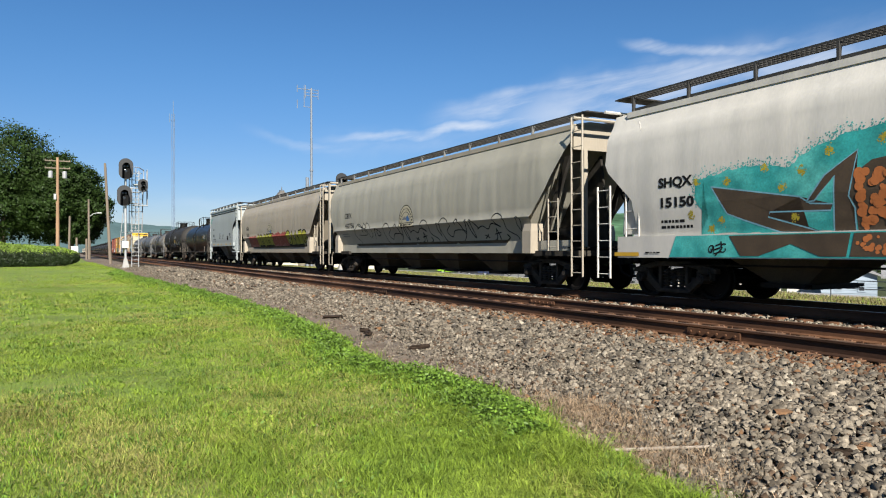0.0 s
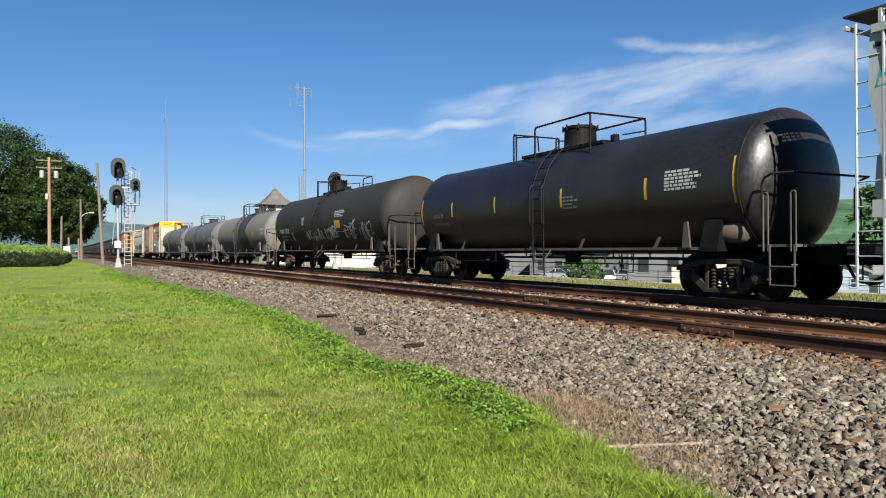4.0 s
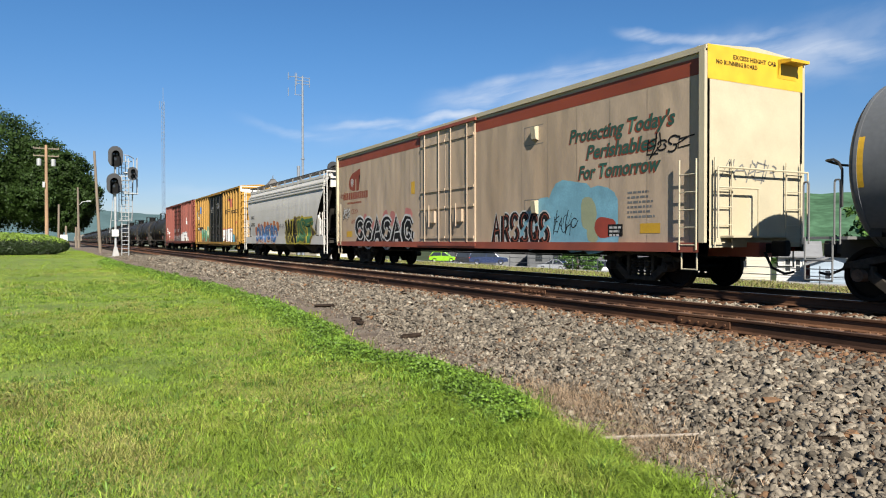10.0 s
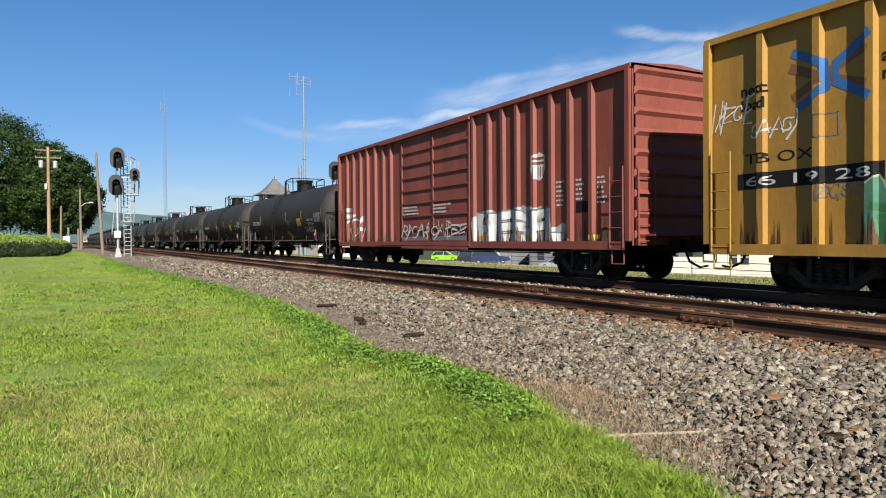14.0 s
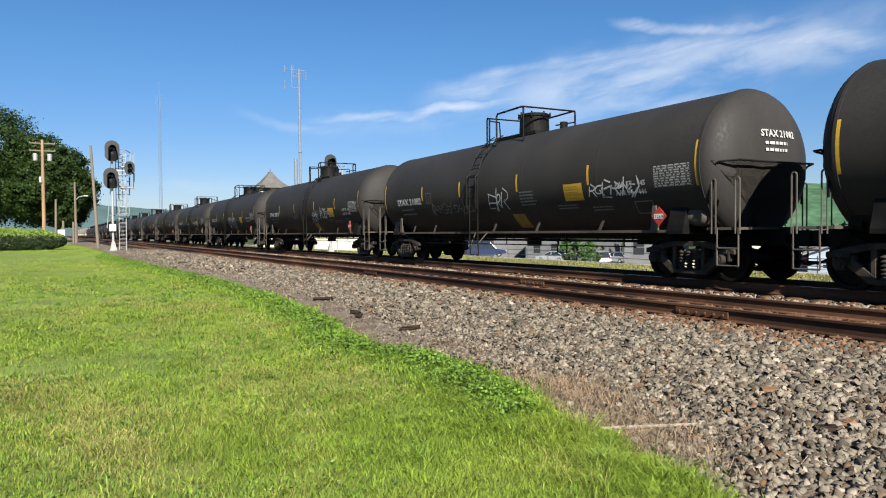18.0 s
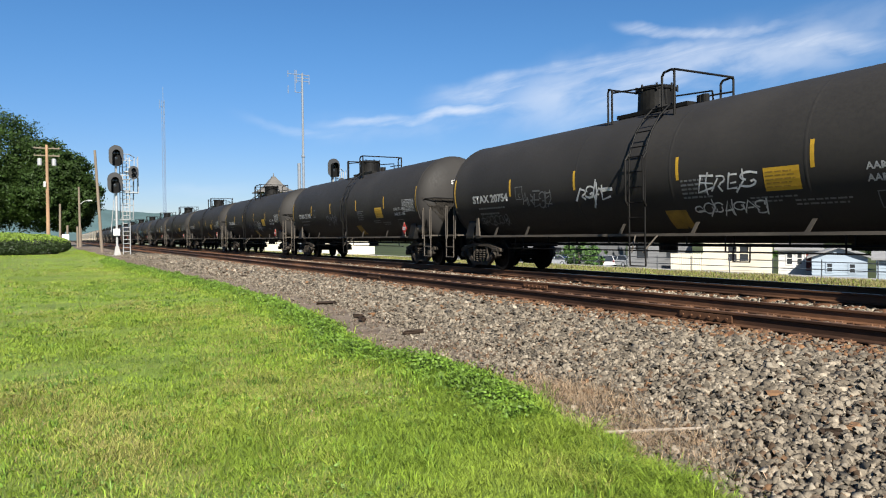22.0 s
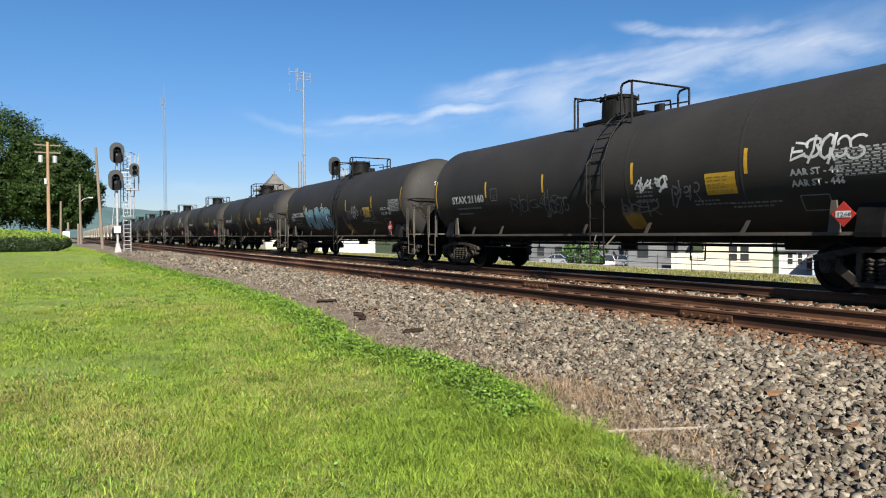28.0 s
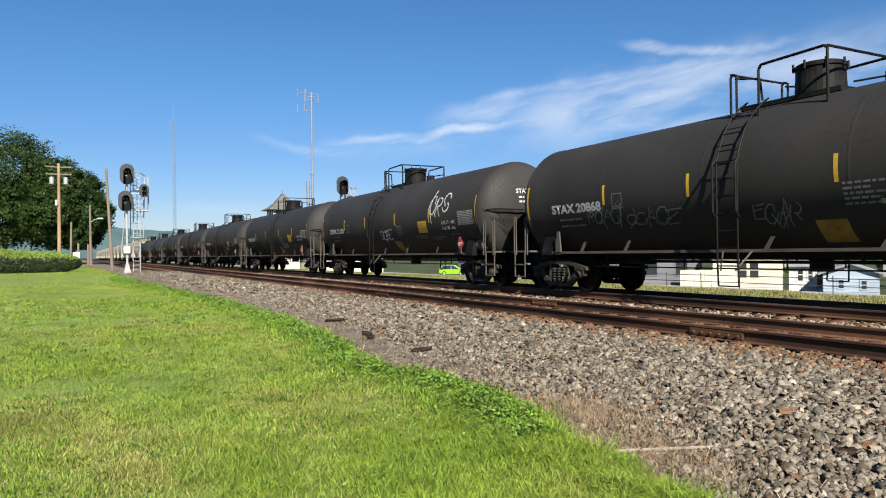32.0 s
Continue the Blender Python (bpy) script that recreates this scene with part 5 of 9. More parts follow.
        for u in (-wide / 2 - 0.03, wide / 2 + 0.03):
            part("ladder_guard", pipe([(ladder_x + u, sy * (R + 0.11), zc - 0.75), (ladder_x + u, sy * (R + 0.20), zc - 0.62), (ladder_x + u, sy * (R + 0.21), zc + 0.28), (ladder_x + u, sy * (R + 0.10), zc + 0.42)], 0.024), steel, lad)
        for u in (-0.34, 0.34):
            part("ladder_strut", pipe([(ladder_x + u * 0.5, sy * (R + 0.12), sill - 0.35), (ladder_x + u, sy * 1.43, sill + 0.02)], 0.018), trim, lad)

    turn = 2 * math.pi / 72

    def surf(x, z):
        # on the flat between two lengthwise edges of the shell
        c = min(max((z - zc) / R, -0.995), 0.995)
        k = math.floor(math.acos(c) / turn)
        za, zb, ya, yb = math.cos(k * turn), math.cos((k + 1) * turn), math.sin(k * turn), math.sin((k + 1) * turn)
        return Vector((x, -R * (ya + (yb - ya) * (c - za) / (zb - za)) - 0.003, z))
    surf = Side(surf, (), [zc + R * math.cos(k * turn) for k in range(2, 35)])
    if marks:
        for x, z0, z1 in ((-half + 0.05, zc - 0.46, zc + 0.44), (half - 0.05, zc - 0.46, zc + 0.46)):
            panel(car, surf, x - 0.045, x + 0.045, z0, z1, "yellow_mark", "reflective_strip")
        for x in strips:
            panel(car, surf, x - 0.04, x + 0.04, zc - 0.25, zc + 0.23, "yellow_mark", "reflective_strip")
    TRAIN.append((car, s))
    return car, surf


def tank_marks(car, surf, rng, number, zc=2.42, R=1.58, half=7.7, tc=6.96, on=0.0):
    """Lettering, data panels and placard of one black tank car."""
    words(car, surf, number, -6.55, zc - 0.36, 0.30, "pale_letter", 1.95, "reporting_mark", thick=0.013)
    fine_print(car, surf, -6.3, zc - 0.56, 1.5, 1, "dim_letter", rng, 0.05)
    fine_print(car, surf, -6.3, zc - 0.72, 1.4, 1, "dim_letter", rng, 0.05)
    bm = bmesh.new()
    for x0, x1, z0, z1 in ((-4.2, -3.85, -0.36, -0.34), (-4.2, -3.85, -0.02, 0.0), (-4.2, -4.18, -0.36, 0.0), (-3.87, -3.85, -0.36, 0.0)):
        quad(bm, x0, x1, zc + z0, zc + z1)
    decal(car, bm, surf, "dim_letter", "stencil_frame")
    words(car, surf, "C", -4.1, zc - 0.31, 0.17, "dim_letter", 0.12)
    panel(car, surf, 3.38 + on, 4.1 + on, zc - 0.60, zc - 0.18, "yellow_mark", "warning_panel")
    fine_print(car, lifted(surf, 0.006), 3.42 + on, zc - 0.27, 0.62, 5, "stained_yellow", rng, 0.022, 0.045)
    panel(car, surf, 0.78 + on, 1.36 + on, zc - 1.25, zc - 0.86, "stained_yellow", "warning_panel")
    fine_print(car, surf, 1.42 + on, zc - 0.30, 0.75, 5, "dim_letter", rng, 0.04, 0.045)
    fine_print(car, surf, 3.0 + on, zc - 0.72, 1.0, 2, "dim_letter", rng, 0.03, 0.04)
    bm = bmesh.new()
    for r in range(9):
        quad(bm, 6.45, 7.5, zc - 0.435 + r * 0.052, zc - 0.431 + r * 0.052)
        x = 6.48
        while x < 7.45:
            k = rng.uniform(0.04, 0.15)
            quad(bm, x, min(x + k, 7.46), zc - 0.42 + r * 0.052, zc - 0.398 + r * 0.052)
            x += k + 0.04
    decal(car, bm, surf, "pale_letter", "data_panel")
    for k, text in enumerate(("AAR ST - 445", "AAR ST - 446")):
        words(car, surf, text, 5.25 + on, zc - 0.36 - k * 0.19, 0.16, "pale_letter", 0.98, thick=0.005)
    fine_print(car, surf, 4.3, zc - 0.80, 1.1, 2, "dim_letter", rng, 0.03, 0.04)
    bm = bmesh.new()
    for x0, x1, z0, z1 in ((5.75, 6.3, -0.98, -0.96), (5.75, 6.3, -0.72, -0.70), (5.75, 5.77, -0.98, -0.7), (6.28, 6.3, -0.98, -0.7)):
        quad(bm, x0, x1, zc + z0, zc + z1)
    decal(car, bm, surf, "dim_letter", "stencil_frame")

    def head(x, z):
        rr = min(math.hypot(x, z - zc) / R, 0.95)
        return Vector((half + 0.62 * math.sqrt(1 - rr ** 2.2) + 0.02, x, z))
    words(car, head, number, -0.45, zc + 0.52, 0.20, "pale_letter", 1.05, "reporting_mark", thick=0.006)
    fine_print(car, head, -0.35, zc + 0.36, 0.85, 1, "pale_letter", rng, 0.06)
    fine_print(car, head, -0.35, zc + 0.22, 0.75, 1, "pale_letter", rng, 0.06)
    x, y, z = 6.62, -1.54, 1.36
    bm = prism([(x - 0.21, z), (x, z - 0.21), (x + 0.21, z), (x, z + 0.21)], y - 0.012, y, axis="y")
    p = part("placard", bm, "placard_red", car, "red diamond hazard placard")
    panel(p, flat_side(y - 0.018), x - 0.13, x + 0.13, z - 0.055, z + 0.055, "white_paint", "placard_panel", 1)
    words(p, flat_side(y - 0.024), "1268", x - 0.11, z - 0.04, 0.11, "black_letter", 0.22)


NUMBERS = ["STAX 20955", "STAX 20994", "STAX 21082", "STAX 20819", "STAX 21122", "STAX 20754", "STAX 21185", "STAX 20864", "STAX 20902", "STAX 21045", "STAX 21160", "STAX 21085",
           "STAX 21098", "STAX 20868", "STAX 21120", "STAX 20810", "STAX 20889", "STAX 20880", "STAX 21061", "STAX 21133", "STAX 20771"]
# sprayed tags of each car: x from, x to, height of foot and head from the tank's axis, paint, width of line, letters
TAGS = {0: ((4.5, 6.0, -0.95, -0.6, "tag_white", 0.03, 6),),
        1: ((-1.5, -0.2, -0.62, -0.22, "tag_white", 0.05, 5), (4.4, 5.4, -1.0, -0.75, "tag_dim", 0.03, 5)),
        2: ((-3.9, -2.6, -0.75, -0.4, "tag_dim", 0.04, 5), (-2.4, -1.2, -0.8, -0.45, "tag_dim", 0.04, 4), (-0.2, 0.8, -0.75, -0.2, "tag_white", 0.035, 3), (4.3, 5.9, -0.55, -0.2, "tag_white", 0.04, 6)),
        3: ((-2.0, -1.1, -0.62, -0.35, "tag_dim", 0.03, 5), (1.2, 2.1, -0.80, -0.35, "tag_white", 0.035, 4), (2.6, 3.8, -0.62, -0.15, "tag_white", 0.04, 4)),
        4: ((-2.6, -1.9, -0.75, -0.35, "spray_red", 0.03, 2),),
        5: ((-6.4, -4.9, -1.05, -0.75, "tag_dim", 0.035, 6), (-3.9, -2.6, -0.6, -0.2, "tag_dim", 0.045, 5), (-1.5, -0.3, -0.62, -0.12, "tag_white", 0.05, 4), (2.3, 3.6, -0.55, -0.2, "tag_white", 0.04, 4), (2.0, 3.7, -0.98, -0.72, "tag_white", 0.03, 7)),
        6: ((-2.3, -0.9, -0.75, -0.3, "tag_dim", 0.05, 4),),
        7: ((-3.5, -2.9, -0.3, -0.15, "tag_dim", 0.02, 4), (-0.5, 0.5, -0.95, -0.45, "tag_dim", 0.045, 4), (0.8, 1.8, -0.9, -0.5, "tag_dim", 0.04, 4), (2.1, 3.1, -0.85, -0.3, "tag_white", 0.035, 4)),
        8: ((4.4, 5.6, -0.9, -0.6, "tag_dim", 0.03, 5),),
        9: ((-2.9, -1.2, -0.8, -0.2, "tag_dim", 0.05, 4), (0.0, 1.0, -0.8, -0.4, "tag_white", 0.04, 3)),
        10: ((-3.3, -0.9, -0.75, -0.3, "tag_dim", 0.025, 5), (-1.7, -0.6, -0.9, -0.3, "tag_dim", 0.04, 4), (1.85, 2.8, -0.42, -0.15, "tag_white", 0.06, 4), (1.2, 2.4, -0.95, -0.6, "tag_dim", 0.04, 4), (2.8, 3.6, -0.8, -0.3, "tag_dim", 0.04, 3), (5.7, 7.0, -0.15, 0.25, "tag_white", 0.05, 5)),
        11: ((-6.9, -6.3, -0.6, -0.3, "tag_white", 0.03, 3), (-6.3, -5.0, -0.95, -0.6, "tag_dim", 0.03, 4), (1.1, 2.0, -0.95, -0.5, "tag_dim", 0.035, 4), (2.4, 3.2, -0.6, -0.1, "tag_white", 0.03, 3), (3.4, 4.9, -0.85, -0.2, "tag_dim", 0.05, 3)),
        12: ((-3.0, -2.2, -0.75, -0.35, "tag_dim", 0.08, 2), (4.4, 5.9, -0.6, -0.25, "tag_dim", 0.035, 6)),
        13: ((-5.2, -4.0, -0.75, -0.3, "tag_dim", 0.04, 4), (-3.8, -2.2, -0.8, -0.4, "tag_dim", 0.035, 5), (-0.4, 0.6, -0.9, -0.5, "tag_dim", 0.03, 4), (5.2, 6.6, -0.9, -0.4, "tag_dim", 0.04, 4)),
        14: ((4.4, 5.9, -0.15, 0.8, "tag_white", 0.05, 3), (-0.3, 0.8, -0.8, -0.4, "tag_white", 0.04, 4))}
# two makes of car: the side ladder stands before or behind the manway
MAKES = "ABABABBABABBAAABABABA"
SHIFT = {"A": 0.0, "B": 0.40}
makes, fleet = {}, []
for i, make in enumerate(MAKES):
    s = -26.23 - 18.2 * i
    if make not in makes:
        if make == "A":
            makes[make] = tank_car("black tank car with yellow strips and a ladder behind the manway", s, shield=True)
        else:
            makes[make] = tank_car("black tank car with yellow strips and a ladder before the manway", s, shield=True, ladder_x=0.72, rails=(-1.2, 1.1), dome_x=-0.36, arch=0.74, strips=(-4.46, -1.6, 1.75, 4.75))
        fleet.append(makes[make][0])
    else:
        fleet.append(None)
bare = {make: car for make, (car, _) in makes.items()}
fleet = [car or copy_thing(bare[make], Matrix.Identity(4)) for car, make in zip(fleet, MAKES)]
base_surf = makes["A"][1]
for i, car in enumerate(fleet):
    rng = random.Random(100 + i)
    if car not in bare.values():
        TRAIN.append((car, -26.23 - 18.2 * i))
    tank_marks(car, base_surf, rng, NUMBERS[i], on=SHIFT[MAKES[i]])
    for x0, x1, z0, z1, paint, w, n in TAGS.get(i, ((-3.4, -1.9, -0.85, -0.45, "tag_dim", 0.04, 4), (2.2, 3.3, -0.9, -0.6, "tag_white", 0.035, 4))):
        scribble(car, lifted(base_surf, 0.004), x0, x1, 2.42 + z0, 2.42 + z1, paint, rng, w, loops=n)
    if i in (4, 11):        # a filled piece in swollen letters
        text, x0, wide, size, fill = ("BRUIS", -0.40, 2.5, 0.70, "tag_dim") if i == 4 else ("MUNG", -4.3, 3.9, 1.15, "spray_sky")
        z0 = 2.42 - (0.78 if i == 4 else 0.90)
        for k, (paint, thick) in enumerate((("tag_white", 0.105 if i == 4 else 0.13), ("black_letter", 0.075 if i == 4 else 0.11), (fill, 0.048 if i == 4 else 0.08))):
            words(car, lifted(base_surf, 0.004 * (k + 1)), text, x0, z0, size, paint, wide, "graffiti", 0.05, thick, 1.0, 0.05)
    if i == 13:
        for text, x0, z0, wide in (("HUMAN", 2.15, -0.50, 1.35), ("TAWE", 2.0, -0.92, 1.6)):
            words(car, lifted(base_surf, 0.006), text, x0, 2.42 + z0, 0.46, "spray_sage", wide, "graffiti", 0.05, 0.02, 1.0, 0.04)
    if i == 12:
        bm = bmesh.new()
        blob(bm, 0.05, 1.85, 0.20, 0.36, rng, 16, 0.25, square=0.9)
        decal(car, bm, lifted(base_surf, 0.004), "spray_pink", "graffiti")


# ---- covered hoppers ----
def hopper_car(label, s, length=19.2, top=4.45, wide=1.52, body="tan_hopper", bays=4, tc=None, curved=True, trim=None, slope=2.0, walk="black_steel", truck_tone="truck_steel", sill=(0.96, 1.16), posts="tall", grooves=False, lower=2.0, cut_front=None, cut_rear=None, ladder_in=0.22, plate=0.62, inside="grimy_steel", slope_mat=None, board=0.28, step=True, bracket="grey_steel", curb=None, grate=4, bay="grimy_tan", sill_in=(0.5, 0.5), groove=False, rear_ladders=True):
    trim = trim or body
    car = thing("covered_hopper", label, "hopper car", "freight train cars")
    half = length / 2
    tc = tc or half - 1.75
    sill_z = sill[1] - 0.05
    # side outline, from the sill to the eave
    if curved:
        rows = [(1.265, sill_z), (1.30, sill_z + 0.22), (1.47, 1.97), (wide + 0.01, 2.01), (wide + 0.01, 2.04), (wide - 0.015, 2.09), (wide, 2.5), (wide - 0.02, 3.1), (wide - 0.10, 3.7), (wide - 0.28, top - 0.25), (wide - 0.38, top)]
        if not step:
            rows[:6] = [(wide - 0.08, sill_z), (wide - 0.05, sill_z + 0.25), (wide - 0.03, sill_z + 0.5), (wide - 0.01, 2.03)]
    else:
        rows = [(wide - 0.03, sill_z), (wide - 0.01, sill_z + 0.2), (wide, sill_z + 0.3), (wide, 2.5), (wide, 3.1), (wide, 3.7), (wide - 0.03, top - 0.30), (wide - 0.06, top)]

    plain = ((lower, half - 0.55 - slope), (top - 0.55, half - 0.55))
    cuts = {1: cut_front or plain, -1: cut_rear or plain}

    def end_x(z, sgn):
        """Half length of the side sheet at a height: the lower corners are cut back for the slope sheet."""
        return float(np.interp(z, [c[0] for c in cuts[sgn]], [c[1] for c in cuts[sgn]]))
    for sy in (-1, 1):
        bm = bmesh.new()
        zs = []
        for (y0, z0), (y1, z1) in zip(rows, rows[1:]):
            n = max(1, round((z1 - z0) / 0.18))
            zs += [(y0 + (y1 - y0) * k / n, z0 + (z1 - z0) * k / n) for k in range(n)]
        zs.append(rows[-1])
        grid = []
        nx = 40
        for y, z in zs:
            e0, e1 = -end_x(z, -1), end_x(z, 1)
            grid.append([bm.verts.new((e0 + (e1 - e0) * k / nx, sy * y, z)) for k in range(nx + 1)])
        for a, b in zip(grid, grid[1:]):
            for k in range(nx):
                bm.faces.new((a[k], a[k + 1], b[k + 1], b[k]))
        bmesh.ops.recalc_face_normals(bm, faces=bm.faces[:])
        if sy < 0 and bm.faces[0].normal.y > 0 or sy > 0 and bm.faces[0].normal.y < 0:
            bmesh.ops.reverse_faces(bm, faces=bm.faces[:])
        part("side_sheet", bm, body, car, smooth=True)
        yb = 1.24 if curved and step else 1.47
        part("side_sill", bbox(-half + sill_in[0], half - sill_in[1], sy * yb - 0.05, sy * yb + 0.05, sill[0], sill[1]), body if yb < 1.4 else trim, car)
        part("eave_rail", bbox(-half + 0.5, half - 0.5, sy * (rows[-1][0] + 0.03) - 0.04, sy * (rows[-1][0] + 0.03) + 0.04, top - 0.10, top + 0.03), trim, car)
        for sgn in (-1, 1):
            xb = sgn * end_x(sill_z, sgn)
            if curved and step:      # a boxed bolster end, narrower at the top
                xa, xo = xb - sgn * 0.28, xb + sgn * 0.13
                bm = loft([[(xa, sy * 1.10, sill[0]), (xo, sy * 1.10, sill[0]), (xo, sy * 1.535, sill[0]), (xa, sy * 1.535, sill[0])],
                           [(xa, sy * 1.10, sill[0] + 0.62), (xo, sy * 1.10, sill[0] + 0.62), (xo, sy * 1.53, sill[0] + 0.62), (xa, sy * 1.53, sill[0] + 0.62)],
                           [(xa + sgn * 0.06, sy * 1.10, sill[0] + 0.83), (xo - sgn * 0.02, sy * 1.10, sill[0] + 0.83), (xo - sgn * 0.02, sy * 1.49, sill[0] + 0.83), (xa + sgn * 0.06, sy * 1.49, sill[0] + 0.83)]])
                bmesh.ops.recalc_face_normals(bm, faces=bm.faces[:])
                part("bolster_end", bm, trim, car)
            elif not curved and sgn > 0:      # a slanted gusset from the side sheet back to the end frame
                bm = bmesh.new()
                plan = [(xb - 0.06, 1.49), (xb + 0.80, 1.20), (xb + 0.80, 1.15), (xb - 0.06, 1.42)]
                loft([[(x, sy * y, sill[0] - 0.22 - 0.18 * (x > xb)) for x, y in plan], [(x, sy * y, 3.05 + 0.35 * (x > xb)) for x, y in plan]], bm)
                bmesh.ops.recalc_face_normals(bm, faces=bm.faces[:])
                part("corner_gusset", bm, trim, car)
                part("side_step", softbox(xb - 0.2, half - 0.25, min(sy * 1.18, sy * 1.50), max(sy * 1.18, sy * 1.50), sill[0] - 0.52, sill[0] - 0.42, 0.015), trim, car)
            else:
                bm = prism([(xb, sill_z + 0.1), (xb + sgn * 0.55, sill_z + 0.1), (xb + sgn * 0.5, sill_z + 0.75), (xb + sgn * 0.1, sill_z + 1.1), (xb, sill_z + 1.1)], sy * 1.36 - 0.06, sy * 1.36 + 0.06, axis="y")
                part("corner_post", bm, trim, car)
        # a black bar on the side draws the dark line below the eave
        if groove:
            y = rows[-2][0] + 0.012
            part("eave_groove", bbox(-half + 0.55, half - 0.6, min(sy * y, sy * (y - 0.03)), max(sy * y, sy * (y - 0.03)), top - 0.33, top - 0.26), "black_steel", car)
        if grooves:
            for z in (3.62, 3.78, 3.94):
                y = float(np.interp(z, [r[1] for r in rows], [r[0] for r in rows]))
                part("side_rib", bbox(-half + 0.7, half - 0.7, sy * y - 0.065, sy * y + 0.065, z - 0.03, z + 0.03), trim, car)
    # slope sheets and end bulkheads
    for sgn in (-1, 1):
        sec = []
        for z in [sill_z + 0.3] + [v for v in (2.0, 2.5, 3.2, 3.7) if v > sill_z + 0.45] + [top - 0.2]:
            e = min(end_x(z, sgn) - 0.06, half - 0.7 - 2.2 * (1 - (z - sill_z) / (top - sill_z)))
            y = float(np.interp(z, [r[1] for r in rows], [r[0] for r in rows])) - 0.01
            sec.append([(sgn * e, -y, z), (sgn * e, y, z)])
        bm = loft(sec, closed=False, cap=False)
        bmesh.ops.solidify(bm, geom=bm.faces[:], thickness=0.04)
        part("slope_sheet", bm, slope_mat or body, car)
        xi = half - 2.6
        # the default inside colour has the end recess's shade painted in
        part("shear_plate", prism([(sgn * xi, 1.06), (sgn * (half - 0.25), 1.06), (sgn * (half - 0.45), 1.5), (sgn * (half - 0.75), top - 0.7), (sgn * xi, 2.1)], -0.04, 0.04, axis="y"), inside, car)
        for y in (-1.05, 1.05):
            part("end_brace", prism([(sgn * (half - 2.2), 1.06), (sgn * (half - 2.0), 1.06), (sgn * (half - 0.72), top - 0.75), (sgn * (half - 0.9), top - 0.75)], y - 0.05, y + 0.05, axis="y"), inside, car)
        part("brake_reservoir", lathe_x([(sgn * (half - 1.7), 0.0), (sgn * (half - 1.65), 0.2), (sgn * (half - 0.9), 0.2), (sgn * (half - 0.85), 0.0)], -0.6, 1.5, 14), "black_steel", car, smooth=True)
        part("end_plate", bbox(min(sgn * (half - 0.60), sgn * (half - 0.50)), max(sgn * (half - 0.60), sgn * (half - 0.50)), -rows[-1][0], rows[-1][0], top - plate, top + 0.02), trim, car)
        # frame posts to the end sill
        for sy in (-0.75, 0.75):
            part("end_post", prism([(sgn * (half - 0.62), 1.05), (sgn * (half - 0.48), 1.05), (sgn * (half - 0.48), top - 0.6), (sgn * (half - 0.62), top - 0.6)], sy - 0.06, sy + 0.06, axis="y"), trim, car)
        part("end_sill", bbox(min(sgn * (half - 2.4), sgn * half), max(sgn * (half - 2.4), sgn * half), -1.38, 1.38, 0.92, 1.06), inside, car)
        part("end_platform", bbox(min(sgn * (half - 0.5), sgn * half), max(sgn * (half - 0.5), sgn * half), -1.35, 1.35, 1.12, 1.16), "black_steel", car)
        coupler(car, sgn * (half + 0.15), sgn)
        truck(car, sgn * tc, truck_tone)
        part("stub_sill", prism([(-0.3, 0.68), (0.3, 0.68), (0.3, 1.1), (-0.3, 1.1)], sgn * (half - 4.2), sgn * (half - 0.1)), "black_steel", car)
        # corner ladders
        for sy in (-1, 1):
            x = sgn * (half - ladder_in)
            if sgn > 0 or rear_ladders:
                ladder(car, x, sy * 1.50, 0.40, top + 0.12 if posts == "tall" else 2.6, 0.44, trim, 0.40, post=0.026, name="corner_ladder")
                ladder(car, sgn * (half - 0.95), sy * 1.48, 1.06, 2.45, 0.42, trim, 0.40, post=0.022, name="corner_ladder")
            else:        # a flat upright and a hanging stirrup
                part("corner_upright", bbox(x - 0.10, x + 0.10, sy * 1.49 - 0.03, sy * 1.49 + 0.03, 0.95, top + 0.08), trim, car)
                part("stirrup", pipe([(x - 0.05, sy * 1.5, 1.0), (x - 0.05, sy * 1.5, 0.40), (x + 0.42, sy * 1.5, 0.40), (x + 0.42, sy * 1.5, 0.80), (x + 0.60, sy * 1.5, 1.0)], 0.022), trim, car)
        ladder(car, sgn * (half - 0.02), 0.95, 1.1, top, 0.42, trim, 0.40, axis="y", post=0.03, name="end_ladder")
        part("roof_end_rail", pipe([(sgn * (half - 0.05), -1.50, top + 0.10), (sgn * (half - 0.05), 1.50, top + 0.10)], 0.04), trim, car)
        bm = lathe_x([(sgn * (half + 0.02), 0.25), (sgn * (half + 0.05), 0.28), (sgn * (half + 0.08), 0.25)], 0.25, 2.6, 18)
        rod(bm, (sgn * (half - 0.2), 0.25, 2.6), (sgn * (half + 0.07), 0.25, 2.6), 0.03, 8)
        for a in range(4):
            rod(bm, (sgn * (half + 0.05), 0.25, 2.6), (sgn * (half + 0.05), 0.25 + 0.26 * math.cos(a * 1.57), 2.6 + 0.26 * math.sin(a * 1.57)), 0.015, 5)
        if sgn > 0:
            part("hand_brake", bm, "black_steel", car)
        else:
            bm.free()
    # roof, hatch trough
    rx = rows[-1][0]
    part("roof", prism([(-rx, top), (rx, top), (rx, top + 0.04), (0.6, top + 0.14), (-0.6, top + 0.14), (-rx, top + 0.04)], -half + 0.5, half - 0.5), trim, car)
    n = max(3, round(length / 2.6))
    for k in range(n):
        x = -half + 1.2 + (length - 2.4) * (k + 0.5) / n
        part("roof_hatch", softbox(x - 0.95, x + 0.95, -0.32, 0.32, top + 0.13, top + 0.24, 0.03), trim, car)
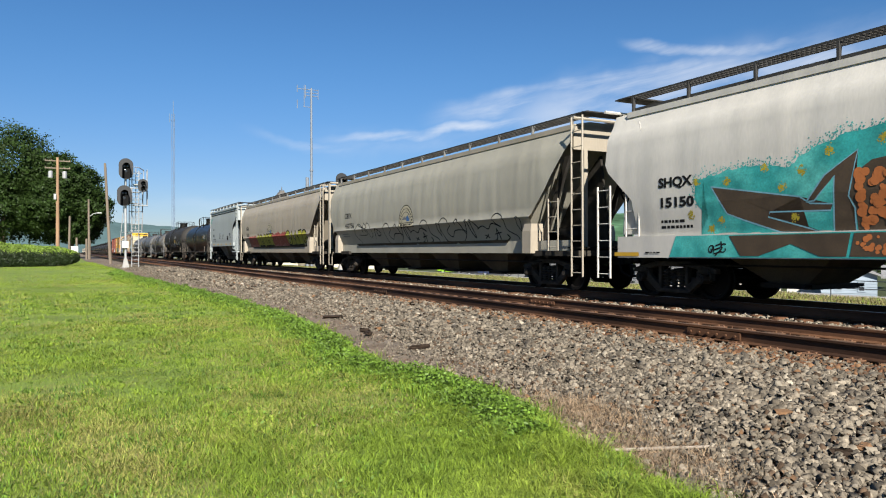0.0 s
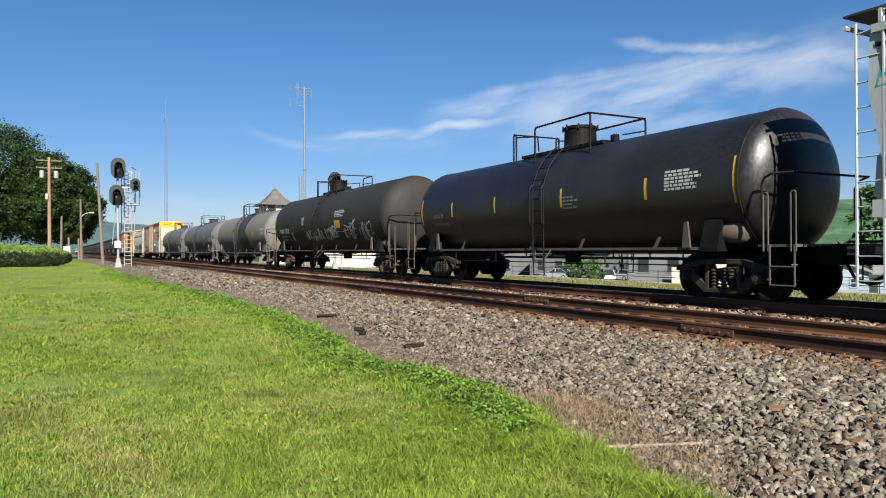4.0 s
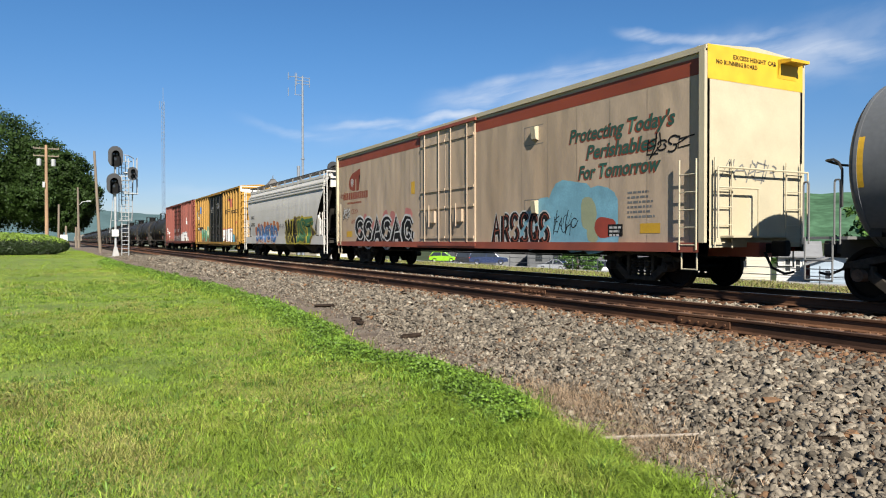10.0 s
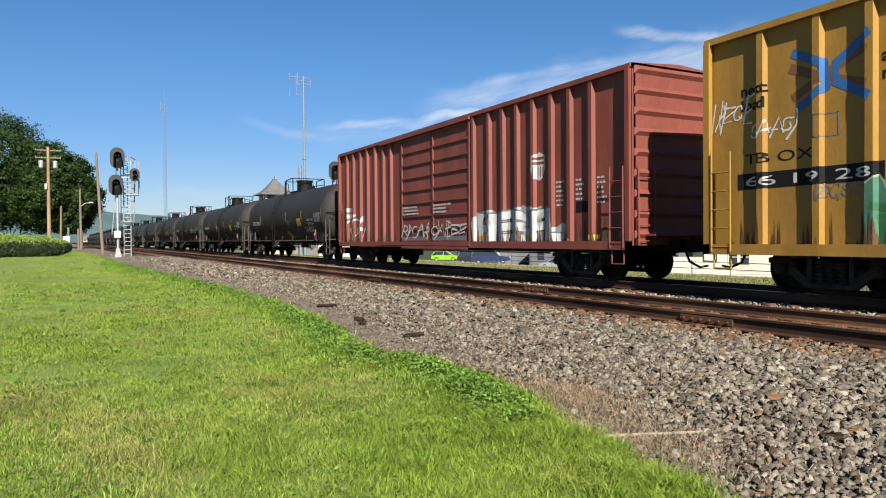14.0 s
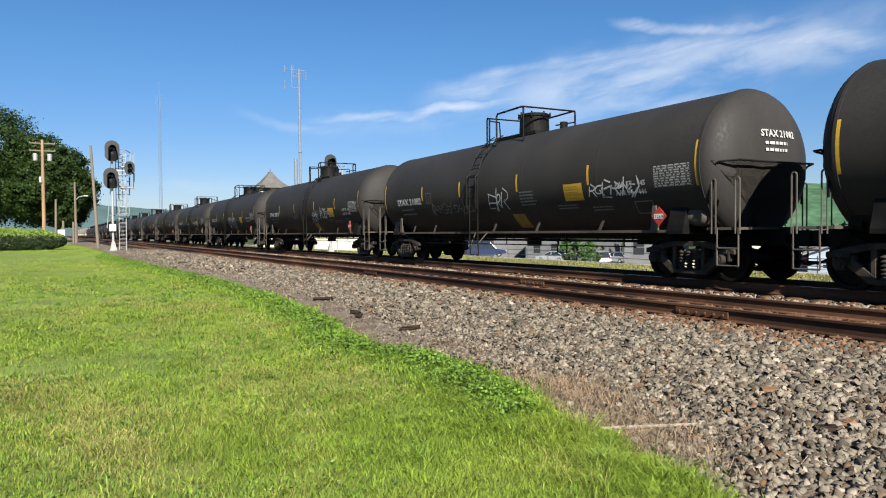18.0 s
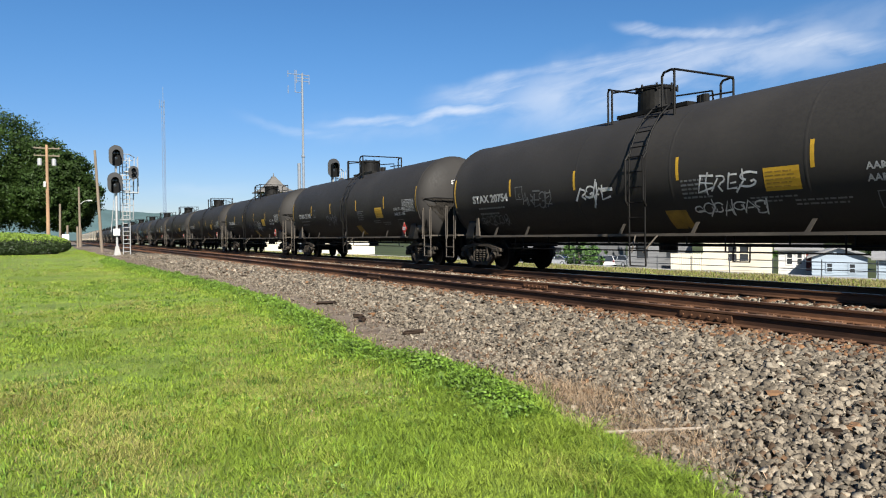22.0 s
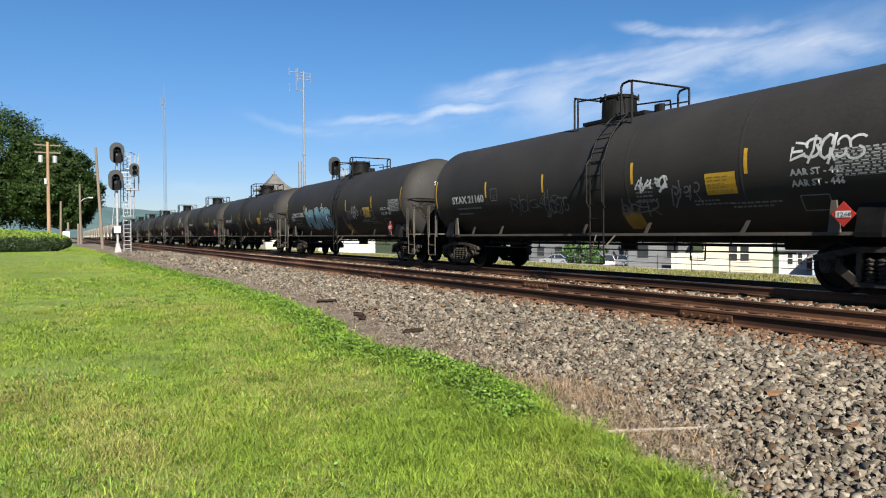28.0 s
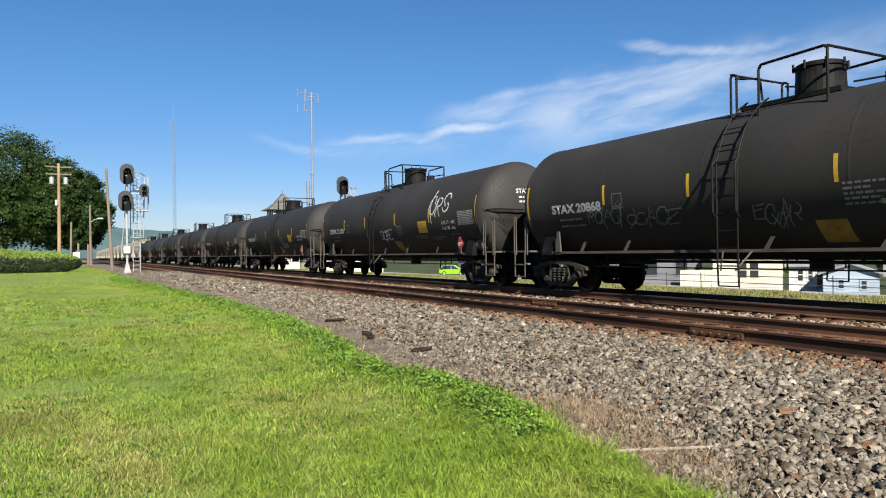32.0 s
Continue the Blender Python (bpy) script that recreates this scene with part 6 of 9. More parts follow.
    # running boards: grating of long and cross bars
    for sy in (-1, 1):
        bm = bmesh.new()
        y0 = sy * (rx - 0.02)
        for k in range(grate + 1):
            box(bm, -half + 0.1, half - 0.1, y0 - sy * (0.14 * k) - 0.008, y0 - sy * (0.14 * k) + 0.008, top + board, top + board + 0.04)
        x = -half + 0.1
        while x < half:
            box(bm, x, x + 0.012, min(y0, y0 - sy * 0.14 * grate), max(y0, y0 - sy * 0.14 * grate), top + board + 0.005, top + board + 0.035)
            x += 0.10
        part("running_board", bm, walk, car)
        if curb:
            part("roof_curb", bbox(-half + 0.6, half - 0.6, y0 - 0.03 - sy * 0.06, y0 + 0.03 - sy * 0.06, top + 0.03, top + 0.13), curb, car)
        legs = n + 4
        for k in range(legs):
            x = -half + 0.6 + (length - 1.2) * k / (legs - 1)
            bm = prism([(y0 + sy * 0.02, top), (y0 + sy * 0.02, top + board), (y0 - sy * 0.08, top + board), (y0 - sy * 0.03, top)], x - 0.025, x + 0.025)
            part("board_bracket", bm, bracket, car)
    for sgn in (-1, 1):
        part("cross_board", bbox(min(sgn * (half - 0.5), sgn * half), max(sgn * (half - 0.5), sgn * half), -rx, rx, top + board, top + board + 0.03), walk, car)
    # discharge bays and outlets
    span = 2 * (half - 0.55 - slope) - 1.6
    w = span / bays
    for k in range(bays):
        x = -span / 2 + (k + 0.5) * w
        bm = loft([[(x - w / 2, -1.36, sill_z + 0.1), (x + w / 2, -1.36, sill_z + 0.1), (x + w / 2, 1.36, sill_z + 0.1), (x - w / 2, 1.36, sill_z + 0.1)],
                   [(x - 0.42, -0.62, 0.42), (x + 0.42, -0.62, 0.42), (x + 0.42, 0.62, 0.42), (x - 0.42, 0.62, 0.42)]])
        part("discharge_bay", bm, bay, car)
        bm = bbox(x - 0.55, x + 0.55, -0.72, 0.72, 0.32, 0.42)
        rod(bm, (x + 0.5, -0.9, 0.37), (x + 0.5, 0.9, 0.37), 0.03, 8)
        part("outlet_gate", bm, "black_steel", car)
    part("brake_pipe", pipe([(-half + 2, -1.1, 0.75), (half - 2, -1.1, 0.75)], 0.022), "black_steel", car)

    def surf(x, z):
        return Vector((x, -float(np.interp(z, [r[1] for r in rows], [r[0] for r in rows])) - 0.003, z))
    surf = Side(surf, (), [r[1] for r in rows[1:-1]])
    TRAIN.append((car, s))
    return car, surf


# ---- box cars ----
def box_car(label, s, length, top, side, end, roof, ribs, door, name="box_car", base=0.98, wide=1.52, rib_mat=None, ends="ribbed", sill_mat=None, trim=None, tc=None, truck_tone="truck_steel", rib_depth=0.10):
    """door: (x0, x1, material, kind). ribs: x of the outside posts."""
    car = thing(name, label, "box car", "freight train cars")
    half = length / 2
    tc = tc or half - 2.3
    trim = trim or side
    x0, x1, dmat, dkind = door
    for sy in (-1, 1):
        y = sy * (wide - rib_depth)
        part("side_sheet", bbox(-half, half, min(y, y - sy * 0.06), max(y, y - sy * 0.06), base, top - 0.12), side, car)
        for x in ribs:
            if x0 - 0.05 < x < x1 + 0.05:
                continue
            bm = prism([(x - 0.10, sy * (wide - rib_depth)), (x - 0.065, sy * wide), (x + 0.065, sy * wide), (x + 0.10, sy * (wide - rib_depth))], base + 0.02, top - 0.14, axis="z")
            part("side_post", bm, rib_mat or side, car)
        part("side_sill", bbox(-half, half, sy * wide - 0.05, sy * wide + 0.03 if sy > 0 else sy * wide + 0.05, base - 0.10, base + 0.10), sill_mat or side, car)
        part("eave", prism([(sy * (wide - rib_depth), top - 0.14), (sy * (wide + 0.02), top - 0.14), (sy * (wide + 0.02), top - 0.02), (sy * (wide - rib_depth - 0.1), top)], -half, half), trim, car)
        # doors
        n = 2
        dw = (x1 - x0) / n
        for k in range(n):
            a, b = x0 + k * dw + 0.015, x0 + (k + 1) * dw - 0.015
            yo = sy * (wide - rib_depth + 0.05)
            d = part("door", bbox(a, b, min(yo, yo - sy * 0.07), max(yo, yo - sy * 0.07), base + 0.04, top - 0.2), dmat, car)
            if dkind == "panel":
                rows = 8
                for r in range(rows + 1):
                    z = base + 0.08 + (top - base - 0.36) * r / rows
                    bm = bbox(a + 0.04, b - 0.04, min(yo, yo + sy * 0.045), max(yo, yo + sy * 0.045), z - 0.03, z + 0.03)
                    part("door_rib", bm, dmat, d)
                for x in (a, b):
                    part("door_edge", bbox(x - 0.035, x + 0.035, min(yo, yo + sy * 0.05), max(yo, yo + sy * 0.05), base + 0.04, top - 0.2), dmat, d)
            else:
                for x in (a + dw * 0.22, a + dw * 0.78):
                    part("lock_bar", rod(bmesh.new(), (x, yo + sy * 0.05, base + 0.1), (x, yo + sy * 0.05, top - 0.25), 0.018, 8), "dim_steel" if dmat == "box_black" else dmat, d)
                for z in (base + 0.25, base + 1.25, base + 1.85, top - 0.6):
                    part("door_rib", bbox(a + 0.03, b - 0.03, min(yo, yo + sy * 0.03), max(yo, yo + sy * 0.03), z - 0.04, z + 0.04), dmat, d)
                bm = bbox(a + dw * 0.3, a + dw * 0.62, min(yo, yo + sy * 0.08), max(yo, yo + sy * 0.08), base + 0.75, base + 1.15)
                rod(bm, (a + dw * 0.45, yo + sy * 0.11, base + 0.6), (a + dw * 0.45, yo + sy * 0.11, base + 1.35), 0.02, 6)
                part("door_handle", bm, dmat, d)
        for z in (base + 0.0, top - 0.17):
            part("door_track", bbox(x0 - 1.9 if dkind == "panel" else x0 - 0.1, x1 + 0.1, min(sy * wide, sy * (wide + 0.07)), max(sy * wide, sy * (wide + 0.07)), z - 0.04, z + 0.06), sill_mat or side, car)
    part("roof", prism([(-wide + 0.02, top - 0.05), (wide - 0.02, top - 0.05), (wide - 0.1, top), (0, top + 0.1), (-wide + 0.1, top)], -half, half), roof, car)
    for k in range(round(length / 1.2)):
        x = -half + 0.6 + k * 1.2
        part("roof_seam", prism([(-wide + 0.1, top), (0, top + 0.1), (wide - 0.1, top), (wide - 0.1, top + 0.03), (0, top + 0.135), (-wide + 0.1, top + 0.03)], x - 0.03, x + 0.03), roof, car)
    for sgn in (-1, 1):
        xe = sgn * half
        part("end_sheet", bbox(min(xe, xe - sgn * 0.08), max(xe, xe - sgn * 0.08), -wide + 0.03, wide - 0.03, base, top), end, car)
        if ends == "ribbed":
            n = 9
            for k in range(n):
                z = base + 0.25 + (top - base - 0.4) * k / (n - 1)
                bm = loft([[(xe, -wide + 0.12, z - 0.09), (xe + sgn * 0.07, -wide + 0.2, z), (xe, -wide + 0.12, z + 0.09)], [(xe, wide - 0.12, z - 0.09), (xe + sgn * 0.07, wide - 0.2, z), (xe, wide - 0.12, z + 0.09)]])
                part("end_rib", bm, end, car)
        for sy in (-1, 1):
            part("corner_post", bbox(min(xe, xe - sgn * 0.14), max(xe, xe - sgn * 0.14), sy * wide - 0.05, sy * wide + 0.05, base - 0.1, top - 0.1), trim, car)
            ladder(car, sgn * (half - 0.42), sy * (wide + 0.05), base - 0.05, 2.70, 0.44, trim, 0.36, post=0.02)
            part("stirrup", pipe([(sgn * (half - 0.62), sy * wide, base), (sgn * (half - 0.62), sy * wide, 0.45), (sgn * (half - 0.22), sy * wide, 0.45), (sgn * (half - 0.22), sy * wide, base)], 0.018), trim, car)
            ladder(car, xe + sgn * 0.08, sy * 1.1, base, 2.7, 0.5, trim, 0.36, axis="y", post=0.02, name="end_ladder")
        part("end_platform", bbox(min(xe, xe + sgn * 0.32), max(xe, xe + sgn * 0.32), -1.1, 1.1, 1.10, 1.14), trim, car)
        coupler(car, xe + sgn * 0.35, sgn)
        part("draft_gear", prism([(-0.3, 0.7), (0.3, 0.7), (0.3, 1.0), (-0.3, 1.0)], sgn * (half - 1.2), sgn * (half + 0.3)), sill_mat or "black_steel", car)
        truck(car, sgn * tc, truck_tone)
    part("underframe", prism([(-1.2, 0.88), (-0.35, 0.66), (0.35, 0.66), (1.2, 0.88)], -half + 1, half - 1), "black_steel", car)
    part("brake_pipe", pipe([(-half + 3.5, -1.15, 0.66), (half - 3.5, -1.15, 0.66)], 0.022), "black_steel", car)
    TRAIN.append((car, s))
    return car, flat_side(-wide - 0.012), ribbed_side(wide, rib_depth, [x for x in ribs if not x0 - 0.05 < x < x1 + 0.05])


# the mixed cars ahead of the black tank cars
R0 = random.Random(4)
car, side = hopper_car("pale grey covered hopper with teal and orange graffiti", 222.6, 19.6, 4.28, body="white_hopper", walk="dim_steel", bracket="dim_steel", curb="dim_steel", board=0.40, grate=3, sill=(0.90, 1.38), slope=1.1, lower=1.7, step=False, posts="short", cut_rear=((1.4, 8.68), (2.22, 8.85), (2.95, 9.7), (3.1, 9.75)), ladder_in=0.0)
words(car, lifted(side, 0.014), "SHQX", -8.0, 2.42, 0.28, "black_letter", 0.95, "reporting_mark", thick=0.012)
words(car, lifted(side, 0.014), "15150", -8.0, 1.99, 0.28, "black_letter", 0.92, "reporting_mark", thick=0.012)
fine_print(car, side, -7.96, 1.65, 0.95, 2, "black_letter", R0, 0.06, 0.06)
sill_side = flat_side(-1.528)
low = flat_side(-1.533)
cloud = [(-7.02, 2.1), (-6.95, 2.5), (-6.21, 2.62), (-5.38, 2.65), (-4.88, 2.54), (-4.65, 2.73), (-4.19, 2.88), (-3.87, 3.0), (-3.2, 3.03), (-1.8, 2.9), (0.5, 2.6), (1.2, 2.0), (0.9, 1.36), (-6.9, 1.38), (-6.71, 1.75)]
decal(car, outline(ragged(cloud, R0, 0.14, 0.035)), side, "spray_teal", "graffiti")
overspray(car, side, cloud[:11], R0, "spray_teal", 2600, 0.075)
decal(car, outline([(-7.69, 0.92), (1.0, 0.92), (1.0, 1.36), (-7.5, 1.36)]), sill_side, "spray_teal", "graffiti")
arrow = [(-6.58, 2.33), (-4.65, 2.0), (-4.46, 1.87), (-4.05, 1.84), (-4.09, 1.73), (-5.26, 1.76), (-5.3, 1.67), (-4.5, 1.44), (-4.24, 1.36), (-5.05, 1.38), (-5.79, 1.62), (-6.21, 1.77)]
horn = [(-4.53, 1.9), (-4.19, 2.33), (-3.6, 2.7), (-3.77, 1.95), (-3.67, 1.75), (-3.67, 1.36), (-4.05, 1.36), (-4.01, 2.31), (-4.38, 1.91)]
bubbles = [(-3.67, 2.31), (-3.37, 2.51), (-2.6, 2.6), (-1.8, 2.4), (-1.6, 1.36), (-3.64, 1.36), (-3.65, 1.68), (-3.77, 1.95)]
for pts in (arrow, horn):
    decal(car, outline(pts), lifted(side, 0.004), "spray_brown", "graffiti")
    decal(car, stroke(bmesh.new(), pts + pts[:1], 0.028), lifted(side, 0.008), "spray_sky", "graffiti")
decal(car, outline(bubbles), lifted(side, 0.005), "spray_brown", "graffiti")
bm = bmesh.new()
for _ in range(150):
    r = R0.uniform(0.03, 0.11)
    blob(bm, R0.uniform(-3.6, -1.75), R0.uniform(1.42, 2.42 - r), r, r, R0, 10, 0.03, square=1.0)
decal(car, bm, lifted(side, 0.009), "spray_orange", "graffiti")
decal(car, outline([(-6.14, 1.34), (-3.72, 1.34), (-3.80, 0.95), (-4.27, 0.95), (-4.81, 1.17), (-5.48, 0.95), (-5.88, 0.95)]), low, "spray_brown", "graffiti")
decal(car, outline([(-3.66, 1.34), (-1.7, 1.34), (-1.7, 0.95), (-3.74, 0.95)]), low, "spray_brown", "graffiti")
bm = bmesh.new()
for _ in range(60):
    r = R0.uniform(0.02, 0.07)
    blob(bm, R0.uniform(-3.62, -1.75), R0.uniform(1.02, 1.28), r, r, R0, 9, 0.03, square=1.0)
decal(car, bm, lifted(low, 0.004), "spray_orange", "graffiti")
bm = bmesh.new()
for x, z in ((-6.95, 2.45), (-6.2, 2.4), (-5.35, 2.58), (-7.1, 1.8), (-6.35, 1.65), (-4.6, 2.45), (-4.75, 1.65), (-4.1, 2.75), (-3.2, 2.85), (-5.0, 2.2), (-6.6, 1.5)):
    overspray(car, lifted(side, 0.004), [(x - 0.03, z), (x, z + 0.03), (x + 0.03, z), (x, z - 0.03)], R0, "spray_yellow", 70, 0.035)
bm.free()
scribble(car, low, -6.65, -6.2, 0.98, 1.2, "black_letter", R0, 0.03, loops=3)
fine_print(car, low, -8.4, 1.0, 0.6, 1, "black_letter", R0, 0.03)
panel(car, sill_side, -9.4, -8.6, 0.93, 1.02, "yellow_mark", "reflective_strip", 1)

car, side = hopper_car("grey-beige covered hopper with loose black scrawls", 202.1, 19.2, 4.35, body="grey_hopper", trim="tan_hopper", walk="dim_steel", rear_ladders=False, sill=(0.99, 1.34), cut_front=((1.97, 7.55), (2.6, 8.2), (3.85, 9.2)), cut_rear=((1.79, 8.55), (2.0, 8.85), (2.5, 9.25), (3.0, 9.5), (3.5, 9.57)), ladder_in=-0.08)
words(car, side, "CBFX", -7.40, 2.57, 0.32, "black_letter", 0.90, "reporting_mark", thick=0.008)
words(car, side, "450756", -7.36, 2.11, 0.32, "black_letter", 1.15, "reporting_mark", thick=0.008)
fine_print(car, side, -7.9, 1.82, 1.0, 2, "dim_letter", R0, 0.05, 0.05)


def emblem(car, side, cx, z0, r):
    """A half-round emblem on a cream ground, with bars for its lettering and a small hill in it."""
    ground = [(cx + r * math.cos(math.pi * i / 24), z0 + r * 1.05 * math.sin(math.pi * i / 24)) for i in range(25)]
    decal(car, outline([(cx + r, z0 - 0.16)] + ground + [(cx - r, z0 - 0.16)]), side, "emblem_cream", "emblem")
    side = lifted(side, 0.004)
    bm = bmesh.new()
    for k, w in ((1.0, 0.035), (0.62, 0.025)):
        stroke(bm, [(cx + r * k * math.cos(math.pi * i / 24), z0 + r * k * 1.05 * math.sin(math.pi * i / 24)) for i in range(25)], w)
    for i in range(13):
        a = math.pi * (i + 0.8) / 14.2
        stroke(bm, [(cx + r * 0.72 * math.cos(a), z0 + r * 0.76 * math.sin(a)), (cx + r * 0.88 * math.cos(a), z0 + r * 0.93 * math.sin(a))], 0.045)
    for k in range(9):
        quad(bm, cx + r * (-0.86 + 0.19 * k), cx + r * (-0.72 + 0.19 * k), z0 - 0.10, z0 - 0.04)
    for dz in (-0.16, 0.0):
        stroke(bm, [(cx - r, z0 + dz), (cx + r, z0 + dz)], 0.025)
    for sx in (-1, 1):
        stroke(bm, [(cx + sx * r, z0 - 0.16), (cx + sx * r, z0)], 0.03)
    decal(car, bm, side, "black_letter", "emblem")
    hill_top = [(cx - r * 0.55, z0 + 0.12), (cx - r * 0.2, z0 + r * 0.42), (cx - r * 0.02, z0 + r * 0.28), (cx + r * 0.2, z0 + r * 0.5), (cx + r * 0.55, z0 + 0.12)]
    decal(car, outline(hill_top), lifted(side, 0.004), "spray_grey", "emblem")
    decal(car, outline([(cx + r * 0.05, z0 + 0.06), (cx + r * 0.1, z0 + r * 0.36), (cx + r * 0.3, z0 + r * 0.4), (cx + r * 0.5, z0 + 0.06)]), lifted(side, 0.008), "spray_blue", "emblem")


emblem(car, side, -0.6, 2.14, 0.64)


def scrawl(car, surf, lines, w, mat, dx=0.0):
    """Loose looping spray lines, each drawn as one smooth curve through its turns."""
    bm = bmesh.new()
    for k, line in enumerate(lines):
        pts = [line[0]] + list(line) + [line[-1]]
        path = []
        for a, b, c, d in zip(pts, pts[1:], pts[2:], pts[3:]):
            for q in range(7):
                u = q / 7
                path.append(tuple(0.5 * (2 * b[i] + (c[i] - a[i]) * u + (2 * a[i] - 5 * b[i] + 4 * c[i] - d[i]) * u * u + (3 * b[i] - a[i] - 3 * c[i] + d[i]) * u ** 3) for i in (0, 1)))
        path.append(pts[-1])
        m = len(bm.verts)
        stroke(bm, [(x + dx, z) for x, z in path], w * (0.85 + 0.3 * (k % 2)))
        bm.verts.ensure_lookup_table()
        for v in bm.verts[m:]:
            v.co.y -= 0.0002 * k
    return decal(car, bm, surf, mat, "graffiti_tag")


scrawl(car, side, (((-5.7, 1.38), (-5.8, 1.5), (-6.25, 1.8), (-6.0, 2.1), (-5.55, 2.25), (-4.8, 1.8), (-5.8, 1.78)),
                   ((-5.7, 2.2), (-4.8, 2.03), (-5.0, 2.27), (-5.3, 1.9)),
                   ((-4.5, 1.63), (-4.8, 2.0), (-4.7, 2.27), (-4.4, 2.17), (-4.2, 1.8), (-4.4, 1.63)),
                   ((-4.0, 1.6), (-3.8, 2.0), (-3.3, 1.8), (-3.6, 1.7), (-3.7, 1.9))), 0.035, "black_letter")
for dx in (0.0, 5.0):
    scrawl(car, side, (((-2.4, 1.38), (-2.7, 1.45), (-2.95, 1.85), (-2.8, 2.12), (-2.5, 2.19), (-2.2, 1.95), (-2.5, 1.73), (-2.2, 1.54), (-1.9, 1.75), (-1.2, 1.7), (-1.45, 1.38)),
                       ((-1.85, 1.95), (-1.65, 2.12), (-1.35, 1.76), (-1.2, 1.64), (-1.05, 2.08), (-0.85, 1.66), (-0.65, 1.5), (-0.8, 2.06), (-0.35, 1.78)),
                       ((-0.45, 1.75), (-0.1, 1.84), (0.2, 1.74), (0.5, 1.9), (0.95, 1.78), (0.65, 1.93), (0.63, 2.1), (0.9, 2.19), (1.17, 2.06), (1.25, 1.7), (1.7, 1.5), (1.8, 1.38)),
                       ((0.45, 1.38), (0.6, 1.45), (0.67, 1.73), (0.8, 1.4)), ((0.5, 1.57), (0.9, 1.62)), ((1.15, 1.38), (1.3, 1.45), (1.17, 1.55)),
                       ((-0.1, 1.56), (0.17, 1.47)), ((-0.07, 1.45), (0.13, 1.58)), ((2.05, 1.56), (1.85, 1.82), (1.9, 2.03), (2.05, 1.96), (2.0, 1.6))), 0.038, "black_letter", dx)

car, side = hopper_car("tan covered hopper with red and yellow graffiti", 181.55, 19.2, 4.35, body="tan_hopper", walk="dim_steel", rear_ladders=False, sill=(0.99, 1.34), cut_front=((1.97, 7.55), (2.6, 8.2), (3.85, 9.2)), cut_rear=((1.79, 8.55), (2.0, 8.85), (2.5, 9.25), (3.0, 9.5), (3.5, 9.57)), ladder_in=-0.08)
words(car, side, "CEFX", -7.72, 2.57, 0.32, "black_letter", 0.84, "reporting_mark", thick=0.012)
words(car, side, "76126", -7.68, 2.11, 0.32, "black_letter", 0.86, "reporting_mark", thick=0.012)
emblem(car, side, -0.9, 2.2, 0.62)
piece(car, side, -7.0, -4.6, 1.2, 2.1, ("spray_red", "spray_pink", "spray_red", "spray_orange"), R0, 5, weight=0.6)
piece(car, lifted(side, 0.004), -4.6, -0.4, 1.2, 2.15, (None, "black_letter", "spray_lime", "spray_lime"), R0, 5, weight=0.62)
piece(car, side, -0.4, 2.9, 1.2, 2.2, ("spray_red", "spray_pink", "spray_red", "spray_red"), R0, 6, weight=0.6)
piece(car, lifted(side, 0.004), 2.9, 7.0, 1.2, 2.2, (None, "black_letter", "spray_lime", "spray_lime"), R0, 5, weight=0.66)

car, side = hopper_car("pale blue-grey short covered hopper with ladders", 164.65, 12.4, 4.55, body="blue_hopper", bays=2, curved=False, walk="dim_steel", sill=(1.52, 1.80), slope=1.35, lower=2.4, truck_tone="truck_steel", bracket="blue_hopper", bay="dusty_bay", sill_in=(0.5, 1.75), groove=True, cut_front=((1.5, 4.1), (3.0, 4.12), (3.48, 4.95), (3.52, 5.37)), cut_rear=((1.5, 5.0), (2.2, 5.5), (3.5, 5.75)), ladder_in=0.46, plate=1.05, slope_mat="grimy_steel")
words(car, side, "IARX", -4.4, 2.92, 0.28, "black_letter", 0.82, "reporting_mark")
words(car, side, "3141", -4.4, 2.35, 0.32, "black_letter", 0.82, "reporting_mark", thick=0.012)
fine_print(car, side, -4.3, 2.10, 1.4, 2, "black_letter", R0, 0.06, 0.07)
for x in (-3.9, -1.95, -0.5, 1.6, 3.4):
    panel(car, flat_side(-1.535), x - 0.3, x + 0.3, 1.62, 1.72, "yellow_mark", "reflective_strip", 1)
fine_print(car, side, -1.4, 2.55, 0.5, 5, "black_letter", R0, 0.05, 0.05)
fine_print(car, side, 0.0, 2.45, 0.6, 4, "black_letter", R0, 0.05, 0.05)
panel(car, side, 1.9, 2.4, 2.0, 2.35, "black_letter", "stencil_panel", 2)
fine_print(car, side, 2.7, 2.5, 0.9, 4, "black_letter", R0, 0.05, 0.05)
scribble(car, side, -5.6, -4.7, 3.6, 4.0, "spray_teal", R0, 0.05, loops=3)

car, side = tank_car("glossy black tank car with white stencilled panels", 149.6, 1.47, 2.38, 6.75, 17.0, "gloss_black_tank", tc=6.05, ladder_x=0.5, rails=(-1.8, 1.9), dome_x=0.35, arch=-0.5)
for r in range(6):
    fine_print(car, side, 4.9, 2.28 + 0.075 * r, 1.1, 1, "pale_letter", R0, 0.05)
fine_print(car, side, 1.4, 2.35, 0.6, 4, "dim_letter", R0, 0.04, 0.05)
words(car, side, "IARX", -5.8, 2.1, 0.24, "dim_letter", 0.7, "reporting_mark")
fine_print(car, side, -5.8, 1.9, 1.2, 2, "dim_letter", R0)

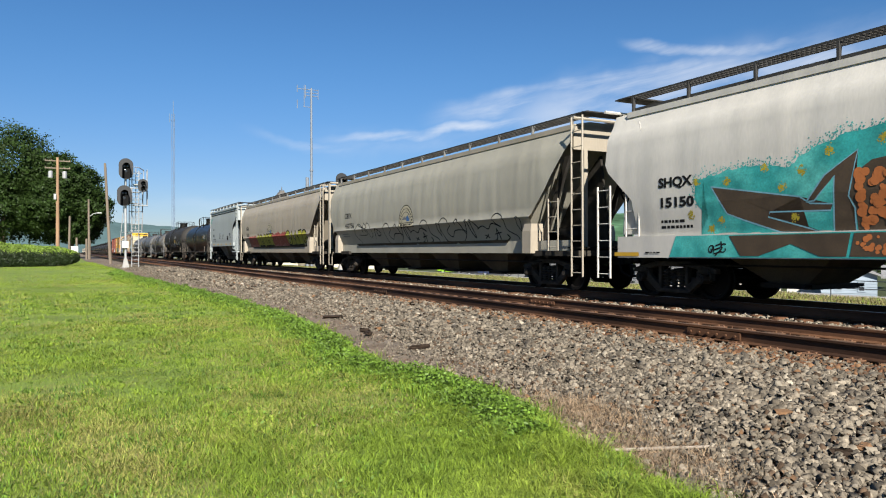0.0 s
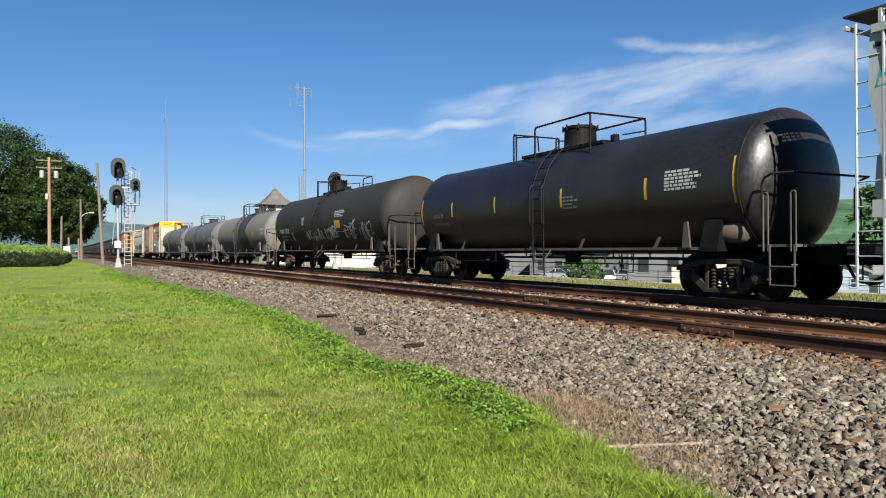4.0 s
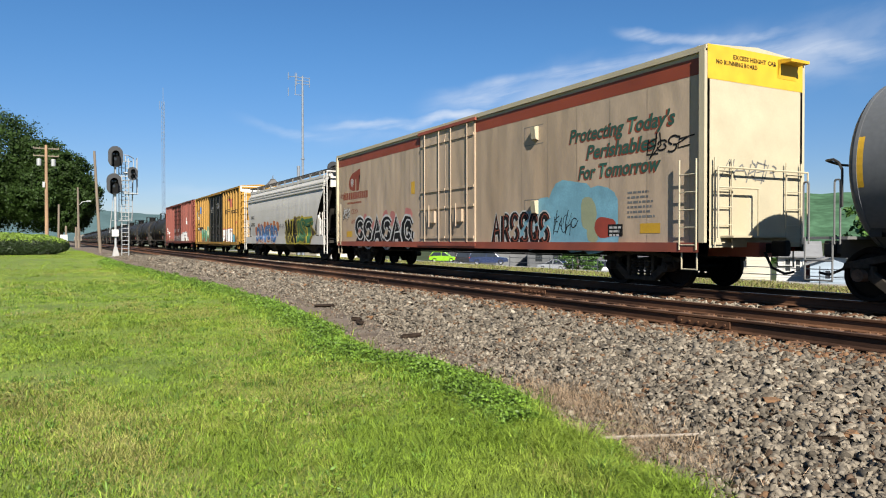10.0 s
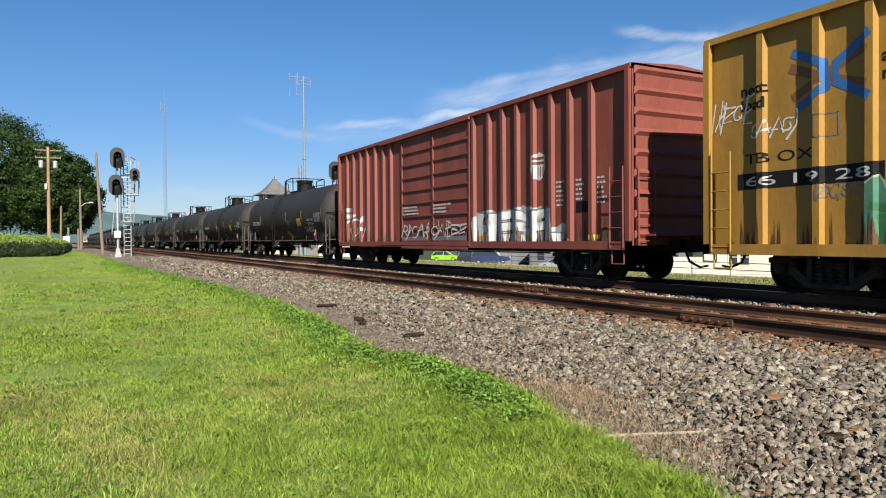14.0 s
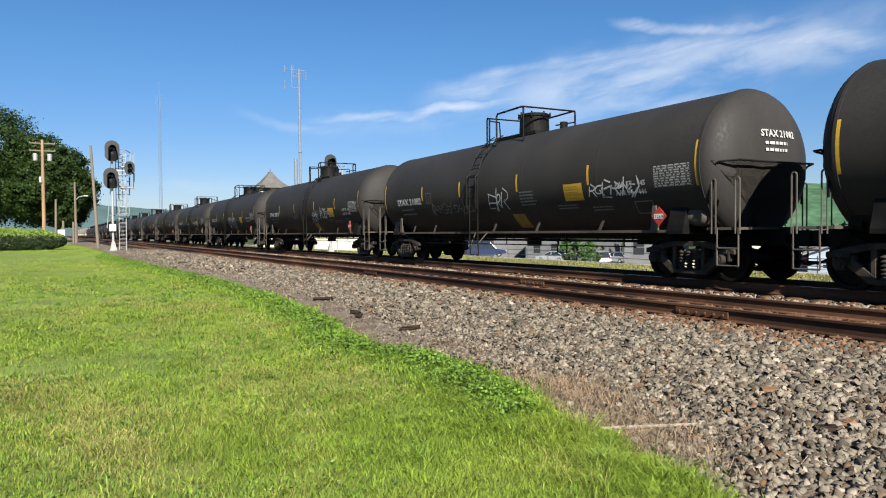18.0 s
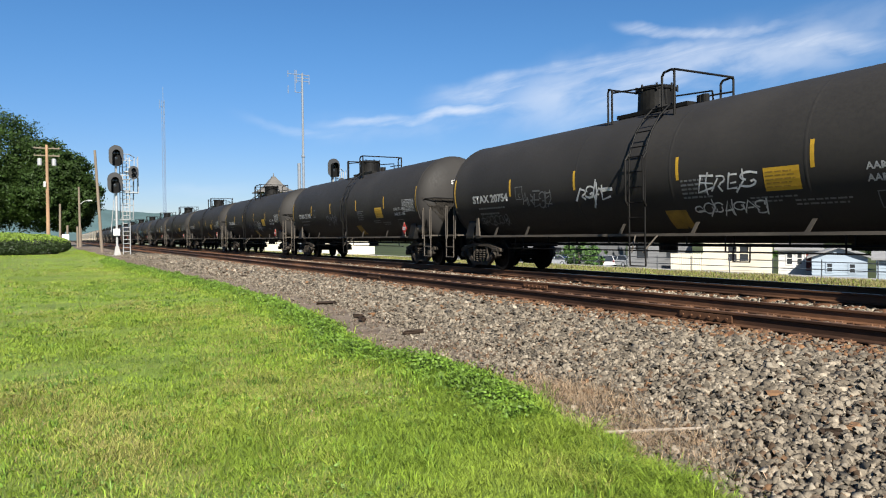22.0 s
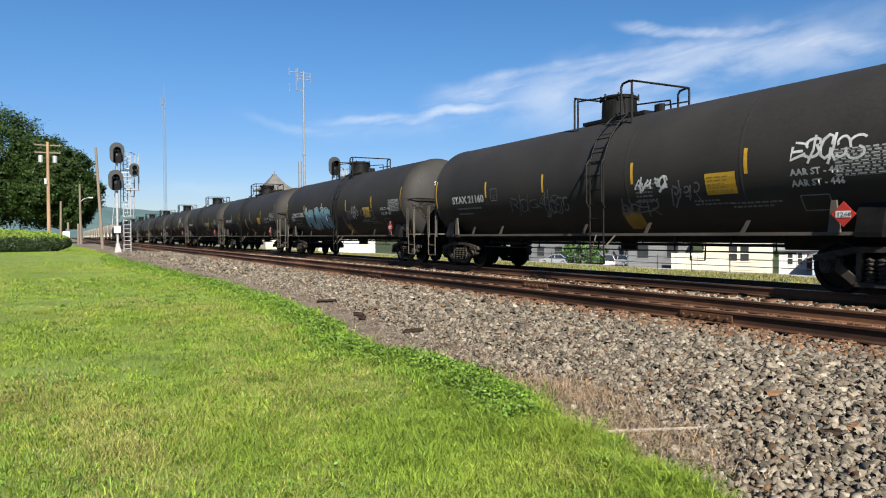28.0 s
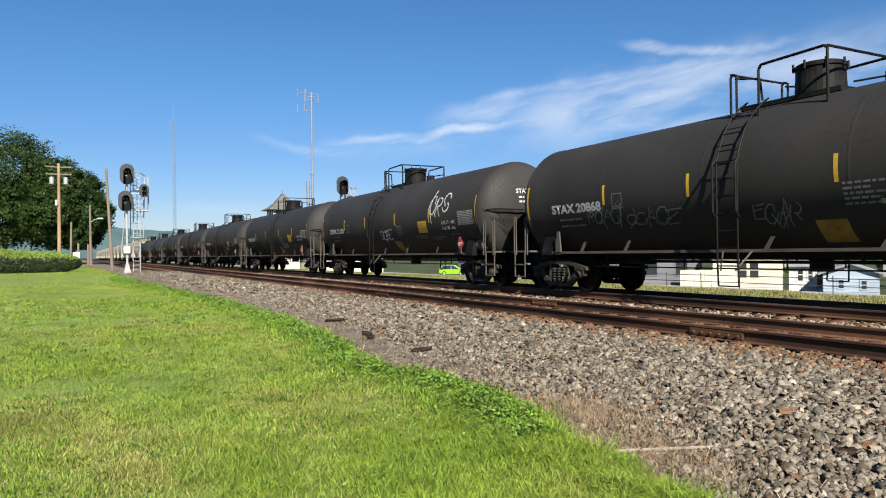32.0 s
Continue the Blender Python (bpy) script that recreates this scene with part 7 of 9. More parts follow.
car, side = tank_car("black tank car with white lettering and sprayed tags", 131.5, 1.6, 2.50, 7.95, 19.1, "black_tank", tc=7.2, ladder_x=0.0, rails=(-2.4, 1.0), dome_x=-1.35, arch=-0.2, marks=False, truck_tone="truck_rust")
words(car, side, "XOMX 100262", -7.05, 2.02, 0.36, "spray_white", 1.85, "reporting_mark", thick=0.01)
fine_print(car, side, -6.9, 1.82, 1.5, 1, "pale_letter", R0, 0.06)
fine_print(car, side, -6.9, 1.64, 1.3, 1, "pale_letter", R0, 0.06)
panel(car, side, -7.92, -7.84, 2.1, 2.95, "yellow_mark", "reflective_strip")
for x in (-4.7, -1.95, 0.33, 3.6, 6.2):
    panel(car, side, x - 0.13, x + 0.13, 1.62, 2.03, "yellow_mark", "reflective_strip")
panel(car, side, 2.38, 3.15, 2.08, 2.45, "yellow_mark", "warning_panel")
fine_print(car, side, 2.4, 2.85, 1.5, 4, "spray_white", R0, 0.045, 0.035)
fine_print(car, side, -2.75, 2.75, 0.5, 5, "pale_letter", R0, 0.05, 0.04)
bm = bmesh.new()
for x0, x1, z0, z1 in ((-4.6, -4.28, 2.07, 2.09), (-4.6, -4.28, 2.31, 2.33), (-4.6, -4.58, 2.07, 2.33), (-4.3, -4.28, 2.07, 2.33)):
    quad(bm, x0, x1, z0, z1)
decal(car, bm, side, "spray_white", "stencil_frame")
words(car, side, "C", -4.5, 2.11, 0.16, "spray_white", 0.11)
words(car, side, "KNIKR", -1.75, 1.60, 0.72, "tag_white", 1.75, "graffiti_tag", 0.25, 0.004, 1.0, 0.08)
words(car, side, "KOMER", 0.75, 1.62, 0.80, "tag_white", 1.75, "graffiti_tag", 0.25, 0.004, 1.0, 0.08)
decal(car, stroke(bmesh.new(), [(2.3, 1.86), (2.7, 1.94), (3.3, 1.90), (3.9, 1.97)], 0.03), side, "tag_white", "graffiti_tag")
scribble(car, side, -2.6, -2.1, 1.6, 2.05, "spray_teal", R0, 0.03, loops=2)
scribble(car, side, 3.7, 5.0, 1.6, 2.3, "tag_white", R0, 0.045, loops=4)
scribble(car, side, 5.4, 7.0, 1.5, 2.2, "tag_white", R0, 0.04, loops=4)


def grey_tank(label, s, shell, x_marks, lad, rails, dome, tone, number):
    car, side = tank_car(label, s, 1.50, 2.26, 7.72, 18.4, shell, "dim_steel", "grey_steel", depth=0.42, cap="truck_rust", truck_tone=tone, ladder_x=lad, rails=rails, dome_x=dome, arch=dome - 0.95, house=0.36, dome_h=0.40, sill=0.88, bottle="grey_steel", marks=False)
    for x in (-7.66, 7.66):
        panel(car, side, x - 0.07, x + 0.07, 1.9, 2.72, "yellow_mark", "reflective_strip")
    for x in x_marks:
        panel(car, side, x - 0.05, x + 0.05, 2.05, 2.45, "yellow_mark", "reflective_strip")
    fine_print(car, side, -6.3, 2.1, 1.5, 2, "dusty_steel", R0, 0.05, 0.05)
    # empty placard diamond and holder over the front truck
    bm = prism([(6.25, 1.42), (6.45, 1.22), (6.65, 1.42), (6.45, 1.62)], -1.52, -1.50, axis="y")
    part("placard_holder", bm, "grey_steel", car)
    return car, side


def grid_panel(car, side, x0, x1, z0, z1, mat):
    bm = bmesh.new()
    n = 6
    for r in range(n + 1):
        z = z0 + (z1 - z0) * r / n
        quad(bm, x0, x1, z, z + 0.012)
    for r in range(n):
        z = z0 + (z1 - z0) * r / n + 0.025
        x = x0 + 0.03
        while x < x1 - 0.1:
            k = R0.uniform(0.05, 0.16)
            quad(bm, x, min(x + k, x1 - 0.02), z, z + (z1 - z0) / n * 0.5)
            x += k + 0.05
    decal(car, bm, side, mat, "data_panel")


car, side = grey_tank("grey tank car streaked with orange rust stains", 112.75, "rusty_grey_tank", (-4.42, -1.48, 1.04, 4.44), -0.35, (-1.3, 1.3), 0.65, "truck_rust", "")
grid_panel(car, side, 6.5, 7.5, 2.05, 2.52, "pale_letter")
# The first, wide film is spilled oil plus painted shade towards the right.
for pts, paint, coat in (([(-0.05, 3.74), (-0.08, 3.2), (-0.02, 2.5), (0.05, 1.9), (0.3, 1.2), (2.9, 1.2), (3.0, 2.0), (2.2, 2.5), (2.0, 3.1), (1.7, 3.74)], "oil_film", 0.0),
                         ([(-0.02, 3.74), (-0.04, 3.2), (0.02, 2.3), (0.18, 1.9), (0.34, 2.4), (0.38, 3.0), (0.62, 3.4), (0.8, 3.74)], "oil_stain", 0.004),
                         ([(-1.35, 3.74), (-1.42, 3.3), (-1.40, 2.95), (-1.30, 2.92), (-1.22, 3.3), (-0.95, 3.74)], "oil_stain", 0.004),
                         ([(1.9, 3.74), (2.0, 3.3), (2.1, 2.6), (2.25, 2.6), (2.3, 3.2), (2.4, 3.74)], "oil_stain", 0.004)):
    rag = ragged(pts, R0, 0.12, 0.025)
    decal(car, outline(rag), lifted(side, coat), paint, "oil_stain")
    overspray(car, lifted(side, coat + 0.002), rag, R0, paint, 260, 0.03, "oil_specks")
words(car, side, "UTLX", -6.4, 2.24, 0.28, "stained_yellow", 0.80, "reporting_mark", thick=0.01)
for k in range(6):
    panel(car, side, -5.45 + k * 0.19, -5.33 + k * 0.19, 2.24, 2.44, "stained_yellow", "number_bar")
car, side = grey_tank("plain grey tank car with yellow end lettering", 94.3, "grey_tank", (-4.47, -1.36, 0.69, 4.17), -0.3, (-1.4, 1.15), 0.65, "truck_rust", "")
grid_panel(car, side, 6.3, 7.35, 1.85, 2.22, "pale_letter")
panel(car, side, 3.1, 3.9, 1.55, 1.82, "yellow_mark", "warning_panel")
words(car, side, "UTLX", -6.4, 2.20, 0.28, "stained_yellow", 0.80, "reporting_mark", thick=0.01)
for k in range(6):
    panel(car, side, -5.45 + k * 0.19, -5.33 + k * 0.19, 2.20, 2.40, "stained_yellow", "number_bar")


def front_head(zc, R, half, depth=0.42):
    def f(x, z):
        rr = min(math.hypot(x, z - zc) / R, 0.95)
        return Vector((half + depth * math.sqrt(1 - rr ** 2.2) + 0.02, x, z))
    return f


fh = front_head(2.26, 1.50, 7.72)
words(car, fh, "UTLX", -0.3, 2.80, 0.19, "yellow_mark", 0.5, "reporting_mark")
fine_print(car, fh, -0.1, 2.66, 0.6, 5, "yellow_mark", R0, 0.04, 0.05)
car, side = grey_tank("smooth grey tank car with sprayed outline letters", 76.0, "grey_tank", (-4.6, -2.08, 0.42, 4.96), -0.75, (-1.5, 0.6), 0.2, "truck_steel", "")
panel(car, side, 6.1, 7.15, 2.04, 2.48, "black_letter", "data_plate")
grid_panel(car, lifted(side, 0.006), 6.12, 7.12, 2.06, 2.44, "pale_letter")
for text, x, z, w, size in (("AWFR8O", 1.2, 1.46, 2.35, 0.60), ("OBIREK", 3.95, 1.45, 2.55, 0.80)):
    for mat, thick, lift in (("black_letter", 0.055, 0.0), ("tag_white", 0.034, 0.006), ("spray_grey", 0.006, 0.012)):
        words(car, lifted(side, lift), text, x, z, size, mat, w, "graffiti", 0.1, thick, 1.0, 0.06)
fh = front_head(2.26, 1.50, 7.72)
words(car, fh, "ADMX 26435", -0.1, 2.72, 0.20, "spray_white", 1.0, "reporting_mark")
fine_print(car, fh, 0.2, 2.56, 0.7, 4, "pale_letter", R0, 0.035, 0.05)

car, side, sheet = box_car("weathered beige refrigerated box car with red stripe", 54.65, 21.3, 4.97, "reefer_side", "reefer_cream", "reefer_cream", [], (-2.0, 1.75, "reefer_side", "lock"), "refrigerator_car", ends="plain", sill_mat="red_oxide", trim="reefer_cream", rib_depth=0.04, base=0.90)
plain_sheet = sheet
sheet = Side(lambda x, z: plain_sheet(x + 0.2, z))
panel(car, sheet, -10.82, 10.42, 4.40, 4.74, "logo_red", "painted_stripe", 1)
panel(car, lifted(sheet, 0.004), -10.82, 10.42, 4.76, 4.82, "reefer_cream", "roof_trim", 1)
for k, (text, x, z, w) in enumerate((("Protecting Today's", 6.1, 3.50, 3.5), ("Perishables", 6.75, 3.04, 2.3), ("For Tomorrow", 6.45, 2.56, 2.75))):
    words(car, sheet, text, x - 0.02, z - 0.02, 0.46, "logo_red", w, slant=0.25, thick=0.022)
    words(car, lifted(sheet, 0.004), text, x, z, 0.46, "script_green", w, slant=0.25, thick=0.012)
# red emblem at the rear, with bars for the company's name
decal(car, outline([(-8.07, 4.14), (-8.62, 4.06), (-9.0, 3.98), (-9.3, 3.80), (-9.42, 3.55), (-9.30, 3.33), (-9.0, 3.24), (-8.62, 3.22), (-8.62, 3.72), (-8.52, 3.72), (-8.52, 3.2), (-8.22, 3.22), (-8.22, 3.86), (-8.07, 3.88)]), sheet, "logo_red", "emblem")
bm = bmesh.new()
for k in range(6):
    a = k * math.pi / 6
    stroke(bm, [(-9.0 - 0.2 * math.cos(a), 3.6 - 0.2 * math.sin(a)), (-9.0 + 0.2 * math.cos(a), 3.6 + 0.2 * math.sin(a))], 0.035)
decal(car, bm, lifted(sheet, 0.004), "spray_white", "emblem")
for x0, x1, z, h in ((-10.1, -7.2, 2.86, 0.30), (-9.6, -7.9, 2.66, 0.08)):
    bm = bmesh.new()
    x = x0
    while x < x1 - 0.05:
        k = h * 0.75
        quad(bm, x, x + k * 0.75, z, z + h)
        x += k
    decal(car, bm, sheet, "logo_red", "company_bars")
words(car, sheet, "CRYX", -9.15, 2.22, 0.28, "logo_red", 0.86, "reporting_mark")
words(car, sheet, "6092", -9.13, 1.78, 0.28, "logo_red", 0.82, "reporting_mark")
bm = bmesh.new()
for k in range(8):
    blob(bm, -8.2 + k * 0.7, 1.7 + R0.uniform(-0.2, 0.35), 0.3, 0.26, R0, 14, 0.25, square=0.9)
decal(car, bm, sheet, "spray_pink", "graffiti")
piece(car, lifted(sheet, 0.010), -8.6, -2.9, 0.80, 2.0, (None, "spray_white", "black_letter", "spray_white"), R0, 6, weight=0.62)
scribble(car, lifted(sheet, 0.012), -10.1, -9.3, 1.98, 2.5, "black_letter", R0, 0.03, loops=5)
scribble(car, lifted(sheet, 0.010), -10.1, -9.3, 2.02, 2.45, "spray_white", R0, 0.06, loops=5)
bm = bmesh.new()
for x, z, rx, rz in ((5.2, 1.5, 0.7, 0.7), (6.2, 1.7, 0.9, 0.9), (7.2, 1.5, 0.8, 0.75), (4.4, 1.35, 0.6, 0.5)):
    blob(bm, x, z, rx, rz, R0, 20, 0.2, square=0.8)
decal(car, bm, lifted(sheet, 0.004), "spray_sky", "graffiti")
piece(car, lifted(sheet, 0.006), 2.5, 5.3, 0.80, 1.9, (None, "spray_white", "black_letter", "logo_red"), R0, 6, weight=0.6)
bm = bmesh.new()
blob(bm, 6.85, 1.7, 0.28, 0.42, R0, 16, 0.12, square=0.8)
blob(bm, 7.0, 1.2, 0.2, 0.2, R0, 12, 0.1)
decal(car, bm, lifted(sheet, 0.010), "spray_sage", "graffiti")
bm = bmesh.new()
blob(bm, 7.45, 1.35, 0.36, 0.26, R0, 16, 0.12, square=0.8)
decal(car, bm, lifted(sheet, 0.012), "spray_red", "graffiti")
panel(car, lifted(sheet, 0.016), 7.55, 8.05, 1.14, 1.42, "black_letter", "stencil_panel", 1)
fine_print(car, lifted(sheet, 0.018), 7.6, 1.32, 0.4, 3, "spray_white", R0, 0.05, 0.04)
scribble(car, lifted(sheet, 0.016), 5.5, 6.4, 1.25, 1.75, "black_letter", R0, 0.025, loops=5)
scribble(car, lifted(sheet, 0.01), 8.8, 10.0, 2.9, 3.3, "black_letter", R0, 0.04, loops=4)
scribble(car, lifted(sheet, 0.01), -10.5, -9.8, 2.9, 3.2, "logo_red", R0, 0.03, loops=3)
for x, z in ((4.9, 1.75), (4.9, 3.75)):
    part("side_step", prism([(-1.48, z), (-1.48, z + 0.38), (-1.62, z + 0.36), (-1.58, z + 0.04)], x - 0.10, x + 0.10), "reefer_cream", car)
    bm = bmesh.new()
    for x0, x1, z0, z1 in ((x - 0.75, x + 0.12, z - 0.10, z - 0.085), (x - 0.75, x + 0.12, z + 0.40, z + 0.415), (x - 0.75, x - 0.735, z - 0.10, z + 0.415)):
        quad(bm, x0, x1, z0, z1)
    decal(car, bm, sheet, "dim_letter", "hatch_outline")
panel(car, lifted(sheet, 0.006), -3.05, -2.75, 2.75, 3.2, "yellow_mark", "notice_plate", 1)
bm = bmesh.new()
for k in range(1, 18):        # riveted sheet joints
    x = -10.4 + k * 1.2
    if not -2.2 < x < 2.0:
        quad(bm, x, x + 0.014, 0.95, 4.38)
decal(car, bm, sheet, "seam_tan", "sheet_joint")
panel(car, lifted(sheet, 0.006), 8.6, 9.2, 1.2, 1.42, "yellow_mark", "notice_plate", 1)
panel(car, lifted(sheet, 0.006), -9.7, -9.0, 1.2, 1.45, "yellow_mark", "notice_plate", 1)
fine_print(car, sheet, 8.2, 2.1, 1.0, 6, "dim_letter", R0, 0.05, 0.06)
end = lambda x, z: Vector((10.655, x, z))
panel(car, end, -1.49, 1.49, 4.28, 4.97, "sign_yellow", "end_band", 1)
for text, x, z, w in (("EXCESS HEIGHT CAR", -0.75, 4.74, 1.35), ("NO RUNNING BOARD", -1.25, 4.60, 1.25)):
    words(car, lambda u, v: end(u, v) + Vector((0.003, 0, 0)), text, x, z, 0.13, "black_letter", w, thick=0.004)
part("end_step", prism([(10.66, 4.50), (10.66, 4.90), (10.98, 4.86), (10.98, 4.80), (10.72, 4.80)], 0.65, 1.25, axis="y"), "sign_yellow", car)
part("crossover_rail", pipe([(10.85, -1.4, 1.1), (10.85, -1.4, 2.5), (10.85, 1.4, 2.5), (10.85, 1.4, 1.1)], 0.022), "reefer_cream", car)
part("crossover_rail", pipe([(10.85, -1.4, 2.1), (10.85, -0.2, 2.1), (10.85, -0.2, 1.1)], 0.022), "reefer_cream", car)
scribble(car, lambda x, z: end(x, z) + Vector((0.006, 0, 0)), -1.0, 0.6, 2.3, 2.7, "dim_letter", R0, 0.03, loops=5)

car, side = hopper_car("white covered hopper with blue and green graffiti", 33.9, 17.3, 4.30, body="white_hopper", curved=True, bays=3, sill=(0.84, 1.28), slope=1.3, lower=1.7, grooves=True, slope_mat="grimy_steel", step=False, walk="dim_steel")
words(car, side, "FMLX", -6.74, 2.45, 0.28, "black_letter", 0.98, "reporting_mark", thick=0.012)
words(car, side, "51252", -6.74, 1.98, 0.28, "black_letter", 1.02, "reporting_mark", thick=0.012)
def over_sill(z, y):
    """Paint that runs from the side sheet down over the deeper side sill."""
    return Side(lambda u, w: Vector((u, -y - 0.012, w)) if w < z else side(u, w), (), (z - 0.004, z + 0.004) + tuple(side.levels))


whole = over_sill(1.285, 1.52)
bm = bmesh.new()
for k in range(8):
    blob(bm, -5.4 + k * 0.75, 1.75 + R0.uniform(-0.1, 0.25), 0.28, 0.26, R0, 12, 0.2)
decal(car, bm, side, "spray_orange", "graffiti")
for k, (mat, thick) in enumerate((("spray_orange", 0.13), ("spray_white", 0.085), ("spray_blue", 0.06))):
    words(car, lifted(whole, 0.004 * (k + 1)), "OUNFORD", -5.3, 1.0 + 0.03 * k, 1.25, mat, 5.0, "graffiti", 0.0, thick, 1.0, 0.05)
words(car, lifted(whole, 0.018), "OUNFORD", -5.22, 1.12, 1.18, "spray_sky", 4.9, "graffiti", 0.0, -0.035, 1.0, 0.05)
leafy = ragged([(1.25, 1.5), (1.9, 1.95), (2.6, 2.0), (3.3, 2.35), (3.9, 2.3), (4.8, 2.28), (5.6, 2.05), (6.1, 1.85), (6.85, 1.42), (6.3, 1.2), (6.0, 0.9), (4.0, 0.88), (1.7, 0.9)], R0, 0.25, 0.06)
decal(car, outline(leafy), whole, "spray_brown", "graffiti")
decal(car, stroke(bmesh.new(), leafy + leafy[:1], 0.06), lifted(whole, 0.003), "spray_yellow", "graffiti")
for text, x, w, fill in (("WA", 1.55, 2.3, "black_letter"), ("IST", 3.75, 2.75, "spray_green")):
    for k, (mat, thick) in enumerate((("spray_yellow", 0.175), (fill, 0.105))):
        words(car, lifted(whole, 0.006 * (k + 1) + (0.004 if text == "IST" else 0)), text, x, 1.05, 1.45, mat, w, "graffiti", 0.0, thick, 1.0, 0.04)
    words(car, lifted(whole, 0.022), text, x + 0.05, 1.10, 1.40, "spray_yellow", w - 0.1, "graffiti", 0.0, -0.045, 1.0, 0.04)
overspray(car, lifted(whole, 0.002), leafy, R0, "spray_brown", 700, 0.06)
for x in (0.1, 0.7):
    scribble(car, lifted(side, 0.01), x, x + 0.55, 1.75, 2.0, "dim_letter", R0, 0.02, loops=4)

car, side, sheet = box_car("yellow ribbed box car with black double doors", 14.45, 18.7, 4.98, "box_yellow", "box_yellow", "box_yellow", [-8.1, -7.0, -6.1, -5.2, -4.3, -3.4, 3.47, 4.39, 5.28, 6.16, 7.02, 7.96], (-2.45, 2.6, "box_black", "lock"), base=0.82)
words(car, lifted(sheet, 0.004), "Railcar Pooling Experts", 3.8, 3.08, 0.50, "black_letter", 4.45, "slogan", thick=0.008)
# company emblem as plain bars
for k, (pts, w) in enumerate(((((5.1, 4.12), (5.95, 4.12)), 0.15), (((5.5, 4.04), (5.5, 3.55)), 0.17), (((5.98, 4.10), (6.5, 4.10)), 0.14), (((6.2, 4.02), (6.2, 3.55)), 0.16), (((6.45, 4.2), (7.05, 3.55)), 0.14), (((6.45, 3.55), (7.05, 4.2)), 0.14))):
    decal(car, stroke(bmesh.new(), list(pts), w), lifted(sheet, 0.004 + 0.001 * k), "logo_red", "emblem")
decal(car, outline(ragged([(2.75, 1.0), (2.8, 1.85), (3.6, 1.95), (4.8, 1.92), (5.6, 2.02), (6.6, 2.0), (6.75, 1.3), (6.5, 0.95)], R0, 0.2, 0.05)), sheet, "logo_red", "graffiti")
decal(car, outline(ragged([(2.78, 0.98), (2.85, 1.78), (3.6, 1.88), (4.8, 1.85), (5.6, 1.95), (6.5, 1.92), (6.65, 1.3), (6.45, 0.95)], R0, 0.2, 0.04)), lifted(sheet, 0.003), "spray_white", "graffiti")
for k, (mat, thick) in enumerate((("logo_red", 0.015), ("silver_spray", -0.02))):
    words(car, lifted(sheet, 0.006 + 0.004 * k), "HKT", 3.0, 0.98, 1.15, mat, 3.3, "graffiti", 0.0, thick, 1.0, 0.03)
for paint, grow, coat in (("black_letter", 1.12, 0.010), ("spray_petrol", 1.0, 0.014)):
    bm = bmesh.new()
    for x, z, r in ((2.75, 1.02, 0.24), (2.95, 0.95, 0.18), (6.72, 1.55, 0.22), (6.95, 1.35, 0.20), (7.0, 1.05, 0.30), (7.3, 0.95, 0.2), (8.55, 1.55, 0.24), (8.4, 1.25, 0.16), (8.7, 1.3, 0.18)):
        blob(bm, x, z, r * grow, r * grow, R0, 14, 0.06, square=1)
    decal(car, bm, lifted(sheet, coat), paint, "graffiti")
# four fat green letters with pale edges, run together
letters = (((-6.2, 0.88), (-6.2, 1.9), (-6.0, 2.05), (-5.85, 1.75), (-5.6, 1.72), (-5.35, 1.85), (-5.3, 1.5), (-5.45, 0.88)),
           ((-5.3, 0.92), (-5.3, 1.85), (-5.05, 2.1), (-4.75, 2.02), (-4.5, 2.12), (-4.4, 1.7), (-4.35, 0.92)),
           ((-4.3, 0.92), (-4.32, 2.0), (-4.05, 1.85), (-3.8, 2.12), (-3.62, 1.9), (-3.75, 1.4), (-3.5, 0.92)),
           ((-3.5, 0.92), (-3.6, 1.9), (-3.4, 2.25), (-3.0, 2.2), (-2.82, 1.85), (-2.95, 1.4), (-2.7, 0.92)))
for k, pts in enumerate(letters):
    shape = ragged(pts, R0, 0.2, 0.02)
    decal(car, outline(shape), lifted(sheet, 0.003 + 0.001 * k), "spray_moss" if k % 2 else "spray_sea", "graffiti")
    decal(car, stroke(bmesh.new(), shape + shape[:1], 0.035), lifted(sheet, 0.009), "spray_sage", "graffiti")
bm = bmesh.new()
for pts in (((-6.1, 1.55), (-5.75, 1.45), (-5.45, 1.5)), ((-5.95, 1.4), (-5.9, 0.95)), ((-5.1, 1.0), (-5.1, 1.7), (-4.9, 1.85)), ((-4.65, 1.05), (-4.7, 1.5), (-4.9, 1.55)), ((-4.1, 1.0), (-4.1, 1.6), (-3.8, 1.5)), ((-3.35, 1.0), (-3.3, 1.35), (-3.0, 1.25), (-2.95, 1.0)), ((-4.6, 1.25), (-4.3, 1.2))):
    stroke(bm, list(pts), 0.13)
decal(car, bm, lifted(sheet, 0.008), "spray_green", "graffiti")
bm = bmesh.new()
blob(bm, -3.28, 1.72, 0.16, 0.18, R0, 16, 0.04, square=1)
blob(bm, -5.75, 1.15, 0.14, 0.25, R0, 14, 0.08)
blob(bm, -4.05, 1.2, 0.12, 0.28, R0, 14, 0.08)
decal(car, bm, lifted(sheet, 0.011), "spray_sage", "graffiti")
words(car, lifted(sheet, 0.004), "any", -5.95, 3.82, 0.28, "black_letter", 0.45, thick=0.008)
words(car, lifted(sheet, 0.004), "road", -5.95, 3.54, 0.28, "black_letter", 0.55, thick=0.008)
bm = quad(bmesh.new(), -8.65, -5.9, 1.95, 2.25)
decal(car, bm, lifted(sheet, 0.002), "black_letter", "number_board")
words(car, lifted(sheet, 0.008), "66 19 28", -8.5, 2.01, 0.26, "spray_white", 2.4, "car_number")
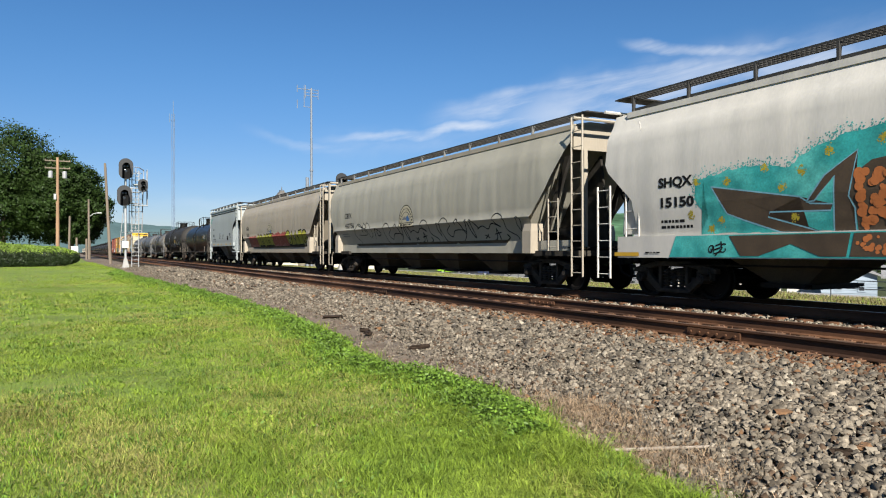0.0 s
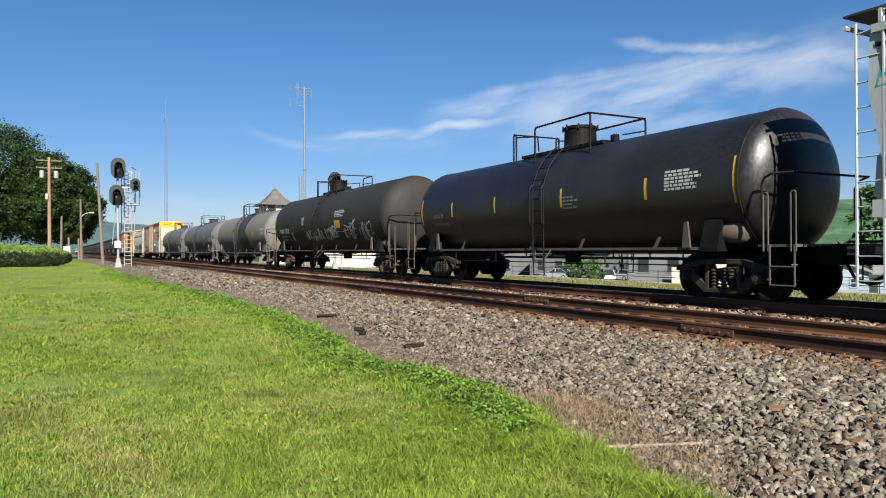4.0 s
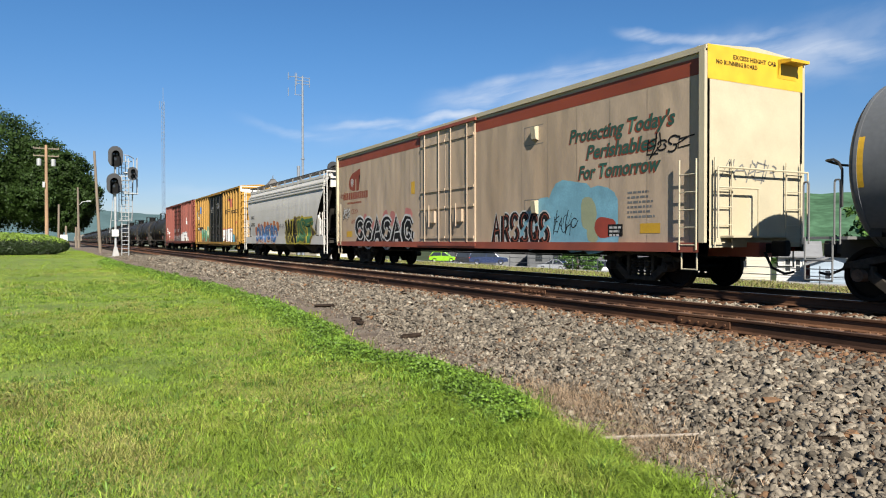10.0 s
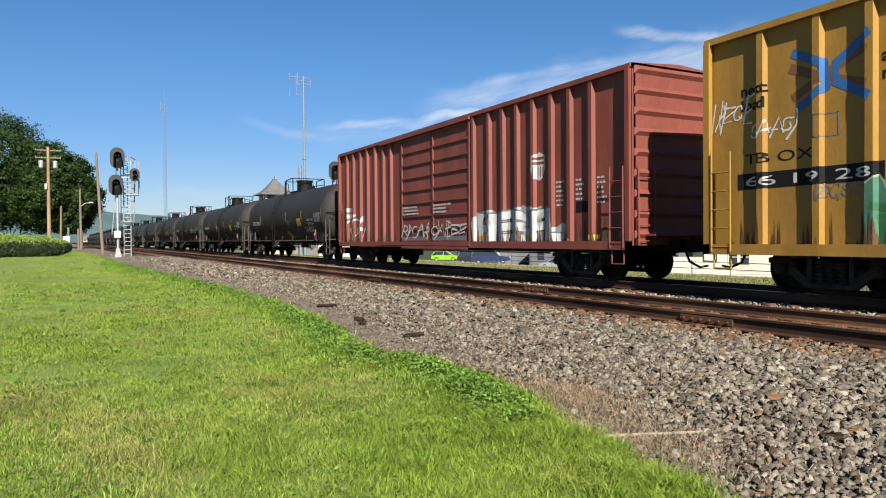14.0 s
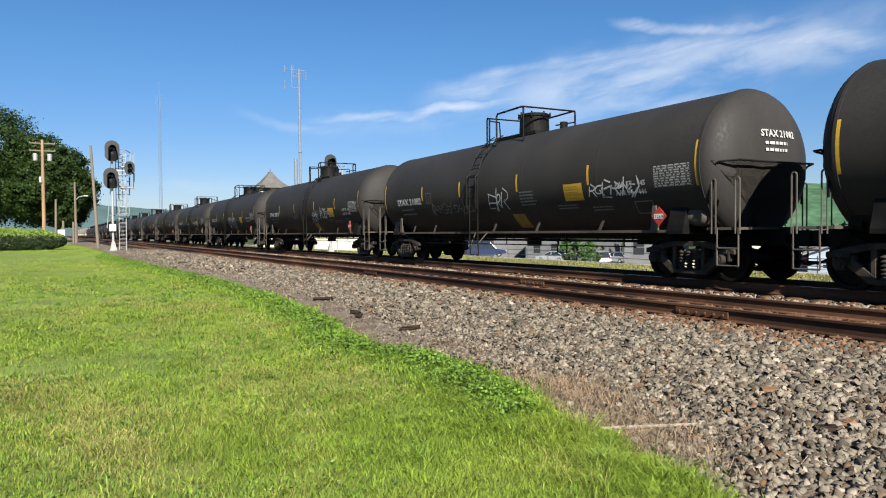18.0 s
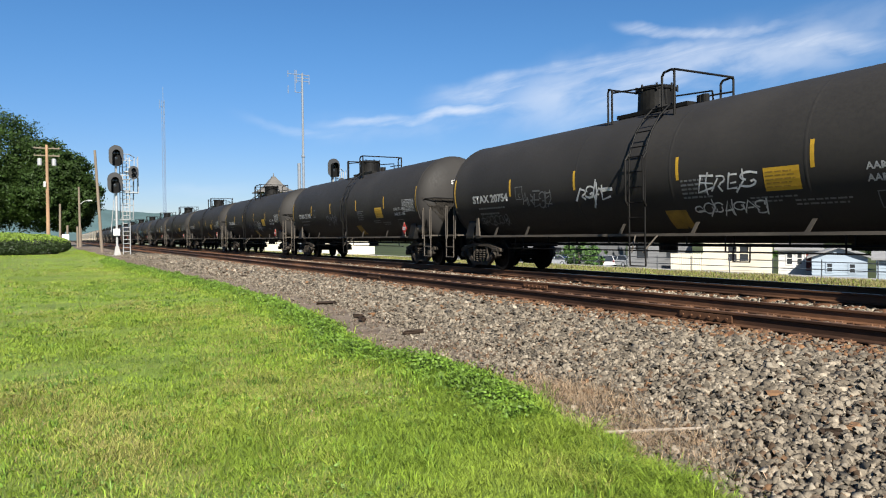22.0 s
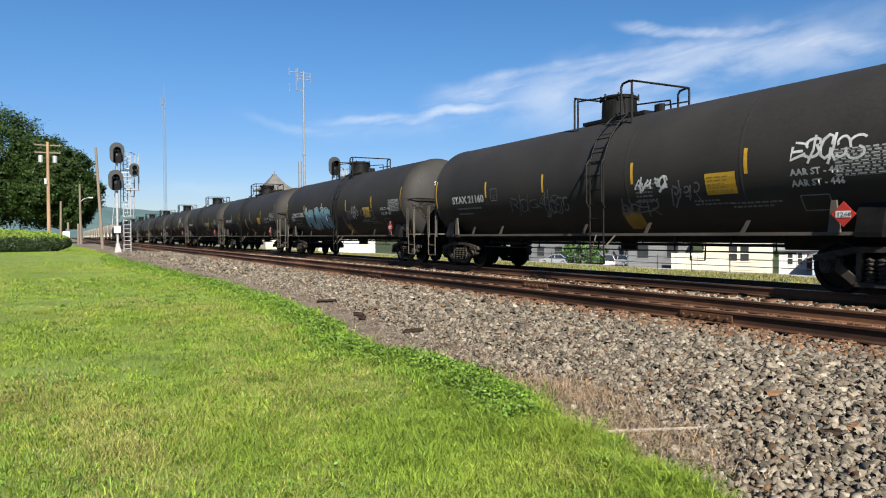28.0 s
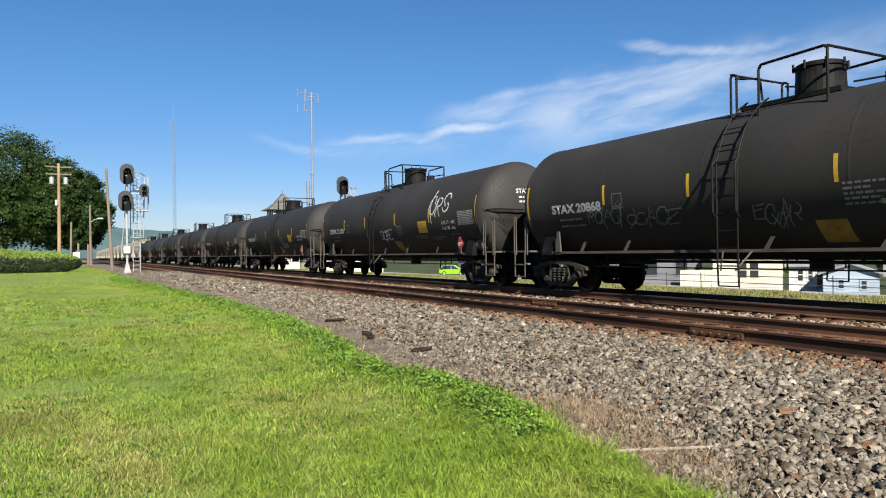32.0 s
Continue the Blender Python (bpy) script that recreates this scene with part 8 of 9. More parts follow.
words(car, lifted(sheet, 0.004), "TB OX", -8.5, 2.42, 0.28, "black_letter", 1.4, "reporting_mark")
words(car, lifted(sheet, 0.004), "next", -8.58, 3.72, 0.28, "black_letter", 0.58, thick=0.008)
words(car, lifted(sheet, 0.004), "load", -8.58, 3.44, 0.28, "black_letter", 0.55, thick=0.008)
bm = stroke(bmesh.new(), [(-7.5, 4.3), (-6.9, 4.0), (-6.85, 3.6), (-7.4, 3.3)], 0.16)
stroke(bm, [(-6.1, 4.35), (-6.7, 3.95), (-6.7, 3.65), (-6.1, 3.3)], 0.16)
decal(car, bm, lifted(sheet, 0.004), "spray_blue", "emblem")
bm = stroke(bmesh.new(), [(-7.55, 4.05), (-6.9, 3.75), (-6.15, 3.5)], 0.17)
decal(car, bm, lifted(sheet, 0.001), "faded_red", "emblem")
decal(car, stroke(bmesh.new(), [(-7.5, 3.5), (-6.8, 3.85), (-6.15, 4.15)], 0.15), lifted(sheet, 0.0015), "faded_red", "emblem")
scribble(car, lifted(sheet, 0.006), -9.2, -8.3, 3.15, 3.65, "tag_white", R0, 0.035, loops=4)
scribble(car, lifted(sheet, 0.006), -8.35, -7.5, 2.85, 3.25, "tag_white", R0, 0.035, loops=4)
scribble(car, lifted(sheet, 0.006), -7.0, -6.2, 1.7, 1.95, "dim_letter", R0, 0.025, loops=4)
scribble(car, lifted(sheet, 0.006), 7.3, 8.3, 2.05, 2.5, "spray_red", R0, 0.03, loops=4)
bm = bmesh.new()
for x0, x1, z0, z1 in ((-7.05, -6.65, 2.75, 2.77), (-7.05, -6.65, 3.13, 3.15), (-7.05, -7.03, 2.75, 3.15), (-6.67, -6.65, 2.75, 3.15)):
    quad(bm, x0, x1, z0, z1)
decal(car, bm, lifted(sheet, 0.003), "dim_letter", "stencil_frame")
for x, z, w, h in ((7.35, 1.75, 0.45, 0.24), (3.6, 1.35, 0.08, 0.4), (6.35, 1.35, 0.08, 0.4), (8.2, 1.0, 0.5, 0.14)):
    panel(car, lifted(sheet, 0.014), x, x + w, z, z + h, "black_letter" if w == 0.45 else "yellow_mark", "notice_plate", 1)
for x in (5.6, 6.5, 7.3):
    fine_print(car, lifted(sheet, 0.004), x, 2.35, 0.4, 4, "black_letter", R0, 0.045, 0.06)
leaf_y = flat_side(-1.476)
for x, z, lines in ((-1.85, 3.72, ("CLOSE THIS DOOR", "BEFORE CLOSING", "MAIN DOOR")), (0.62, 3.98, ("CLOSE AND LOCK", "BOTH DOORS BEFORE", "MOVING CAR"))):
    for k, text in enumerate(lines):
        words(car, leaf_y, text, x + (0.0, -0.03, 0.16)[k], z - 0.17 * k, 0.15, "spray_white", (1.05, 1.12, 0.74)[k], thick=0.004)
cleat = None
for k in range(30):        # slanting cleats under the side sill
    m = pose(-2.6 + k * 0.30, -1.52, 0.62)
    if cleat is None:
        cleat = part("sill_cleat", prism([(0.0, 0.0), (0.06, 0.0), (0.20, 0.11), (0.14, 0.11)], -0.03, 0.03, axis="y"), "box_yellow", car, at=m)
    else:
        again(cleat, m, car)
part("sill_angle", bbox(-2.7, 6.6, -1.54, -1.46, 0.58, 0.625), "black_steel", car)
for x in (-1.5, 0.9):
    fine_print(car, leaf_y, x, 2.2, 0.5, 6, "pale_letter", R0, 0.05, 0.12)
dirt_runs(car, lifted(sheet, 0.026), -9.2, 9.2, 0.84, 0.8, 300, "grimy_rust", R0)
part("box_fixture", softbox(5.42, 6.02, -1.51, -1.40, 4.28, 4.48, 0.03), "box_yellow", car)
end = lambda x, z: Vector((9.362, x, z))
panel(car, end, -1.48, 1.48, 4.55, 4.97, "spray_white", "end_band", 1)
fine_print(car, lambda x, z: end(x, z) + Vector((0.006, 0, 0)), -1.2, 4.75, 1.6, 1, "black_letter", R0, 0.08)

car, side, sheet = box_car("red ribbed box car with white graffiti", -6.55, 19.1, 5.03, "box_red", "box_red", "box_red", [-8.58, -7.79, -6.96, -6.17, -5.33, -4.5, -3.76, 2.55, 3.47, 4.23, 4.96, 5.74, 6.55, 7.32, 8.15], (-2.7, 2.35, "box_red", "panel"), base=0.88)
decal(car, outline(ragged([(2.55, 0.95), (2.5, 1.75), (3.3, 1.95), (4.2, 1.85), (5.2, 1.98), (6.4, 1.9), (6.6, 1.3), (7.2, 1.45), (7.3, 0.95)], R0, 0.2, 0.06)), sheet, "silver_spray", "graffiti")
for k, (mat, thick) in enumerate((("spray_grey", 0.11), ("spray_white", 0.065))):
    words(car, lifted(sheet, 0.006 * (k + 1)), "PIEBFL", 2.7, 1.0, 1.12, mat, 4.3, "graffiti", 0.0, thick, 1.0, 0.03)
for x in (3.0, 5.5, 8.2):
    panel(car, lifted(sheet, 0.014), x - 0.22, x + 0.22, 1.02, 1.14, "yellow_mark", "reflective_strip", 1)
scribble(car, lifted(side, 0.012), -2.6, -0.4, 1.1, 1.6, "spray_white", R0, 0.06, loops=5)
scribble(car, lifted(side, 0.012), -0.2, 2.2, 1.1, 1.6, "spray_white", R0, 0.06, loops=5)
for x0, x1 in ((-2.6, -0.5), (-0.2, 2.2)):
    panel(car, lifted(side, 0.004), x0, x1, 1.02, 1.15, "spray_grey", "graffiti", 1)
    fine_print(car, lifted(side, 0.006), x0 + 0.1, 2.2, 1.5, 3, "spray_white", R0, 0.06, 0.06)
# shield emblem without its lettering
bm = bmesh.new()
bm.faces.new([bm.verts.new((5.95 + a, 0, 2.68 + b)) for a, b in ((-0.24, 0.62), (0, 0.72), (0.24, 0.62), (0.26, 0.25), (0.16, 0.02), (0, -0.06), (-0.16, 0.02), (-0.26, 0.25))])
decal(car, bm, lifted(sheet, 0.0), "spray_white", "emblem")
bm = bmesh.new()
for k in range(4):
    quad(bm, 5.77 + k * 0.11, 5.81 + k * 0.11, 2.72, 3.0)
quad(bm, 5.74, 6.16, 3.06, 3.14)
quad(bm, 5.74, 6.16, 3.19, 3.27)
decal(car, bm, lifted(sheet, 0.004), "box_red", "emblem")
fine_print(car, lifted(sheet, 0.004), -8.9, 2.3, 0.9, 2, "spray_white", R0, 0.18, 0.1)
for x in (6.7, 7.5, 8.3):
    fine_print(car, lifted(sheet, 0.004), x, 2.5, 0.35, 6, "spray_white", R0, 0.05, 0.07)
panel(car, lifted(sheet, 0.006), 7.5, 8.0, 1.7, 1.98, "black_letter", "notice_plate", 1)
dirt_runs(car, lifted(sheet, 0.020), -9.4, 9.4, 0.90, 0.75, 330, "grimy_rust", R0)
dirt_runs(car, lifted(sheet, 0.022), -9.4, 9.4, 0.90, 0.35, 220, "grimy_tan", R0)
scribble(car, lifted(sheet, 0.006), -8.6, -6.2, 1.1, 2.0, "tag_white", R0, 0.05, loops=4)
part("tack_boards", bbox(-2.6, 2.3, -1.58, -1.54, 0.72, 0.86), "box_red", car)

# ---- covered hoppers at the tail, far down the line ----
s = -399.3 - 9.6
tail, _ = hopper_car("beige covered hopper far down the line", s, 17.6, 4.3, body="tan_hopper", bays=3)
for k in range(1, 15):
    TRAIN.append((copy_thing(tail, Matrix.Identity(4)), s - 18.9 * k))

# ---- railway signals ----
def oval(w, h, n=20):
    """A tall plate outline: half circles above and below."""
    r = w / 2
    out = []
    for i in range(n + 1):
        a = math.pi * i / n
        out.append((r * math.cos(a), h / 2 - r + r * math.sin(a)))
    for i in range(n + 1):
        a = math.pi + math.pi * i / n
        out.append((r * math.cos(a), -h / 2 + r + r * math.sin(a)))
    return out


def signal_head(parent, y, z, w, h, x=0.25, lamps=3):
    head = part("signal_head", prism(oval(w, h), x, x + 0.04), "signal_grey", parent, at=pose(0, y, z))
    part("lamp_housing", softbox(x - 0.28, x - 0.01, -w * 0.24, w * 0.24, -h * 0.36, h * 0.36, 0.03), "signal_black", head)
    if lamps == 3:
        # one tall hood over three close lenses, open below
        r = w * 0.27
        arch = [(r * 1.05, -h * 0.46), (r, h * 0.10)] + [(r * math.cos(a), h * 0.10 + r * 0.95 * math.sin(a)) for a in np.linspace(0.2, math.pi - 0.2, 12)] + [(-r, h * 0.10), (-r * 1.05, -h * 0.46)]
        bm = loft([[(xx, yy * k, zz) for yy, zz in arch] for xx, k in ((x + 0.04, 1.0), (x + 0.48, 0.92))], closed=False, cap=False)
        bmesh.ops.solidify(bm, geom=bm.faces[:], thickness=0.012)
        part("visor", bm, "signal_black", head)
        part("hood_back", prism([(yy * 0.98, zz) for yy, zz in arch], x + 0.042, x + 0.055), "signal_black", head)
        spots = ((-w * 0.12, h * 0.12), (w * 0.12, h * 0.12), (0.0, -h * 0.12))
    else:
        spots = ((0.0, h * 0.16), (0.0, -h * 0.2)) if h > w * 1.2 else ((0.0, 0.0),)
        for sy, sz in spots:
            rr = w * 0.22
            sec = [[(xx, sy + rr * math.cos(a), sz + rr * math.sin(a)) for a in np.linspace(-0.6, math.pi + 0.6, 14)] for xx in (x + 0.04, x + 0.36)]
            bm = loft(sec, closed=False, cap=False)
            bmesh.ops.solidify(bm, geom=bm.faces[:], thickness=0.012)
            part("visor", bm, "signal_black", head)
    for sy, sz in spots:
        part("lens", lathe_x([(x + 0.06, 0), (x + 0.075, w * 0.06), (x + 0.06, w * 0.11)], 0, sz, 14), "glass_dark", head, smooth=True).location.y = sy
    return head


def signal(label, at, heads, height, ladder_y, extra=True):
    s = thing("railway_signal", label, "railway signal", "railway signals", at=at)
    part("mast", rod(bmesh.new(), (0, 0, 0.2), (0, 0, height), 0.07, 14), "galvanised", s)
    bm = loft([[(-0.21, -0.21, 0), (0.21, -0.21, 0), (0.21, 0.21, 0), (-0.21, 0.21, 0)], [(-0.09, -0.09, 0.62), (0.09, -0.09, 0.62), (0.09, 0.09, 0.62), (-0.09, 0.09, 0.62)]])
    part("base_casting", bm, "concrete", s)
    part("foundation", bbox(-0.5, 0.5, -0.5, 0.5, -0.6, 0.02), "concrete", s)
    for y, z, w, h, n in heads:
        signal_head(s, y, z, w, h, 0.2, n)
        part("bracket", rod(bmesh.new(), (0, 0, z - h * 0.2), (0, y, z - h * 0.2), 0.03, 8), "galvanised", s)
    bm = bmesh.new()
    for u in (-0.21, 0.21):
        rod(bm, (-0.75, ladder_y + u, -0.1), (-0.35, ladder_y + u, height * 0.94), 0.032, 6)
    k = 0.25
    while k < height * 0.93:
        x = -0.75 + 0.4 * k / (height * 0.94)
        rod(bm, (x, ladder_y - 0.21, k), (x, ladder_y + 0.21, k), 0.02, 6)
        k += 0.26
    lad = part("ladder", bm, "galvanised", s)
    # the caged upper ladder behind it
    z0, z1 = height * 0.36, height * 0.97
    for u in (-0.34, 0.06, 0.46):
        part("cage_bar", rod(bmesh.new(), (-1.05, ladder_y + u, z0), (-0.85, ladder_y + u, z1 - (0.9 if u > 0.4 else 0)), 0.026, 6), "galvanised", lad)
    k = z0
    while k < z1:
        part("cage_hoop", pipe([(-0.7, ladder_y - 0.30, k), (-1.05, ladder_y - 0.34, k), (-1.1, ladder_y + 0.06, k), (-1.05, ladder_y + 0.46, k), (-0.7, ladder_y + 0.30, k)], 0.020), "galvanised", lad)
        k += 0.42
    for z in (height * 0.34, height * 0.62):
        part("stand_off", pipe([(0, -0.15, z), (-0.5, ladder_y - 0.45, z), (-0.5, ladder_y + 0.35, z), (0, 0.2, z)], 0.028), "galvanised", s)
    # safety cage and working platforms
    for z in (height * 0.60, height * 0.80):
        part("work_platform", bbox(-0.95, -0.3, ladder_y - 0.1, ladder_y + 0.75, z, z + 0.04), "galvanised", s)
        part("platform_rail", pipe([(-0.9, ladder_y + 0.72, z), (-0.9, ladder_y + 0.72, z + 1.0), (-0.35, ladder_y + 0.72, z + 1.0), (-0.35, ladder_y + 0.72, z)], 0.024), "galvanised", s)
    part("cage_post", pipe([(-0.9, ladder_y + 0.42, height * 0.34), (-0.9, ladder_y + 0.55, height * 0.95), (-0.4, ladder_y + 0.2, height * 0.97), (0, 0, height * 0.97)], 0.028), "galvanised", s)
    if extra:
        c = part("junction_box", softbox(-0.02, 0.22, -0.22, 0.17, 1.28, 1.72, 0.02), "white_paint", s)
        part("side_post", rod(bmesh.new(), (-0.1, -0.33, 1.5), (0, -0.1, 4.0), 0.025, 6), "galvanised", s)
    return s


signal("tall galvanised signal mast with black hooded heads and ladder", pose(-49.55, 3.1, 0.52), ((0.02, 6.36, 0.86, 1.34, 3), (-0.08, 4.63, 0.86, 1.34, 3), (1.02, 5.32, 0.60, 0.86, 1)), 6.75, 0.62)
signal("signal mast with a black hooded head behind the train", pose(-45.8, 16.3, 0.15), ((0.0, 6.1, 0.84, 1.28, 3), (0.55, 5.2, 0.5, 0.5, 1)), 6.3, 0.55, False)

# ---- wooden poles ----
p = thing("utility_pole", "brown wooden utility pole with two crossarms and white transformers", "utility pole", at=pose(-71.2, -1.05, 0.2))
part("pole", rod(bmesh.new(), (0, 0, 0), (0, 0, 9.75), 0.165, 14, 0.11), "pole_wood", p)
for z in (9.45, 8.80):
    arm = part("crossarm", bbox(-0.16, -0.04, -1.0, 1.0, z - 0.05, z + 0.05), "pole_grey", p)
    for y in (-0.95, -0.5, 0.5, 0.95):
        part("insulator", rod(bmesh.new(), (-0.1, y, z + 0.06), (-0.1, y, z + 0.15), 0.03, 8), "pole_grey", arm)
for y in (-0.55, 0.55):
    c = part("transformer", lathe_x([(-0.32, 0), (-0.32, 0.16), (-0.28, 0.185), (0.26, 0.185), (0.31, 0.15), (0.34, 0)], 0, 0, 16), "galvanised", p, at=Matrix.Translation((0.18, y, 8.2)) @ pose(0, 0, 0, 0, -90, 0))
part("meter_box", softbox(0.1, 0.3, -0.3, -0.1, 6.0, 6.5, 0.02), "galvanised", p)

p = thing("wooden_pole", "bare leaning grey-brown wooden pole beside the signal", "pole", at=pose(-66.7, 3.0, 0.3))
part("pole", rod(bmesh.new(), (0, 0, 0), (-0.1, -0.42, 8.85), 0.135, 12, 0.10), "pole_grey", p)

p = thing("wooden_pole", "short pale wooden pole behind the hedge", "pole", at=pose(-85.5, -0.2, 0.3))
part("pole", rod(bmesh.new(), (0, 0, 0), (0.05, 0.08, 5.1), 0.12, 10, 0.10), "pole_grey", p)

p = thing("street_lamp", "grey street lamp on a wooden pole", "street lamp", at=pose(-107, 2.17, 0.3))
part("pole", rod(bmesh.new(), (0, 0, 0), (0, -0.05, 8.4), 0.17, 10, 0.12), "pole_grey", p)
a = part("arm", pipe([(0, 0, 6.0), (0, 0.5, 6.45), (0, 1.1, 6.6)], 0.05), "galvanised", p)
part("lamp_head", softbox(-0.15, 0.15, 0.95, 1.55, 6.48, 6.66, 0.05), "galvanised", a)
tagged(part("sign_box", softbox(-91.1, -90.8, 0.0, 0.72, 0.3, 2.2, 0.03), "white_paint"), "white metal box standing in the grass", "box")
for x, y in ((-118, 4.3), (-96, 2.4), (-104, 3.6)):
    q = thing("wooden_pole", "thin dark pole under the trees", "pole", "poles under the trees", at=pose(x, y - 1.8, 0.3))
    part("pole", rod(bmesh.new(), (0, 0, 0), (0, 0, 3.0), 0.14, 8, 0.12), "pole_grey", q)


# ---- trees and hedge ----
def tree(label, x, y, height, lobes, seed, leaves=15000, leaf=0.34, mat="leaf", group="", trunk_r=0.5, low=2.6):
    """lobes: (dx, dy, z, rx, ry, rz) clumps of foliage on limbs."""
    rng = np.random.default_rng(seed)
    t = thing("tree", label, "tree", group, at=pose(x, y, 0.2))
    bm = rod(bmesh.new(), (0, 0, -0.3), (0.1, 0, height * 0.35), trunk_r, 12, trunk_r * 0.6)
    part("trunk", bm, "bark", t)
    for dx, dy, z, rx, ry, rz in lobes:
        part("limb", rod(bmesh.new(), (0.1, 0, height * 0.25), (dx * 0.8, dy * 0.8, z), trunk_r * 0.45, 8, 0.06), "bark", t)
    vol = np.array([l[3] * l[4] + l[4] * l[5] + l[3] * l[5] for l in lobes])
    pts, nor = [], []
    for (dx, dy, z, rx, ry, rz), share in zip(lobes, vol / vol.sum()):
        n = int(leaves * share)
        # sub-clumps on the shell give the outline its bumps and gaps
        k = max(10, n // 55)
        c = rng.normal(0, 1, (k, 3))
        c /= np.linalg.norm(c, axis=1, keepdims=True)
        c *= rng.uniform(0.3, 1.0, (k, 1)) ** 0.45 * 1.03
        who = rng.integers(0, k, n)
        p = c[who] + rng.normal(0, 0.085, (n, 3))
        pts.append(p * [rx, ry, rz] + [dx, dy, z])
        nor.append(c[who] / np.array([rx, ry, rz]) * rz)
    pts, nor = np.concatenate(pts), np.concatenate(nor)
    keep = pts[:, 2] > low
    crown = leaf_cloud("crown", pts[keep], np.full(keep.sum(), leaf), nor[keep], rng, [mat], np.zeros(keep.sum()), parent=t, kind="", tilt=0.5)
    return t


tree("large broad dark green shade tree in full leaf", -131, -9.5, 20, ((0, 1, 14.6, 8.5, 8, 6.6), (-2, -9, 13.5, 8, 8, 8), (1, 6.5, 12.6, 6, 5.6, 5.2), (3, -3, 8, 8, 9, 6), (2, 7, 7.5, 6, 6, 5), (2, -14, 9, 8, 8, 8)), 1, 120000, 0.21)
tree("dark green rounded shade tree beside the railway", -124, 0.0, 15, ((0, 0, 11.5, 4.6, 4.4, 3.6), (0, 2.4, 8.0, 4.2, 3.4, 3.4), (1, -3, 8, 5, 4, 4), (0, 1.5, 5.0, 4.0, 2.6, 2.6)), 2, 60000, 0.19)
tree("dark tree mass far behind the hedge", -150, -24, 20, ((0, 0, 12, 11, 11, 9), (0, -13, 12, 11, 11, 9), (4, -6, 6, 10, 14, 5)), 3, 24000, 0.34)


def hedge():
    rng = np.random.default_rng(77)
    h = thing("hedge", "low clipped yew hedge, dark green with a yellow-green top", "hedge", at=pose(-57.2, -6.6, 0.42))
    L, W, H = 7.05, 1.1, 1.75
    bm = softbox(-W + 0.3, W - 0.3, -L + 1.0, L - 1.3, 0.0, H - 0.5, 0.35, 3)
    part("core", bm, "hedge_core", h)
    n = 70000
    u = rng.normal(0, 1, (n, 3))
    u /= (np.sum(np.abs(u) ** 2.8, axis=1, keepdims=True)) ** (1 / 2.8)
    y = u[:, 1] * L
    hz = H * (0.86 + 0.14 * np.clip((L - y) / 5.0, 0, 1)) * (1 + 0.03 * np.sin(y * 1.3) + 0.02 * np.sin(y * 3.7))
    p = np.stack([u[:, 0] * W, y, (u[:, 2] * 0.5 + 0.5) * hz], -1) + rng.normal(0, 0.045, (n, 3))
    p[:, 2] = np.abs(p[:, 2])
    # yellow-green above about seven tenths of the height, dark green below
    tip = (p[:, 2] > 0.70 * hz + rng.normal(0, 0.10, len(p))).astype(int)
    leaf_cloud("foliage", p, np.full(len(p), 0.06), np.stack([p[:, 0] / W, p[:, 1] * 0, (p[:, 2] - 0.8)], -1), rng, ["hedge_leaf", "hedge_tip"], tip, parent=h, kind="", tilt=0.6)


hedge()


# ---- hills on the skyline ----
def ridge(label, radius, span, height, seed, mat):
    """A wooded ridge round part of the horizon, with a foot, a face and a crest."""
    verts, faces = [], []
    a0, a1 = span
    n = 160
    for i in range(n + 1):
        u = i / n
        a = radians(a0 + (a1 - a0) * u)
        hgt = height(u) * (1 + 0.10 * noise.noise((u * 14 + seed, 0, 0)) + 0.05 * noise.noise((u * 55, seed, 0)))
        for r, k in ((radius, 0.0), (radius * 1.12, 0.55), (radius * 1.3, 1.0), (radius * 1.6, 0.8), (radius * 1.9, 0.0)):
            verts.append((math.sin(a) * r, math.cos(a) * r, -3 + hgt * k * r / radius / 1.3))
    for i in range(n):
        for k in range(4):
            b = i * 5 + k
            faces.append((b, b + 5, b + 6, b + 1))
    ob = numpy_mesh("hill", np.array(verts), np.array(faces), [mat], smooth=True)
    return tagged(ob, label, "hill", "hills on the skyline", kind="structure")


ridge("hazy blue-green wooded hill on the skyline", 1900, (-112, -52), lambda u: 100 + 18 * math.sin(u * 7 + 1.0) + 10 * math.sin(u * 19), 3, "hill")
ridge("hazy green wooded hill behind the houses", 1100, (-58, 30), lambda u: 72 + 16 * math.sin(u * 5), 9, "hill_near")

# ---- mast, lattice tower, station turret ----
p = thing("radio_mast", "slender galvanised radio mast with dipole antennas", "radio mast", at=pose(-97.55, 30.35, -0.6))
part("pole", rod(bmesh.new(), (0, 0, 0), (0, 0, 25.4), 0.20, 10, 0.13), "tower_steel", p)
part("collar", rod(bmesh.new(), (0, 0, 13.6), (0, 0, 13.8), 0.26, 10), "tower_steel", p)
part("pole", rod(bmesh.new(), (-0.25, -0.55, 0), (-0.25, -0.55, 12.7), 0.23, 10), "tower_steel", p)
for z, y0, y1 in ((25.2, -2.1, 1.0), (24.3, -1.0, 1.0), (24.75, -1.0, 1.0), (22.7, -1.15, 0.1)):
    part("antenna_arm", rod(bmesh.new(), (0, y0, z), (0, y1, z), 0.05, 6), "tower_steel", p)
for y, z0, z1 in ((-2.05, 24.7, 25.7), (-2.05, 22.4, 23.6), (-1.05, 22.7, 25.8), (-0.85, 24.0, 25.8), (1.0, 23.9, 25.3), (0.05, 24.2, 25.5)):
    part("dipole", rod(bmesh.new(), (0, y, z0), (0, y, z1), 0.05, 6), "tower_steel", p)

